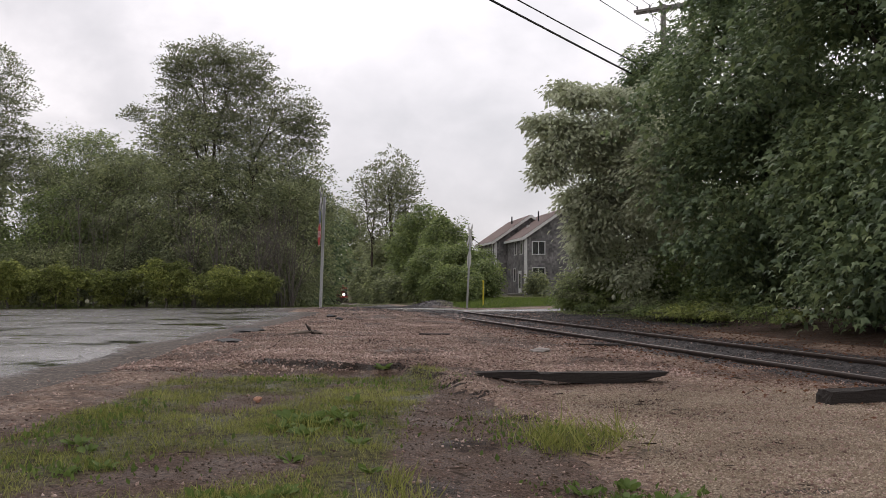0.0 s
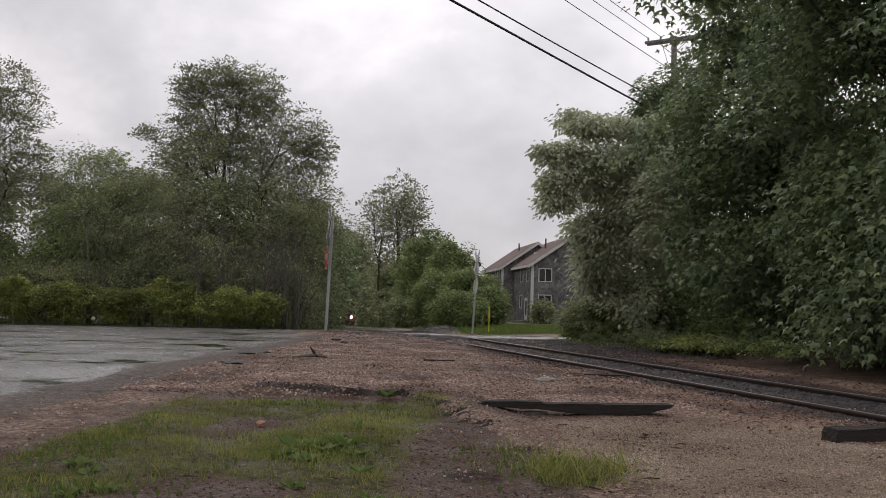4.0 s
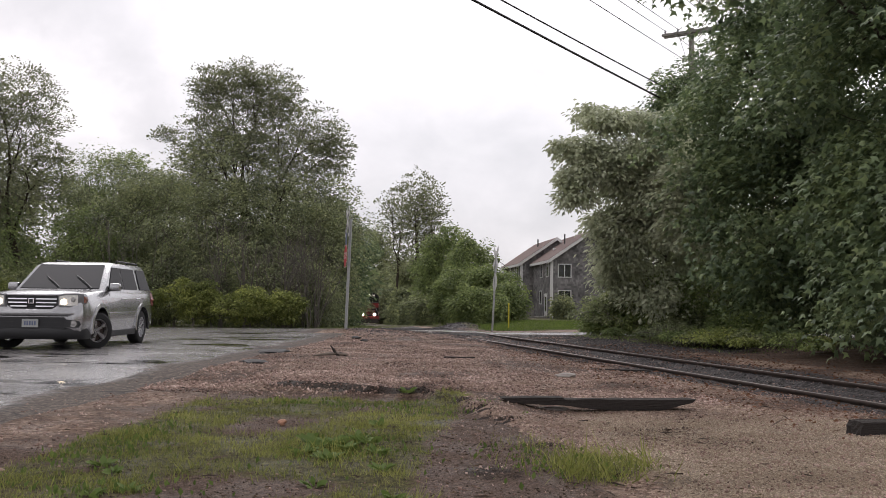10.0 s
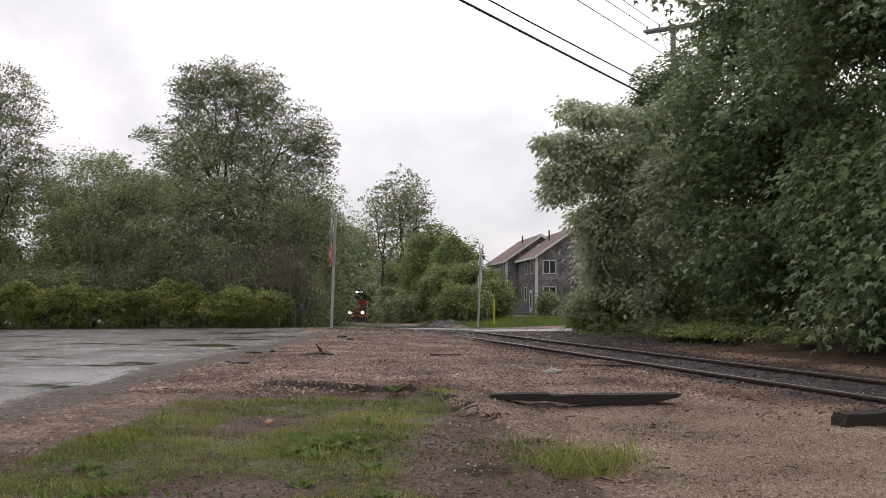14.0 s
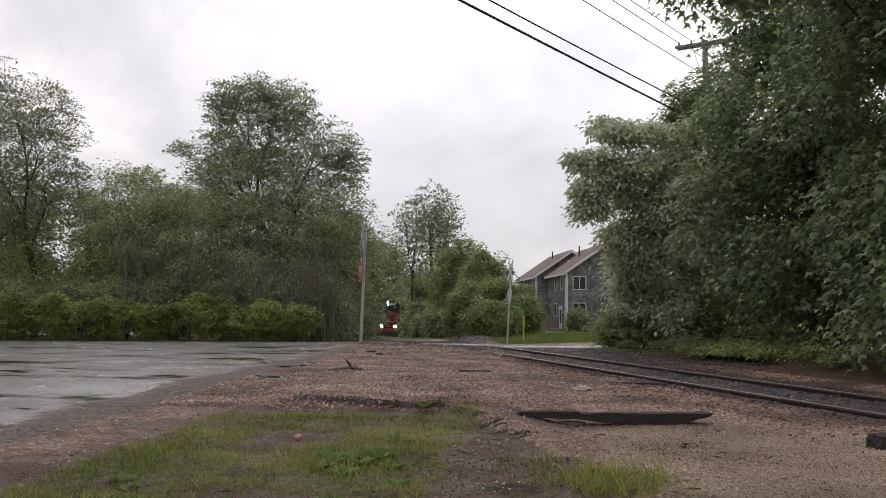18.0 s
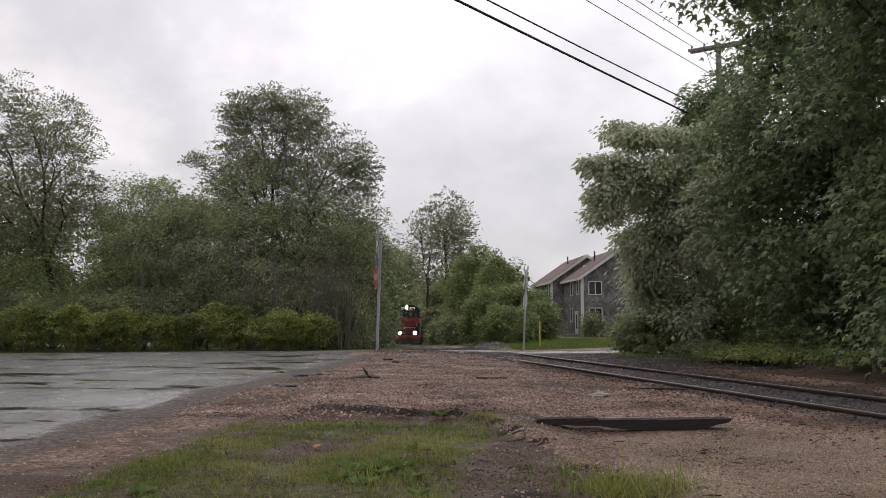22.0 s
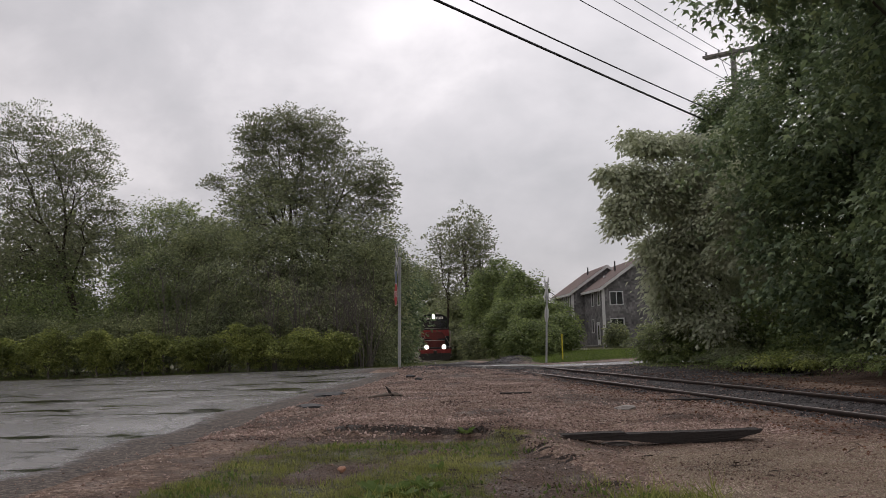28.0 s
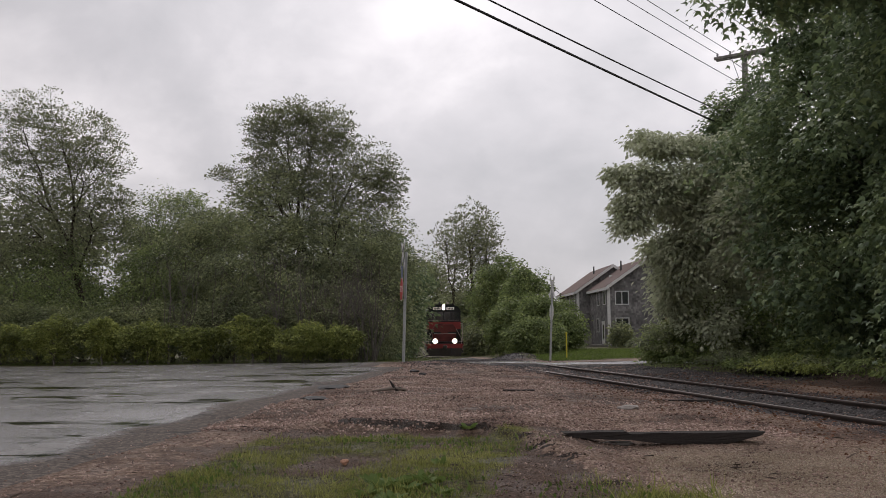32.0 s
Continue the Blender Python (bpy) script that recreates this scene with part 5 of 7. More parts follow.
def build_loco():
    t = thing("locomotive", "red and black diesel locomotive with lit headlights", "locomotive")
    # pilot, plough and coupler
    part("snow_plough", prism([(-1.35, 0.12), (1.35, 0.12), (1.42, 0.75), (-1.42, 0.75)], 0.06, at=0.02), M_LOCO_GREY, t)
    part("pilot", boxed(-1.45, 1.45, 0.1, 0.25, 0.6, 1.12, bevel=0.03), M_LOCO_RED, t)
    part("coupler", boxed(-0.16, 0.16, -0.35, 0.2, 0.72, 1.0, bevel=0.06), M_LOCO_GREY, t)
    for s in (-1, 1):
        steps = part("step_well", boxed(min(s * 1.08, s * 1.52), max(s * 1.08, s * 1.52), 0.3, 0.95, 0.35, 1.15), M_LOCO_DARK, t)
        for k in range(3):
            part("tread", boxed(min(s * 1.1, s * 1.56), max(s * 1.1, s * 1.56), 0.26, 0.7, 0.38 + 0.26 * k, 0.42 + 0.26 * k), M_RAILING, steps)
        part("handrail", bar((s * 1.5, 0.3, 0.6), (s * 1.48, 0.3, 2.75), 0.022, seg=6), M_RAILING, t, "pale vertical handrail")
        part("handrail", bar((s * 1.48, 0.3, 2.75), (s * 1.3, 0.42, 2.8), 0.022, seg=6), M_RAILING, t)
        part("handrail", bar((s * 0.95, 0.25, 2.35), (s * 1.38, 0.2, 1.55), 0.022, seg=6), M_RAILING, t)
        part("handrail", bar((s * 1.38, 0.2, 1.55), (s * 1.38, 0.2, 1.12), 0.022, seg=6), M_RAILING, t)
        # lens made larger than life, its disc standing in for the lamp's glare
        lamp(t, "ditch_light", s * 0.82, 0.12, 1.34, 0.19, M_LAMP_HOT, "bright ditch light")
        part("air_hose", bar((s * 0.5, 0.05, 0.85), (s * 0.55, -0.05, 0.35), 0.03, seg=6), M_BLACK, t)
    part("end_chain", bar((-0.9, 0.18, 1.95), (0.9, 0.18, 1.95), 0.018, seg=6), M_RAILING, t)
    part("walkway", boxed(-1.53, 1.53, 0.25, 17.6, 1.1, 1.3, bevel=0.02), M_LOCO_DARK, t)
    part("side_sill", boxed(-1.54, 1.54, 0.28, 17.55, 0.95, 1.1), M_LOCO_RED, t)
    # short low nose
    nose = part("nose", prism([(-0.98, 1.3), (0.98, 1.3), (0.98, 2.35), (0.72, 2.72), (-0.72, 2.72), (-0.98, 2.35)], 1.5, at=0.85), M_LOCO_NOSE, t, "dark red nose")
    part("nose_door", boxed(-0.3, 0.3, 0.83, 0.86, 1.35, 2.45, bevel=0.01), M_LOCO_NOSE, nose)
    part("nose_stripe", boxed(-0.97, 0.97, 0.838, 0.85, 1.95, 2.1), M_LOCO_DARK, nose)
    part("sand_hatch", boxed(-0.5, -0.15, 1.0, 1.4, 2.71, 2.76), M_LOCO_DARK, nose)
    # cab
    cab = part("cab", prism([(-1.46, 1.3), (1.46, 1.3), (1.46, 3.75), (1.3, 4.1), (0.75, 4.38), (-0.75, 4.38), (-1.3, 4.1), (-1.46, 3.75)], 2.2, at=2.35), M_LOCO_DARK, t, "black cab with dark windows")
    part("cab_roof", prism([(-1.5, 3.75), (-1.32, 4.12), (-0.76, 4.42), (0.76, 4.42), (1.32, 4.12), (1.5, 3.75), (1.46, 3.73), (1.28, 4.08), (0.75, 4.37), (-0.75, 4.37), (-1.28, 4.08), (-1.46, 3.73)], 2.5, at=2.2), M_LOCO_DARK, cab)
    part("cab_band", boxed(-1.465, 1.465, 2.335, 2.349, 2.3, 2.92), M_LOCO_RED, cab, "red band under the windscreen")
    for x0, x1 in ((-1.3, -0.68), (-0.6, -0.04), (0.04, 0.6), (0.68, 1.3)):
        w = part("cab_window", boxed(x0, x1, 2.325, 2.34, 3.08, 3.78), M_GLASS_DARK, cab)
        part("window_gasket", prism([(x0 - 0.03, 3.05), (x1 + 0.03, 3.05), (x1 + 0.03, 3.075), (x0 - 0.03, 3.075)], 0.02, at=2.318), M_RAILING, w)
    for s in (-1, 1):
        part("side_window", boxed(min(s * 1.455, s * 1.475), max(s * 1.455, s * 1.475), 2.8, 4.1, 2.95, 3.7), M_GLASS_DARK, cab)
        part("armrest", boxed(min(s * 1.47, s * 1.6), max(s * 1.47, s * 1.6), 2.8, 4.1, 2.84, 2.9), M_LOCO_DARK, cab)
        b = part("number_board", boxed(s * 0.58 - 0.33, s * 0.58 + 0.33, 2.2, 2.34, 3.95, 4.17, bevel=0.01), M_LAMP_BOARD, cab, "lit white number board")
        for k in range(4):
            part("digit_bar", boxed(s * 0.58 - 0.24 + 0.13 * k, s * 0.58 - 0.16 + 0.13 * k, 2.19, 2.199, 3.99, 4.13), M_BLACK, b)
    part("headlight_housing", boxed(-0.2, 0.2, 2.18, 2.35, 3.9, 4.45, bevel=0.04), M_LOCO_DARK, cab)
    for z in (4.06, 4.27):
        # these lenses are oversize too, to take in the glare round them
        lamp(t, "headlight", 0, 2.15, z, 0.13, M_LAMP_HOT, "bright cab headlight")
    part("horn", bar((0.35, 2.6, 4.5), (0.35, 2.1, 4.52), 0.03, 0.09, seg=10), M_RAILING, t)
    part("beacon", lathe([(0.08, 4.4), (0.09, 4.5), (0.06, 4.62), (0.01, 4.66)], 12), M_LOCO_GREY, t).location = (-0.3, 3.2, 0)
    # long hood, tank, trucks
    part("long_hood", prism([(-0.92, 1.3), (0.92, 1.3), (0.92, 3.9), (0.7, 4.2), (-0.7, 4.2), (-0.92, 3.9)], 12.2, at=4.55), M_LOCO_RED, t)
    for k in range(9):
        for s in (-1, 1):
            part("hood_door", boxed(min(s * 0.92, s * 0.94), max(s * 0.92, s * 0.94), 5.0 + 1.2 * k, 6.1 + 1.2 * k, 1.5, 3.6), M_LOCO_RED, t)
    for k in range(2):
        part("roof_fan", lathe([(0.6, 4.2), (0.6, 4.36), (0.5, 4.4)], 20), M_LOCO_DARK, t).location = (0, 12.5 + 1.6 * k, 0)
    part("exhaust_stack", boxed(-0.35, 0.35, 8.0, 8.8, 4.18, 4.5), M_LOCO_DARK, t)
    part("fuel_tank", boxed(-1.35, 1.35, 6.2, 11.2, 0.3, 0.95, bevel=0.12), M_LOCO_DARK, t)
    for s in (-1, 1):
        for k in range(10):
            part("stanchion", bar((s * 1.5, 4.8 + 1.35 * k, 1.3), (s * 1.5, 4.8 + 1.35 * k, 2.3), 0.02, seg=6), M_RAILING, t)
        part("side_rail", bar((s * 1.5, 4.6, 2.3), (s * 1.5, 17.2, 2.3), 0.02, seg=6), M_RAILING, t)
    wheels = []
    for cy in (3.5, 14.0):
        truck = part("truck_frame", boxed(-1.15, 1.15, cy - 1.75, cy + 1.75, 0.42, 0.85, bevel=0.06), M_LOCO_GREY, t)
        for dy in (-1.37, 1.37):
            w = part("wheelset", lathe([(0.09, -0.72), (0.5, -0.715), (0.545, -0.70), (0.51, -0.69), (0.508, -0.60), (0.1, -0.58), (0.09, 0.58), (0.508, 0.60), (0.51, 0.69), (0.545, 0.70), (0.5, 0.715), (0.09, 0.72)], 28, "X"), M_RAIL, t)
            w.location = (0, cy + dy, 0.512)
            wheels.append(w)
            for s in (-1, 1):
                part("axle_box", boxed(min(s * 1.0, s * 1.25), max(s * 1.0, s * 1.25), cy + dy - 0.2, cy + dy + 0.2, 0.35, 0.7, bevel=0.04), M_LOCO_GREY, truck)
    return t, wheels


loco, loco_wheels = build_loco()


# ---- sport utility vehicle ----
def paint_material():
    s = Shade("silver_car_paint")
    n = s.noise(900, 2)
    d = s.noise(4, 4)
    col = s.mix(s.ramp(n, (0.35, 0.0), (0.65, 1.0)), (0.34, 0.342, 0.35), (0.46, 0.462, 0.47))
    return s.put(col, s.ramp(d, (0.3, 0.20), (0.7, 0.26)), 0.9, None, Coat_Weight=0.5, Coat_Roughness=0.05)


M_PAINT = paint_material()
M_TRIM_DARK = plain("charcoal_bumper_plastic", (0.03, 0.03, 0.032), 0.6, 0.0, 0.15, 30)
M_TYRE = plain("tyre_rubber", (0.018, 0.018, 0.019), 0.8, 0.0, 0.2, 30)
M_ALLOY = plain("alloy_rim", (0.55, 0.55, 0.57), 0.3, 0.9, 0.1, 20)
M_CHROME = Shade("chrome_trim").put((0.75, 0.75, 0.77), 0.12, 1.0)
M_CAR_GLASS = Shade("tinted_car_glass").put((0.006, 0.006, 0.007), 0.04, 0.0, Specular_IOR_Level=0.03)
M_SCREEN = Shade("windscreen_glass").put((0.045, 0.045, 0.047), 0.06, 0.0, Specular_IOR_Level=0.45)
M_LENS = Shade("headlamp_lens").put((0.17, 0.17, 0.175), 0.1, 0.2, Specular_IOR_Level=0.9)
M_BULB = glowing("low_beam_glow", (1.0, 0.84, 0.62), 3.0)
M_BOWL = Shade("headlamp_bowl").put((0.36, 0.35, 0.34), 0.2, 0.7)
M_REFLECT = plain("headlamp_reflector", (0.86, 0.84, 0.79), 0.25, 0.1, 0.12, 30)
M_SEAM = plain("door_gap", (0.13, 0.13, 0.135), 0.6)
M_AMBER = plain("amber_lens", (0.22, 0.07, 0.035), 0.25)
M_TAIL = plain("tail_lamp_red", (0.22, 0.012, 0.012), 0.2, 0.0, 0.1, 20)
M_PLATE = plain("plate_white", (0.40, 0.41, 0.40), 0.5, 0.0, 0.08, 30)


def loft(sections):
    """Closed rings of equal length joined one to the next, the ends capped."""
    bm = bmesh.new()
    rings = [[bm.verts.new(c) for c in sec] for sec in sections]
    n = len(rings[0])
    for a, b in zip(rings, rings[1:]):
        for i in range(n):
            bm.faces.new((a[i], a[(i + 1) % n], b[(i + 1) % n], b[i]))
    bm.faces.new(rings[0])
    bm.faces.new(rings[-1])
    bmesh.ops.recalc_face_normals(bm, faces=bm.faces)
    return bm


def crisp(ob, angle=32):
    ob.data.polygons.foreach_set("use_smooth", [True] * len(ob.data.polygons))
    ob.data.set_sharp_from_angle(angle=radians(angle))
    return ob


def cut_out(ob, cutters):
    """Takes the cutters' bodies out of a mesh for good."""
    made = []
    for bm in cutters:
        c = new("cutter", mesh_of(bm, "cutter"))
        c.parent = ob.parent
        mod = ob.modifiers.new("cut", "BOOLEAN")
        mod.object, mod.operation, mod.solver = c, "DIFFERENCE", "EXACT"
        made.append(c)
    bpy.context.view_layer.update()
    me = bpy.data.meshes.new_from_object(ob.evaluated_get(bpy.context.evaluated_depsgraph_get()))
    ob.modifiers.clear()
    ob.data = me
    for c in made:
        bpy.data.objects.remove(c)
    return ob


AXLES, HALF_TRACK, WHEEL_R = (0.0, 2.775), 0.855, 0.375


def body_ring(x, zb, zt, wm, wt, crown=0.0):
    zm = zb + (zt - zb) * 0.55
    half = [(0.0, zb), (wm * 0.82, zb), (wm * 0.96, zb + 0.05), (wm * 0.985, zb + 0.18), (wm, zm), (wm * 0.985, zt - 0.16), (wt + 0.015, zt - 0.05), (wt - 0.03, zt - 0.008), (wt * 0.6, zt + crown * 0.7), (0.0, zt + crown)]
    return [(x, y, z) for y, z in half] + [(x, -y, z) for y, z in reversed(half[1:-1])]


def house_ring(z, x0, x1, w, r):
    pts = []
    for cx, cy, a0 in ((x1 - r, w - r, 0), (x0 + r * 0.6, w - r * 0.6, 90), (x0 + r * 0.6, -w + r * 0.6, 180), (x1 - r, -w + r, 270)):
        rr = r if a0 in (0, 270) else r * 0.6
        for k in range(5):
            a = radians(a0 + 22.5 * k)
            pts.append((cx + rr * math.cos(a), cy + rr * math.sin(a), z))
    return pts


def build_suv():
    t = thing("suv", "silver sport utility vehicle driving on wet asphalt", "car")
    rows = ((-0.95, 0.46, 1.02, 0.86, 0.82, 0), (-0.91, 0.40, 1.15, 0.92, 0.87, 0), (-0.78, 0.33, 1.18, 0.965, 0.915, 0), (-0.5, 0.29, 1.19, 0.99, 0.935, 0), (0.0, 0.28, 1.19, 0.997, 0.94, 0), (0.6, 0.28, 1.18, 0.992, 0.94, 0),
            (1.5, 0.28, 1.18, 0.992, 0.935, 0), (2.3, 0.28, 1.185, 0.995, 0.92, 0.01), (2.6, 0.28, 1.175, 0.997, 0.905, 0.035), (2.95, 0.28, 1.155, 0.995, 0.90, 0.04), (3.3, 0.29, 1.13, 0.99, 0.885, 0.04), (3.53, 0.31, 1.10, 0.97, 0.86, 0.03),
            (3.64, 0.33, 1.05, 0.945, 0.83, 0.02), (3.70, 0.36, 0.92, 0.88, 0.76, 0.01), (3.735, 0.42, 0.76, 0.77, 0.64, 0.0))
    body = part("body", loft([body_ring(*r) for r in rows]), M_PAINT, t, "silver painted body")
    arches = []
    for ax in AXLES:
        for s in (-1, 1):
            arches.append(bar((ax, s * 0.62, 0.39), (ax, s * 1.2, 0.39), 0.455, seg=32))
    cut_out(body, arches)
    crisp(body, 30)
    part("wheel_well", boxed(-0.62, 3.4, -0.60, 0.60, 0.3, 0.95), M_BLACK, body)
    top = part("cabin", loft([house_ring(1.12, -0.89, 2.52, 0.925, 0.12), house_ring(1.20, -0.88, 2.42, 0.918, 0.12), house_ring(1.69, -0.70, 1.76, 0.785, 0.11), house_ring(1.765, -0.65, 1.60, 0.745, 0.12),
                             house_ring(1.795, -0.57, 1.46, 0.67, 0.12), house_ring(1.805, -0.4, 1.2, 0.4, 0.1)]), M_PAINT, t, "silver cabin and roof")
    crisp(top, 30)
    side = lambda z: 0.918 + (0.785 - 0.918) * (z - 1.20) / 0.49
    front = lambda z: 2.42 + (1.76 - 2.42) * (z - 1.20) / 0.49

    def plate(name, corners, off, material, parent, label=""):
        """A thin pane set proud of the cabin along the way off."""
        bm = bmesh.new()
        o = Vector(off)
        lo = [bm.verts.new(Vector(c) - o * 0.6) for c in corners]
        hi = [bm.verts.new(Vector(c) + o) for c in corners]
        bm.faces.new(hi)
        bm.faces.new(lo)
        n = len(corners)
        for i in range(n):
            bm.faces.new((lo[i], lo[(i + 1) % n], hi[(i + 1) % n], hi[i]))
        bmesh.ops.recalc_face_normals(bm, faces=bm.faces)
        return part(name, bm, material, parent, label)

    z0, z1 = 1.215, 1.725
    sw = plate("windscreen", [(front(z0), -0.79, z0), (front(z0), 0.79, z0), (front(z1), 0.66, z1), (front(z1), -0.66, z1)], (0.006, 0, 0.008), M_SCREEN, top, "windscreen reflecting a pale sky")
    for s in (-1, 1):
        plate("windscreen_gasket", [(front(z0), s * 0.79, z0), (front(z0) - 0.004, s * 0.802, z0), (front(z1) - 0.004, s * 0.672, z1), (front(z1), s * 0.66, z1)], (0.006, 0, 0.008), M_BLACK, sw)
        for x0, x1, x2, x3 in ((2.16, 1.22, 1.22, 1.66), (1.14, 0.22, 0.22, 1.14), (0.02, -0.72, -0.56, 0.02)):
            plate("side_window", [(x0, s * side(1.22), 1.22), (x1, s * side(1.22), 1.22), (x2, s * side(1.68), 1.68), (x3, s * side(1.68), 1.68)], (0, s * 0.012, 0.004), M_CAR_GLASS, top)
        plate("pillar_trim", [(1.215, s * side(1.22), 1.22), (1.145, s * side(1.22), 1.22), (1.145, s * side(1.68), 1.68), (1.215, s * side(1.68), 1.68)], (0, s * 0.009, 0.003), M_BLACK, top)
        part("roof_rail", bar((-0.5, s * 0.66, 1.835), (0.95, s * 0.66, 1.845), 0.018, seg=8), M_BLACK, t)
        for x in (-0.48, 0.22, 0.93):
            part("rail_foot", bar((x, s * 0.66, 1.77), (x, s * 0.66, 1.845), 0.016, seg=6), M_BLACK, t)
        m = part("mirror", loft([[(2.12 + 0.095 * math.copysign(abs(math.cos(a)) ** 0.55, math.cos(a)) * f, s * y, 1.255 + 0.085 * math.copysign(abs(math.sin(a)) ** 0.55, math.sin(a)) * f) for a in [2 * math.pi * k / 20 for k in range(20)]] for y, f in ((0.945, 0.8), (0.96, 0.97), (1.1, 1.0), (1.14, 0.85), (1.15, 0.6))]), M_PAINT, t)
        crisp(m, 40)
        part("mirror_arm", bar((2.12, s * 0.88, 1.19), (2.12, s * 0.98, 1.21), 0.035, seg=8), M_BLACK, m)
        for x in (0.35, 1.35):
            part("door_handle", boxed(x - 0.11, x + 0.11, s * 0.985 - 0.025, s * 0.985 + 0.025, 1.0, 1.035, bevel=0.01), M_CHROME, t)
        for x in (0.2, 1.18, 2.2):
            # the gap follows the door's curve
            line = [(0.9765, 0.40), (0.9785, 0.47), (0.9935, 0.775), (0.979, 1.02), (0.948, 1.13)]
            part("door_seam", loft([[(x - 0.0022, s * (y - 0.01), z), (x - 0.0022, s * (y + 0.0008), z), (x + 0.0022, s * (y + 0.0008), z), (x + 0.0022, s * (y - 0.01), z)] for y, z in line]), M_SEAM, t)
        part("side_moulding", boxed(0.52, 2.28, min(s * 0.985, s * 1.008), max(s * 0.985, s * 1.008), 0.68, 0.735, bevel=0.008), M_PAINT, t)
        part("sill", boxed(0.5, 2.28, min(s * 0.86, s * 0.985), max(s * 0.86, s * 0.985), 0.235, 0.36, bevel=0.02), M_TRIM_DARK, t)
        for ax in AXLES:
            bm = bmesh.new()
            seg = 22
            for k in range(seg):
                a0, a1 = radians(-8 + 196 * k / seg), radians(-8 + 196 * (k + 1) / seg)
                vs = []
                for a in (a0, a1):
                    for r, y in ((0.452, 0.96), (0.452, 1.012), (0.53, 1.006), (0.535, 0.96)):
                        vs.append(bm.verts.new((ax + r * math.cos(a), s * y, 0.39 + r * math.sin(a))))
                for i in range(3):
                    bm.faces.new((vs[i], vs[i + 1], vs[i + 5], vs[i + 4]))
            bmesh.ops.remove_doubles(bm, verts=bm.verts, dist=0.0005)
            bmesh.ops.recalc_face_normals(bm, faces=bm.faces)
            crisp(part("wheel_arch", bm, M_PAINT, t), 40)
        # lamps
        lens_x = lambda y: 3.764 - 0.62 * max(0.0, y - 0.46) ** 2
        hl = part("headlight", loft([[(lens_x(y) - d, s * y, z) for y, z in ((0.50, 0.855), (0.50, 1.07), (0.62, 1.095), (0.80, 1.105), (0.93, 1.095), (0.965, 1.0), (0.955, 0.90), (0.86, 0.855), (0.7, 0.845))] for d in (0.0, 0.16)]), M_LENS, t, "clear glass headlight")
        part("headlight_brow", loft([[(lens_x(y) + 0.006 - d, s * y, z) for y, z in ((0.495, 1.07), (0.62, 1.095), (0.80, 1.105), (0.93, 1.095), (0.935, 1.108), (0.80, 1.12), (0.62, 1.11), (0.495, 1.085))] for d in (0.0, 0.1)]), M_CHROME, hl)
        part("reflector", loft([[(lens_x(y) + 0.005 - d, s * y, z) for y, z in ((0.525, 0.88), (0.525, 1.05), (0.64, 1.07), (0.77, 1.075), (0.84, 1.07), (0.84, 0.88), (0.7, 0.87))] for d in (0.0, 0.05)]), M_REFLECT, hl, "bright headlamp reflector")
        part("low_beam", lathe([(0.012, 0.012), (0.055, 0.008), (0.062, -0.01)], 16, "X"), M_BULB, hl, "lit warm low beam").location = (lens_x(0.60) + 0.006, s * 0.60, 0.94)
        part("high_beam", lathe([(0.01, 0.008), (0.04, 0.006), (0.05, -0.01)], 14, "X"), M_BOWL, hl).location = (lens_x(0.76) + 0.006, s * 0.76, 0.985)
        part("side_marker", loft([[(lens_x(y) + 0.004 - d, s * y, z) for y, z in ((0.94, 0.93), (0.94, 1.05), (0.962, 1.05), (0.968, 1.0), (0.96, 0.93))] for d in (0.0, 0.1)]), M_AMBER, hl, "amber side marker")
        fog = part("fog_recess", loft([[(3.80 - 0.28 * (y - 0.55) - d, s * y, z) for y, z in ((0.62, 0.455), (0.62, 0.60), (0.72, 0.605), (0.89, 0.575), (0.91, 0.52), (0.88, 0.455))] for d in (0.0, 0.12)]), M_TRIM_DARK, t)
        part("fog_ring", lathe([(0.055, 0.002), (0.068, 0.006), (0.072, -0.03)], 18, "X"), M_BOWL, fog).location = (3.742, s * 0.795, 0.53)
        part("fog_light", lathe([(0.015, 0.012), (0.045, 0.008), (0.052, -0.03)], 16, "X"), M_BOWL, fog).location = (3.742, s * 0.795, 0.53)
        part("tail_light", loft([[(-0.93 + d, s * y, z) for y, z in ((0.74, 0.86), (0.74, 1.2), (0.90, 1.19), (0.962, 1.0), (0.955, 0.86))] for d in (-0.02, 0.14)]), M_TAIL, t, "red tail light")
    gr = part("grille", loft([[(3.758 - d - 0.045 * (abs(y) / 0.48) ** 2, y, z) for y, z in ((-0.475, 1.06), (-0.475, 0.87), (-0.37, 0.80), (0.37, 0.80), (0.475, 0.87), (0.475, 1.06), (0.2, 1.07), (-0.2, 1.07))] for d in (0.0, 0.12)]), M_BLACK, t, "black grille with chrome bars")
    for z, w in ((0.855, 0.41), (0.925, 0.455), (0.995, 0.465)):
        for s in (-1, 1):
            part("grille_bar", loft([[(3.775 - 0.045 * (y / 0.48) ** 2 - dx, s * y, z + dz) for dx, dz in ((0.0, -0.012), (0.004, 0.012), (0.05, 0.012), (0.05, -0.012))] for y in (0.085, 0.2, 0.32, w)]), M_CHROME, gr)
    for z0, z1, w in ((1.06, 1.092, 0.485), (0.775, 0.80, 0.39)):
        part("grille_trim", loft([[(3.782 - 0.045 * (y / 0.48) ** 2 - dx, y, z) for dx, z in ((0.004, z0), (0.0, (z0 + z1) / 2), (0.006, z1), (0.08, z1), (0.08, z0))] for y in (-w, -w * 0.6, -w * 0.2, w * 0.2, w * 0.6, w)]), M_CHROME, gr)
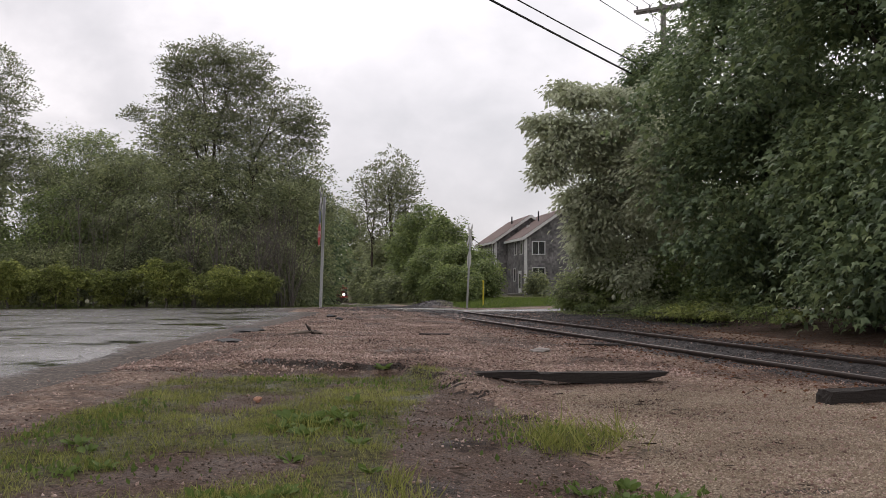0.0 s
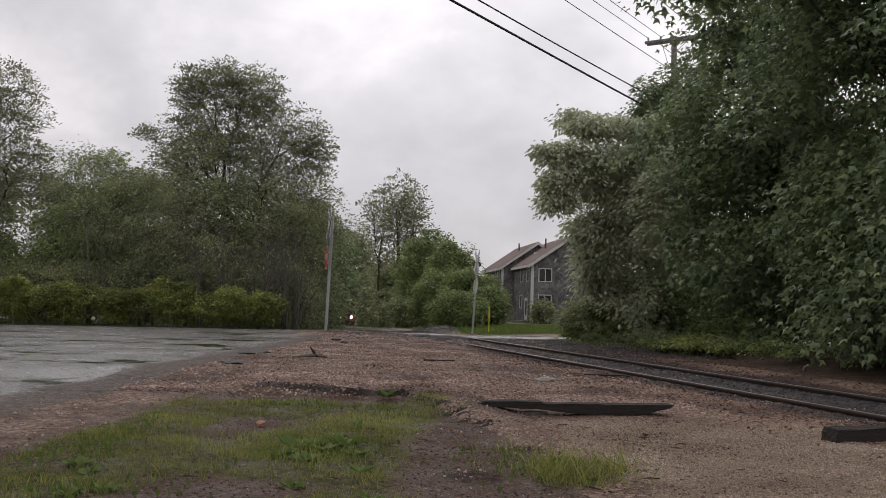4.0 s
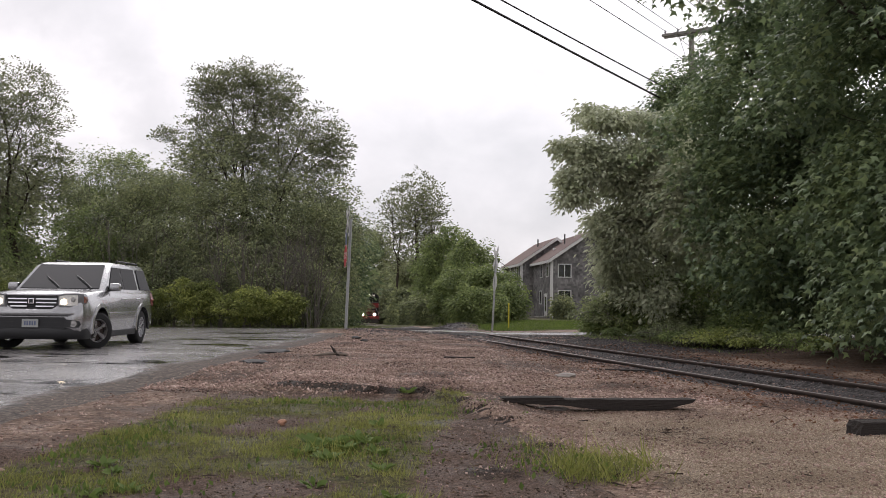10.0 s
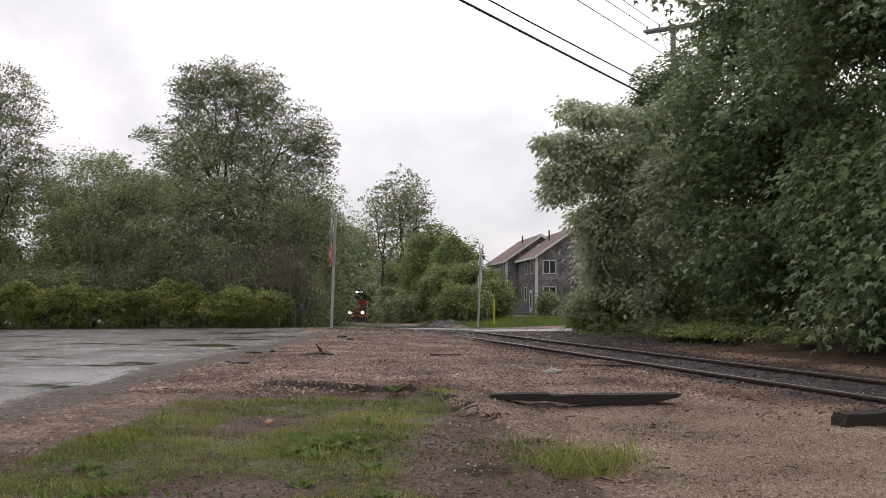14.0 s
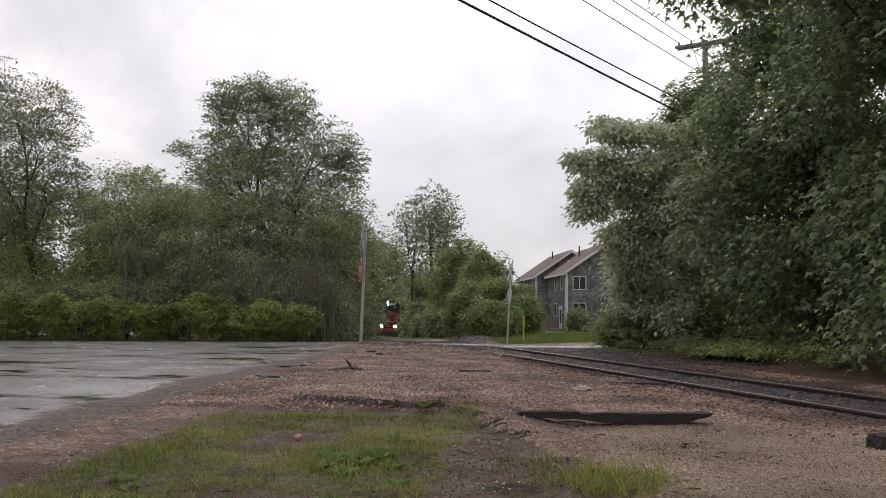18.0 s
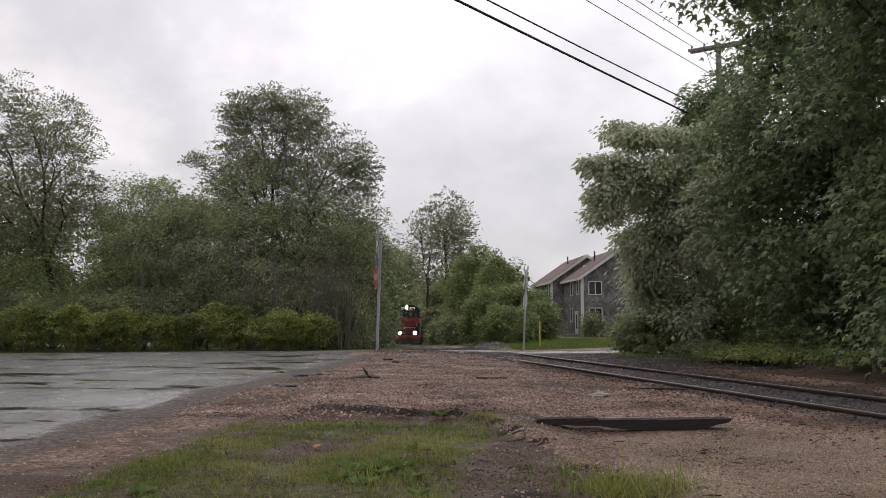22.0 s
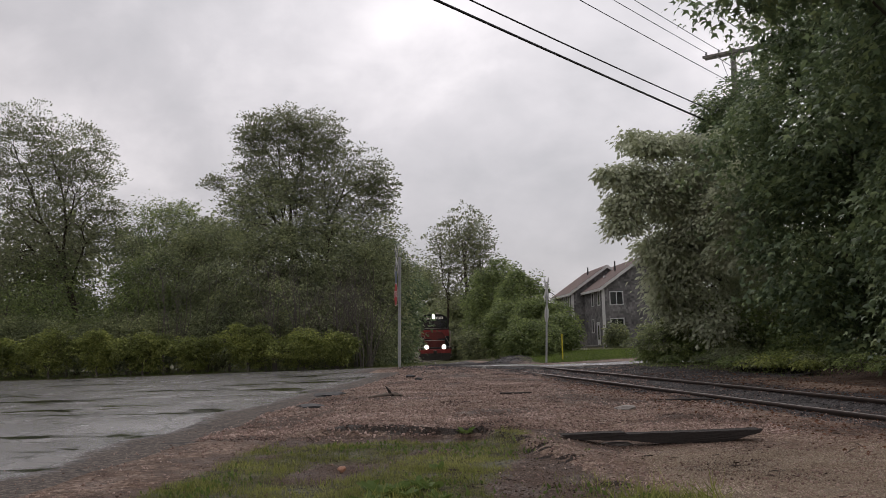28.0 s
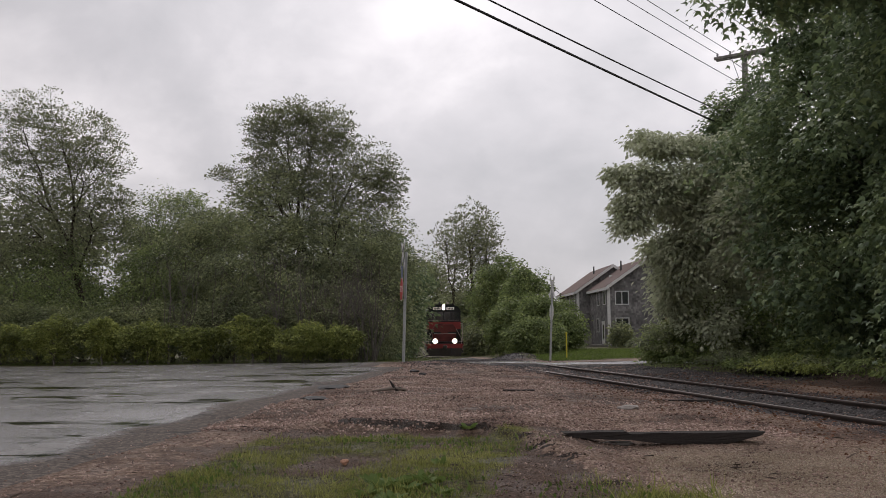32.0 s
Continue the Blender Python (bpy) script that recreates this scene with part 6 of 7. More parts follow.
    em = part("emblem", boxed(3.765, 3.79, -0.058, 0.058, 0.90, 1.01, bevel=0.012), M_CHROME, gr, "plain chrome emblem frame")
    part("emblem_field", boxed(3.789, 3.793, -0.036, 0.036, 0.92, 0.99), M_BLACK, em)
    crisp(part("bumper_bar", loft([[(x - dx, y, z) for dx, z in ((0.03, 0.665), (0.0, 0.70), (0.0, 0.745), (0.035, 0.80), (0.12, 0.80), (0.12, 0.665))] for y, x in ((-0.93, 3.60), (-0.86, 3.685), (-0.68, 3.765), (-0.4, 3.80), (0.0, 3.81), (0.4, 3.80), (0.68, 3.765), (0.86, 3.685), (0.93, 3.60))]), M_PAINT, t, "silver bumper bar"), 50)
    ik = part("air_intake", loft([[(x, y, z) for y, z in ((-0.62, 0.65), (-0.68, 0.60), (-0.66, 0.43), (0.66, 0.43), (0.68, 0.60), (0.62, 0.65))] for x in (3.766, 3.64)]), M_BLACK, t, "black lower air intake")
    for z in (0.47, 0.55, 0.63):
        part("intake_bar", boxed(3.76, 3.772, -0.6, 0.6, z - 0.006, z + 0.006), M_TRIM_DARK, ik)
    crisp(part("lower_bumper", loft([[(x - dx, y, z) for dx, z in ((0.10, 0.225), (0.02, 0.30), (0.0, 0.40), (0.03, 0.44), (0.3, 0.44), (0.3, 0.24))] for y, x in ((-0.955, 3.50), (-0.92, 3.63), (-0.72, 3.76), (-0.4, 3.79), (0.0, 3.80), (0.4, 3.79), (0.72, 3.76), (0.92, 3.63), (0.955, 3.50))]), M_TRIM_DARK, t, "dark lower bumper"), 50)
    pl = part("number_plate", boxed(3.79, 3.80, -0.155, 0.155, 0.455, 0.61, bevel=0.004), M_PLATE, t, "white number plate")
    for k in range(5):
        part("digit_bar", boxed(3.80, 3.803, -0.11 + 0.047 * k, -0.08 + 0.047 * k, 0.495, 0.57), M_BLUE, pl)
    part("rear_bumper", boxed(-1.0, -0.72, -0.92, 0.92, 0.42, 0.70, bevel=0.05), M_PAINT, t)
    part("rear_lower_bumper", boxed(-0.96, -0.68, -0.88, 0.88, 0.32, 0.42, bevel=0.02), M_TRIM_DARK, t)
    part("rear_window", plate_box(-0.885, -0.71), M_CAR_GLASS, t)
    wipers = []
    for y, n in ((0.66, 0.62), (0.02, 0.55)):
        wb = bar((0, 0, 0.012), (n * 0.6, 0, 0.02), 0.016, 0.012, seg=6)
        cyl(wb, (n * 0.25, 0, 0.014), (n, 0.02, 0.014), 0.015, 0.012, 6)
        w = part("wiper", wb, M_BLACK, t)
        w["pivot"] = y
        wipers.append(w)
    # wheels: front ones steer
    wheels = []
    for ax in AXLES:
        for s in (-1, 1):
            hub = new("wheel")
            hub.empty_display_size = 0.1
            hub.parent = t
            hub.matrix_basis = pose(ax, s * HALF_TRACK, WHEEL_R)
            wd = 0.12
            part("tyre", lathe([(0.235, -wd), (0.34, -wd), (0.368, -wd * 0.8), (0.375, -wd * 0.4), (0.375, wd * 0.4), (0.368, wd * 0.8), (0.34, wd), (0.235, wd)], 36, "Y", False), M_TYRE, hub, "", True)
            rim = bmesh.new()
            for k in range(5):
                a = 2 * math.pi * k / 5
                side_v = Vector((-math.sin(a), 0, math.cos(a)))
                along = Vector((math.cos(a), 0, math.sin(a)))
                ring = [[along * r + side_v * (w * u) + Vector((0, s * (y0 + dy), 0)) for u, dy in ((-1, -0.03), (-0.75, 0.0), (0.75, 0.0), (1, -0.03))] for r, w, y0 in ((0.03, 0.03, 0.092), (0.10, 0.036, 0.095), (0.17, 0.04, 0.10), (0.232, 0.052, 0.102))]
                vs = [[rim.verts.new(p) for p in q] for q in ring]
                for i in range(3):
                    for j in range(4):
                        rim.faces.new((vs[i][j], vs[i][(j + 1) % 4], vs[i + 1][(j + 1) % 4], vs[i + 1][j]))
            bmesh.ops.recalc_face_normals(rim, faces=rim.faces)
            part("rim_spokes", rim, M_ALLOY, hub, "five-spoke alloy rim")
            part("rim_ring", lathe([(0.245, s * 0.04), (0.243, s * 0.115), (0.222, s * 0.115), (0.215, s * 0.04)] if s > 0 else [(0.215, -0.04), (0.222, -0.115), (0.243, -0.115), (0.245, -0.04)], 36, "Y", False), M_ALLOY, hub)
            part("brake_disc", lathe([(0.2, s * 0.02), (0.2, s * 0.04)], 24, "Y"), M_RAIL, hub)
            part("hub_cap", lathe([(0.05, s * 0.06), (0.05, s * 0.105), (0.02, s * 0.11)], 12, "Y"), M_ALLOY, hub)
            wheels.append(hub)
    return t, wheels, wipers


def plate_box(x0, x1):
    bm = bmesh.new()
    vs = [bm.verts.new(c) for c in ((x0 - 0.015, -0.72, 1.22), (x0 - 0.015, 0.72, 1.22), (x1 - 0.015, 0.62, 1.68), (x1 - 0.015, -0.62, 1.68), (x0 + 0.02, -0.72, 1.22), (x0 + 0.02, 0.72, 1.22), (x1 + 0.02, 0.62, 1.68), (x1 + 0.02, -0.62, 1.68))]
    for f in ((0, 1, 2, 3), (4, 7, 6, 5), (0, 4, 5, 1), (1, 5, 6, 2), (2, 6, 7, 3), (3, 7, 4, 0)):
        bm.faces.new([vs[i] for i in f])
    return bm


suv, suv_wheels, suv_wipers = build_suv()


# ---- loose things in the yard ----
def slab(points, width, material, name, label, category, m, rag=0.01, seed=1):
    """A worn timber: a long outline with width, its edges broken."""
    bm = prism(points, width)
    bmesh.ops.subdivide_edges(bm, edges=[e for e in bm.edges if e.calc_length() > 0.1], cuts=7, use_grid_fill=True)
    for v in bm.verts:
        n = noise.noise_vector(Vector((v.co.x * 7, v.co.y * 22, v.co.z * 22)) + Vector((seed, 0, 0)))
        v.co += n * rag * 1.5
    ob = tagged(link_mesh(name, mesh_of(bm, name), material), label, category)
    ob.matrix_basis = m
    return ob


def lump(name, label, category, m, size, material, seed, flat=1.0):
    bm = bmesh.new()
    bmesh.ops.create_icosphere(bm, subdivisions=3, radius=1.0)
    for v in bm.verts:
        n = noise.noise(v.co * 1.3 + Vector((seed * 7.1, 0, 0)))
        n2 = noise.noise(v.co * 3.4 + Vector((0, seed * 3.3, 0)))
        v.co *= 1 + 0.35 * n + 0.15 * n2
        v.co = Vector((v.co.x * size[0], v.co.y * size[1], v.co.z * size[2]))
    ob = tagged(link_mesh(name, mesh_of(bm, name), material), label, category)
    ob.matrix_basis = m
    return ob


M_PALE_ROCK = pieces("pale_rock", (0.30, 0.27, 0.24), (0.46, 0.43, 0.40), 0.85, (1, 1, 1), 9.0, 0.02)
M_ASPHALT_LUMP = pieces("broken_asphalt", (0.03, 0.029, 0.03), (0.07, 0.067, 0.066), 0.8, (1, 1, 1), 14.0, 0.02)
M_DRY_WOOD = pieces("dry_driftwood", (0.16, 0.13, 0.105), (0.27, 0.23, 0.19), 0.9, (1, 8, 8), 5.0)
TIMBER_Z = land1(1.5, 10.3)
slab([(-1.03, 0.13), (-0.92, 0.075), (-0.4, 0.055), (0.25, 0.0), (0.72, 0.015), (1.0, 0.09), (1.04, 0.125), (0.4, 0.12), (-0.35, 0.118), (-0.38, 0.138), (-0.75, 0.135)], 0.2, M_CHAR, "old_timber", "cracked tarred black timber lying on the gravel", "timber",
     pose(1.4, 10.25, TIMBER_Z + 0.0, 0, 0, 6), 0.006, 3)
slab([(-0.9, 0.0), (0.9, -0.01), (0.92, 0.13), (0.2, 0.15), (-0.86, 0.13)], 0.2, M_CHAR, "old_timber", "short tarred timber end beside the rails", "timber", pose(4.25, 8.75, land1(4.2, 8.8) - 0.01, 0, 0, 14), 0.01, 5)
slab([(-0.28, 0.0), (0.28, 0.0), (0.28, 0.03), (-0.28, 0.035)], 0.12, M_CHAR, "board", "flat dark board on the gravel", "board", pose(-0.12, 17.2, land1(-0.1, 17.2), 0, 0, 3), 0.004, 7)
slab([(-0.5, 0.0), (0.5, 0.0), (0.5, 0.03), (-0.5, 0.03)], 0.14, M_CHAR, "board", "thin weathered board half buried in gravel", "board", pose(2.6, 16.2, land1(2.6, 16.2) - 0.005, 0, 0, -12), 0.005, 8)
slab([(-0.42, 0.0), (0.42, 0.0), (0.4, 0.05), (-0.42, 0.06)], 0.14, M_DRY_WOOD, "driftwood", "pale dry log end under the maples", "log", pose(8.2, 21.8, land1(8.2, 21.8) + 0.02, 0, -6, 8), 0.012, 9)
branch = thing("broken_branch", "broken grey branch with an upright spur", "branch", "", "", pose(-2.3, 16.85, land1(-2.3, 16.85)))
v, f = tubes([(np.array([[-0.42, 0.05, 0.02], [-0.2, 0, 0.05], [0, 0, 0.07], [0.2, 0.02, 0.04]]), [0.012, 0.025, 0.035, 0.02])], 7)
link_mesh("stem", fast_mesh("stem", v, f), M_DRY_WOOD, branch, "", True)
v, f = tubes([(np.array([[0.0, 0, 0.05], [-0.04, 0, 0.13], [-0.1, 0.01, 0.21]]), [0.035, 0.025, 0.008]), (np.array([[0.0, 0, 0.06], [0.1, 0.02, 0.06], [0.17, 0.0, 0.03]]), [0.04, 0.03, 0.01])], 7)
link_mesh("spur", fast_mesh("spur", v, f), M_CHAR, branch, "dark upright spur", True)
lump("rock", "pale flat rock on the gravel", "rock", pose(1.46, 14.07, land1(1.46, 14.07) + 0.015, 0, 0, 5), (0.15, 0.09, 0.045), M_PALE_ROCK, 2)
lump("pebble", "small orange pebble in the grass", "pebble", pose(-1.58, 8.57, land1(-1.58, 8.57) + 0.03), (0.035, 0.03, 0.028), plain("orange_pebble", (0.48, 0.26, 0.17), 0.7), 4)
for i, (x, y, sx, sy, sz) in enumerate(((-3.72, 18.3, 0.30, 0.4, 0.055), (-3.38, 15.3, 0.2, 0.3, 0.04), (-3.9, 20.5, 0.24, 0.3, 0.04), (-3.0, 25.5, 0.14, 0.12, 0.05), (-2.6, 24.0, 0.1, 0.1, 0.05), (-0.2, 30.6, 0.12, 0.1, 0.06))):
    lump("asphalt_chunk", "broken dark chunk of asphalt at the gravel edge", "rubble", pose(x, y, land1(x, y) + 0.01, 0, 0, 20 * i), (sx, sy, sz), M_ASPHALT_LUMP, 10 + i)
lump("rock", "pale stone under the trees", "rock", pose(6.6, 25.0, land1(6.6, 25.0) + 0.03), (0.09, 0.07, 0.05), M_PALE_ROCK, 31)
lump("rock", "white stone beside the rails", "rock", pose(-1.2, 30.4, land1(-1.2, 30.4) + 0.03), (0.07, 0.06, 0.06), M_PALE_ROCK, 33)
lump("rock", "flat pale stone at the grass edge", "rock", pose(0.95, 10.35, land1(0.95, 10.35) + 0.01), (0.15, 0.07, 0.025), M_PALE_ROCK, 35)


# ---- grass, weeds and stones ----
BLADE = (np.array([[-0.035, 0, 0], [0.035, 0, 0], [0.03, 0.5, 0.06], [-0.03, 0.5, 0.06], [0, 1.0, -0.02]]), np.array([[0, 1, 2], [0, 2, 3], [3, 2, 4]]))
CHIP = (np.array([[0.5, 0, 0], [-0.5, 0.06, 0], [0, 0.42, 0.02], [0.05, -0.42, 0], [0.04, 0, 0.3], [0, 0.05, -0.3]]),
        np.array([[0, 2, 4], [2, 1, 4], [1, 3, 4], [3, 0, 4], [2, 0, 5], [1, 2, 5], [3, 1, 5], [0, 3, 5]]))


def strew(name, label, category, n, region, keep, height, size, form, material, seed, tilt=3.0, upright=False, sink=0.0):
    """Many small pieces over a stretch of ground, kept with the chance that keep gives."""
    rng = np.random.RandomState(seed)
    x0, x1, y0, y1 = region
    x = x0 + (x1 - x0) * rng.rand(n)
    y = y0 + (y1 - y0) * rng.rand(n) ** 1.35
    ok = rng.rand(n) < keep(x, y)
    x, y = x[ok], y[ok]
    pos = np.stack([x, y, height(x, y) - sink], -1)
    k = len(x)
    ax = rng.normal(size=(k, 3)) * (0.45 if upright else 1.0)
    if upright:
        ax[:, 2] = 1.0
    elif sink < 0:
        ax[:, 2] *= 0.08
    s = size[0] + (size[1] - size[0]) * rng.rand(k) ** 2.2
    return tagged(link_mesh(name, leaf_mesh(name, pos, ax, s, form, rng, tilt), material), label, category, "", "stuff")


def gravel_chance(x, y):
    return np.clip(1 - turf_mask(x, y) * 1.2, 0.04, 1) * (1 - 0.75 * smooth(0.45, 0.7, soil_mask(x, y))) * smooth(0.35, -0.2, on_asphalt(x, y)) * (0.55 + 0.45 * vnoise(x, y, 0.8, 3, 41))


strew("gravel", "loose tan gravel over the yard", "gravel", 46000, (-4.2, 5.5, 4.2, 31), gravel_chance, ground_height, (0.014, 0.05), CHIP, M_STONE, 51)
strew("gravel", "fine tan gravel close to the grass", "gravel", 42000, (-1.2, 5.0, 4.0, 13), gravel_chance, ground_height, (0.012, 0.034), CHIP, M_STONE, 52)
GRIT = (np.array([[0.5, -0.1, 0], [-0.3, 0.42, 0], [-0.35, -0.4, 0], [0.0, 0, 0.4]]), np.array([[0, 1, 3], [1, 2, 3], [2, 0, 3]]))
strew("gravel", "fine pale sandy grit between grass and rails", "gravel", 150000, (0.6, 4.6, 4.0, 11.5), lambda x, y: sand_mask(x, y) * 0.8, ground_height, (0.006, 0.019), GRIT,
      leafy("sandy_grit", ((0.06, 0.043, 0.033), (0.29, 0.22, 0.158), (0.60, 0.50, 0.39)), 0.85, 0.0), 65, 0.35, False, -0.003)
strew("gravel", "coarse brown gravel on the crown of the yard", "gravel", 60000, (-4.0, 3.0, 11.0, 31), lambda x, y: gravel_chance(x, y), ground_height, (0.02, 0.065), CHIP, leafy("brown_gravel", ((0.045, 0.030, 0.026), (0.26, 0.172, 0.140), (0.64, 0.485, 0.42)), 0.85, 0.0), 66)
strew("ballast", "dark grey crushed ballast round the track", "ballast", 60000, (-4, 9, 5, 33), lambda x, y: stone_mask(x, y) * (0.12 + 0.88 * smooth(12, 24, y)), ground_height, (0.03, 0.08), CHIP, M_BALLAST, 53)
strew("ballast", "heap of dark ballast beyond the road", "ballast", 5000, (-5, 2, 41, 52), lambda x, y: stone_mask(x, y), ground_height, (0.05, 0.12), CHIP, M_BALLAST, 54)
strew("gravel", "grit strewn along the asphalt edge", "gravel", 9000, (-6.5, -3.4, 4.2, 26), lambda x, y: 0.22 * smooth(1.8, 0.0, on_asphalt(x, y)) ** 2, road_height, (0.008, 0.035), CHIP, M_STONE, 55)
M_CLOD = leafy("soil_clod", ((0.035, 0.025, 0.019), (0.075, 0.055, 0.042), (0.15, 0.11, 0.085)), 0.9, 0.0)
strew("soil_clods", "dark soil clods along the broken gravel edge", "soil", 15000, (-3, 2.5, 4.2, 13), lambda x, y: (soil_mask(x, y) > 0.6) * (1 - 0.7 * turf_mask(x, y)) * 0.8, ground_height, (0.008, 0.03), CHIP, M_CLOD, 56)
strew("soil_clods", "dark crumbled soil on the bank", "soil", 60000, (-2.8, 0.9, 7.5, 12.6), lambda x, y: bank_mask(x, y) * np.clip(0.5 + 0.8 * vnoise(x, y, 4.0, 2, 77), 0.05, 1), ground_height, (0.008, 0.032), CHIP, leafy("wet_soil_clod", ((0.02, 0.014, 0.011), (0.045, 0.032, 0.025), (0.11, 0.08, 0.06)), 0.9, 0.0), 59)
strew("leaf_litter", "brown dead grass and litter on the worn soil", "leaf litter", 16000, (-3.0, 1.8, 4.2, 11.5), lambda x, y: smooth(0.7, 0.3, turf_mask(x, y)) * np.clip(0.35 + 0.9 * vnoise(x, y, 2.1, 3, 91), 0, 1) * (1 - smooth(0.3, 0.8, bank_mask(x, y))), ground_height, (0.015, 0.05), (LEAF[0] * np.array([0.4, 1, 1]), LEAF[1]),
      leafy("dry_straw", ((0.055, 0.034, 0.024), (0.15, 0.10, 0.066), (0.31, 0.23, 0.15)), 0.9, 0.1), 67, 0.7, False, -0.006)
strew("leaf_litter", "brown leaf litter beside the rails", "leaf litter", 30000, (0.5, 10, 6, 26), lambda x, y: smooth(0.6, 1.0, np.abs(x - track_x(y))) * smooth(3.6, 1.5, np.abs(x - track_x(y) - 0.4)) * 0.8, ground_height, (0.025, 0.07), LEAF,
      leafy("dead_leaf", ((0.07, 0.03, 0.018), (0.16, 0.07, 0.04), (0.28, 0.15, 0.095)), 0.85, 0.1), 57, 0.6, False, -0.01)
strew("twigs", "dark twigs and bark scraps on the gravel", "twigs", 1500, (-3.6, 6, 4.5, 27), lambda x, y: 0.5 * smooth(0.2, -0.3, on_asphalt(x, y)), ground_height, (0.03, 0.16), (np.array([[-0.05, 0, 0], [0.05, 0, 0], [0.03, 1, 0.02], [0, 0.5, 0.1]]), np.array([[0, 1, 3], [1, 2, 3], [2, 0, 3]])), M_CLOD, 58, 1.0, False, -0.01)
strew("grass", "short patchy green grass", "grass", 300000, (-3.1, 1.6, 4.0, 11.6), lambda x, y: smooth(0.25, 0.7, turf_mask(x, y)) * np.clip(0.42 + 1.5 * vnoise(x, y, 3.2, 4, 44), 0.03, 1), ground_height, (0.014, 0.052), BLADE, M_GRASS, 61, 1.5, True)
strew("grass", "taller clumps in the patchy grass", "grass", 60000, (-3.1, 1.6, 4.0, 11.4), lambda x, y: smooth(0.3, 0.7, turf_mask(x, y)) * np.clip(2.4 * vnoise(x, y, 4.5, 3, 46) - 0.25, 0, 1), ground_height, (0.035, 0.095), BLADE, M_GRASS, 68, 1.5, True)
strew("grass", "mown lawn in front of the house and along the lot", "grass", 60000, (-25, 14, 36.2, 90), lambda x, y: smooth(0.4, 0.8, turf_mask(x, y)) * smooth(92, 50, y), ground_height, (0.05, 0.14), BLADE, leafy("lawn_blade", ((0.05, 0.08, 0.02), (0.13, 0.19, 0.042), (0.24, 0.30, 0.08)), 0.6, 0.3, 0.1), 62, 1.5, True)
strew("grass", "green lawn beside the crossing and the house", "grass", 60000, (0.5, 14, 41, 70), lambda x, y: smooth(0.4, 0.8, turf_mask(x, y)), ground_height, (0.08, 0.2), BLADE, leafy("long_lawn_blade", ((0.06, 0.10, 0.022), (0.15, 0.22, 0.045), (0.27, 0.34, 0.085)), 0.6, 0.3, 0.1), 69, 1.5, True)
strew("undergrowth", "low yellow-green weeds at the foot of the trees", "weeds", 34000, (3.5, 10, 17, 33), lambda x, y: smooth(3.0, 4.4, x - track_x(y)) * smooth(7.5, 5, x - track_x(y)) * smooth(20, 24, y) * np.clip(0.5 + vnoise(x, y, 0.9, 3, 47), 0, 1), ground_height, (0.02, 0.07), LEAF, M_LEAF_BUSH, 63, 1.6, True)


def patches(x, y, spots):
    return np.clip(sum(np.exp(-(((x - a) / r) ** 2 + ((y - b) / q) ** 2)) for a, b, r, q in spots), 0, 1)


strew("ground_weeds", "small-leaved weeds creeping over the soil", "weeds", 24000, (-2.9, 1.7, 4.2, 11.5), lambda x, y: patches(x, y, ((1.0, 5.1, 0.38, 0.3), (-0.85, 7.3, 0.4, 0.6), (-2.0, 5.6, 0.45, 0.25), (-0.8, 5.0, 0.35, 0.25), (0.7, 7.0, 0.4, 0.5), (-0.6, 9.8, 0.6, 0.4), (-1.6, 10.2, 0.6, 0.3), (-2.5, 7.5, 0.3, 1.0))) * 0.75,
      ground_height, (0.018, 0.06), LEAF, M_WEED, 64, 1.2, True)


def tuft(x, y, n, h, spread, seed, mat=None):
    rng = np.random.RandomState(seed)
    z = land1(x, y)
    pos = np.stack([x + rng.normal(size=n) * spread, y + rng.normal(size=n) * spread, np.full(n, z)], -1)
    ax = np.stack([rng.normal(size=n) * 0.55, rng.normal(size=n) * 0.55, np.ones(n)], -1)
    thin = (BLADE[0] * np.array([0.6, 1, 1.5]), BLADE[1])
    return tagged(link_mesh("grass_tuft", leaf_mesh("grass_tuft", pos, ax, h * (0.4 + 0.7 * rng.rand(n)), thin, rng, 1.5), mat or M_GRASS), "tall tuft of green grass on bare soil", "grass tuft", "grass tufts", "stuff")


for i, (x, y, n, h, sp) in enumerate(((0.8, 6.5, 150, 0.2, 0.16), (1.05, 6.7, 70, 0.2, 0.16), (0.6, 6.9, 130, 0.12, 0.2), (0.55, 7.7, 160, 0.1, 0.22), (1.25, 7.0, 22, 0.26, 0.06), (0.9, 7.3, 120, 0.12, 0.2), (0.75, 6.6, 14, 0.32, 0.07), (-0.15, 4.9, 120, 0.14, 0.08),
                                      (-0.2, 5.3, 70, 0.17, 0.05), (-0.95, 7.1, 200, 0.13, 0.14), (-0.5, 7.9, 160, 0.11, 0.14), (-0.75, 9.2, 160, 0.1, 0.2), (-1.5, 4.7, 200, 0.11, 0.14))):
    tuft(x, y, n, h, sp, 300 + i)


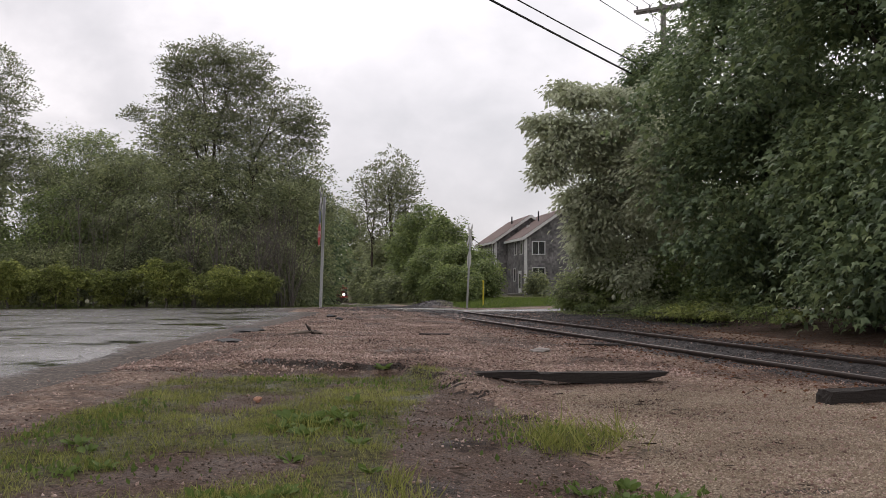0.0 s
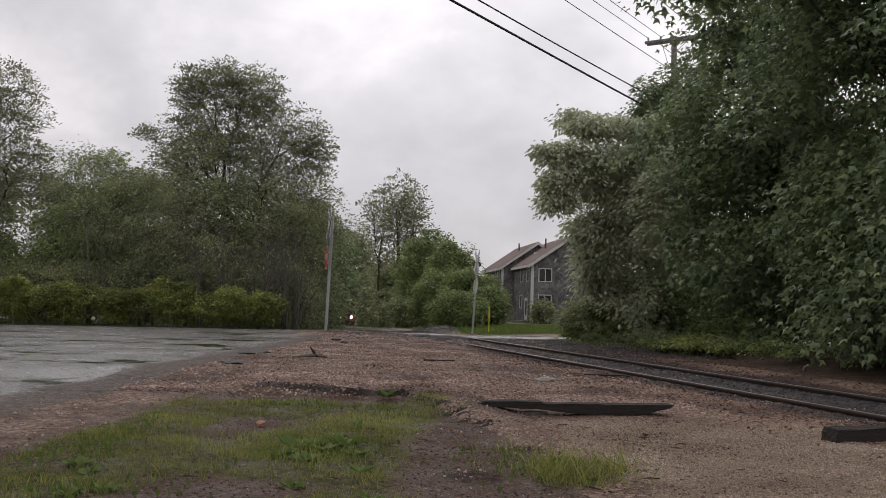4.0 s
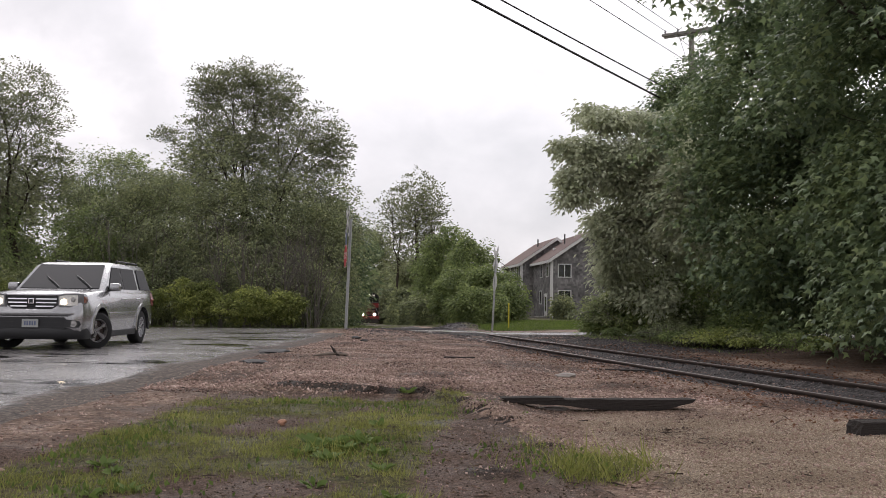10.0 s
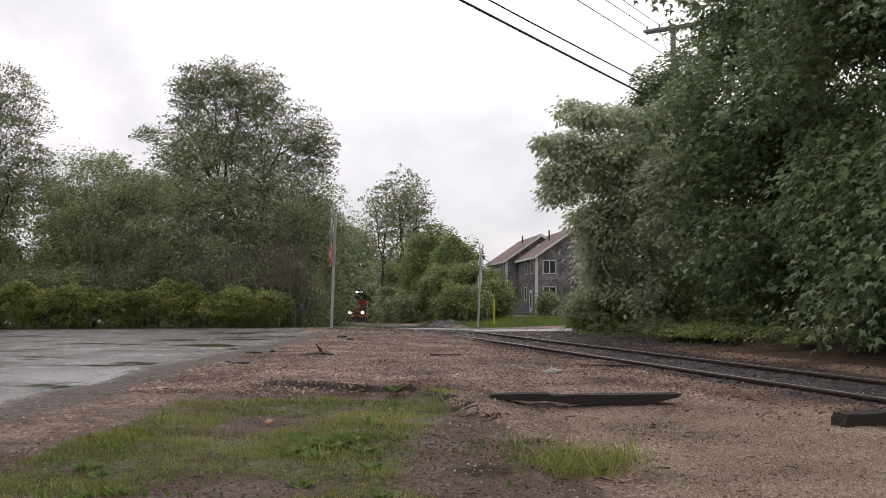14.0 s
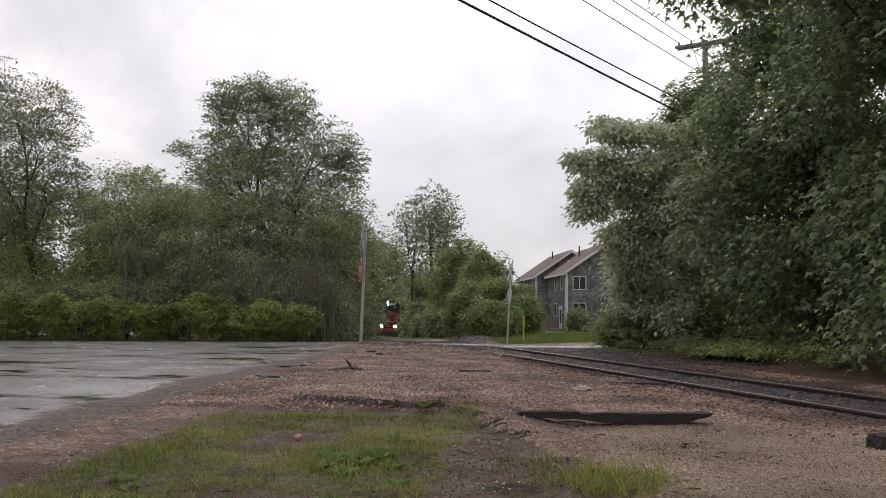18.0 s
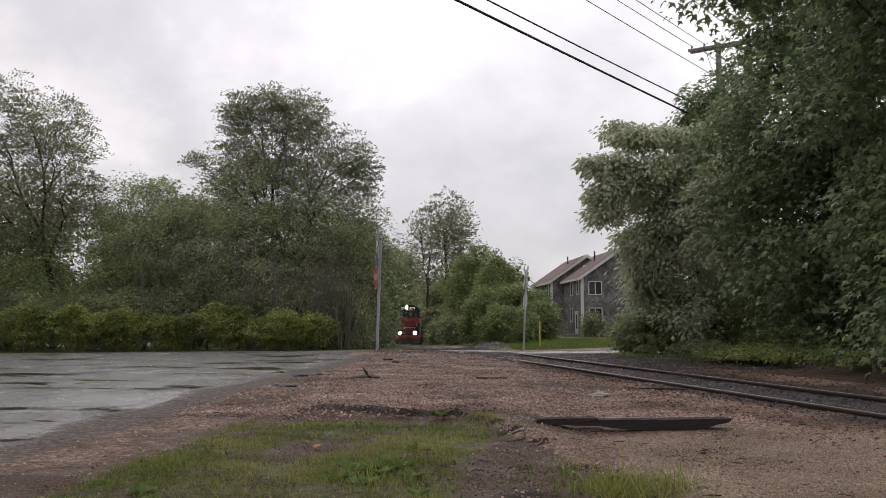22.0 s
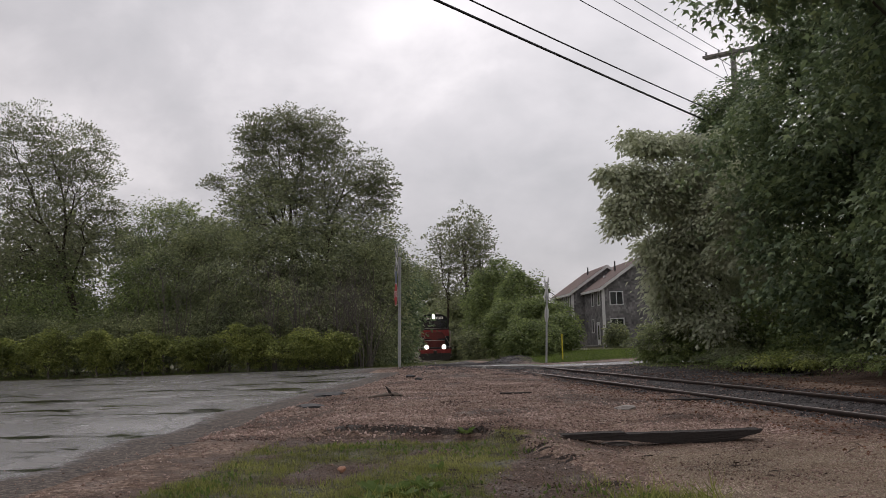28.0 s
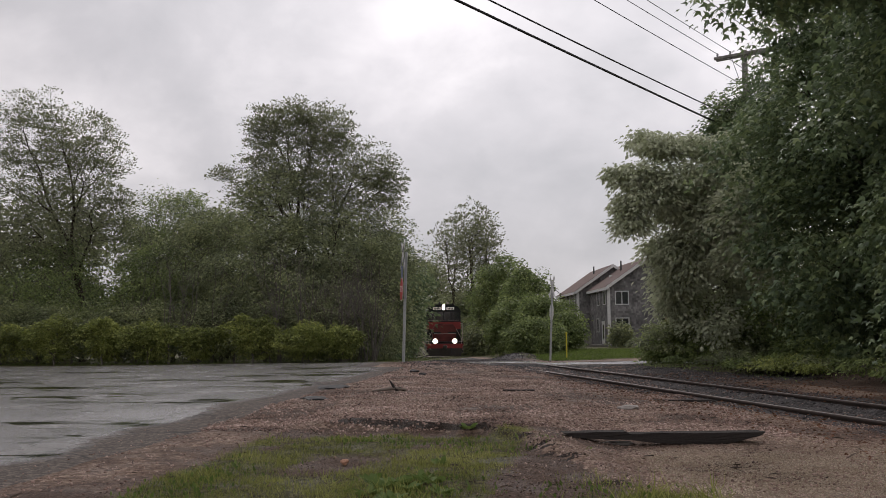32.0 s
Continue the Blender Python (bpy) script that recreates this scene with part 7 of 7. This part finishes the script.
def weed(x, y, n, leaf, seed):
    """A rosette of broad leaves."""
    rng = np.random.RandomState(seed)
    t = thing("broadleaf_weed", "broad-leaved green weed rosette", "weed", "weeds", "", pose(x, y, land1(x, y)))
    wide = np.array([[0, 0, 0], [0.13, 0.2, 0.05], [0.24, 0.5, 0.02], [0.16, 0.82, -0.06], [0, 1.0, -0.14], [-0.16, 0.82, -0.06], [-0.24, 0.5, 0.02], [-0.13, 0.2, 0.05], [0, 0.5, -0.03]])
    tri = np.array([[0, 1, 8], [1, 2, 8], [2, 3, 8], [3, 4, 8], [4, 5, 8], [5, 6, 8], [6, 7, 8], [7, 0, 8]])
    for k in range(int(n * 1.5)):
        a = 2.4 * k + rng.rand()
        ax = np.array([[math.cos(a), math.sin(a), 0.35 + 0.7 * rng.rand()]])
        link_mesh("leaf", leaf_mesh("leaf", np.array([[0.02 * math.cos(a), 0.02 * math.sin(a), 0.0]]), ax, np.array([leaf * (0.4 + 0.5 * rng.rand())]), (wide, tri), rng, 0.35), M_WEED, t, "", True)
    return t


for i, (x, y, n, leaf) in enumerate(((-0.95, 7.4, 13, 0.17), (-1.1, 7.0, 11, 0.16), (-0.8, 7.7, 11, 0.15), (-0.6, 7.1, 10, 0.13), (-0.9, 6.75, 9, 0.14), (-0.75, 8.6, 9, 0.13), (-1.2, 7.7, 8, 0.12), (0.95, 5.1, 12, 0.11), (1.15, 5.0, 12, 0.12), (0.75, 5.2, 10, 0.1), (1.0, 5.35, 10, 0.1),
                                     (-1.05, 7.25, 12, 0.2), (-0.85, 7.15, 12, 0.18), (-0.7, 7.5, 11, 0.16), (-0.5, 6.4, 10, 0.11), (-0.35, 5.6, 9, 0.1), (-2.3, 6.4, 10, 0.11), (-2.15, 6.2, 9, 0.1), (-0.75, 5.05, 11, 0.1), (-0.9, 4.85, 10, 0.1), (-2.0, 5.5, 10, 0.1), (-1.85, 5.65, 9, 0.1), (-2.35, 5.2, 9, 0.09), (-0.65, 10.9, 10, 0.14), (-1.15, 5.0, 9, 0.09), (-0.85, 5.9, 9, 0.1))):
    weed(x, y, n, leaf, 400 + i)


# ---- what moves ----
SUV_ROWS = ((0.0, -75.0, 35.0, -7), (5.0, -27.0, 29.4, -8), (6.4, -17.6, 27.95, -8), (7.0, -14.77, 27.47, -9.7), (7.4, -13.35, 26.85, -17), (7.8, -12.05, 26.02, -25.8), (8.2, -11.0, 25.55, -34.5), (8.6, -10.16, 24.94, -43.9), (9.0, -9.45, 24.2, -55.5), (9.3, -9.06, 23.6, -65.4),
            (9.6, -8.72, 22.85, -74.5), (10.0, -8.5, 21.7, -87), (10.4, -8.58, 20.75, -99), (10.8, -8.95, 20.1, -108.5), (11.3, -9.6, 19.3, -117.5), (11.8, -10.7, 18.3, -130), (12.4, -13.2, 17.0, -150), (14.0, -22.0, 14.5, -167), (20.0, -70.0, 7.0, -171), (32.0, -70.4, 6.95, -171))


def motions():
    rows, spin = [], []
    for i in range(33):
        t = float(i)
        y = 77.3 + 2.56 * (32 - t)
        x, z = float(track_x(y)), float(track_z(y))
        yaw = math.degrees(math.atan2(float(track_x(y - 2)) - float(track_x(y + 2)), 4))
        rows.append((t, pose(x, y, z, 0.9, 0, yaw)))
    walk(loco, rows)
    for w in loco_wheels:
        at = w.location.copy()
        walk(w, [(k * 0.25, pose(*at, math.degrees(2.56 * k * 0.25 / 0.51), 0, 0)) for k in range(129)])
    walk(suv, [(t, pose(x, y, land1(x, y) + 0.045, 0, 0, a)) for t, x, y, a in SUV_ROWS])
    # one sweep of the wipers across the windscreen
    up, out = Vector((-0.803, 0, 0.596)), Vector((0.596, 0, 0.803))
    for w in suv_wipers:
        rows = []
        for t, a in ((0.0, 4), (9.65, 4), (10.0, 48), (10.2, 86), (10.4, 112), (10.55, 112), (10.85, 55), (11.1, 4), (32.0, 4)):
            d = Vector((0, -math.cos(radians(a)), 0)) + up * math.sin(radians(a))
            m = Matrix((d, out.cross(d), out)).transposed().to_4x4()
            m.translation = Vector((2.44, w["pivot"], 1.215))
            rows.append((t, m))
        walk(w, rows)
    # wheels roll by the way driven, the front pair steers
    ts = np.array([r[0] for r in SUV_ROWS])
    fine_t = np.concatenate([np.arange(0, 20.0, 0.08), [20.0, 32.0]])
    px, py = np.interp(fine_t, ts, [r[1] for r in SUV_ROWS]), np.interp(fine_t, ts, [r[2] for r in SUV_ROWS])
    way = np.concatenate([[0], np.cumsum(np.hypot(np.diff(px), np.diff(py)))])
    steer_t, steer = (0, 6.4, 7.4, 8.0, 8.6, 10.6, 11.4, 12.2, 32), (0, -4, -14, -30, -33, -33, -22, -4, 0)
    near = (fine_t > 5.9) & (fine_t < 12.2)
    for k, w in enumerate(suv_wheels):
        at = w.location.copy()
        rows = [(0.0, pose(*at))]
        for t, d, ok in zip(fine_t, way, near):
            if ok:
                st = float(np.interp(t, steer_t, steer)) if k >= 2 else 0.0
                rows.append((float(t), pose(*at, 0, 0, st) @ pose(0, 0, 0, 0, math.degrees(d / WHEEL_R), 0)))
        rows.append((32.0, rows[-1][1]))
        walk(w, rows)


motions()
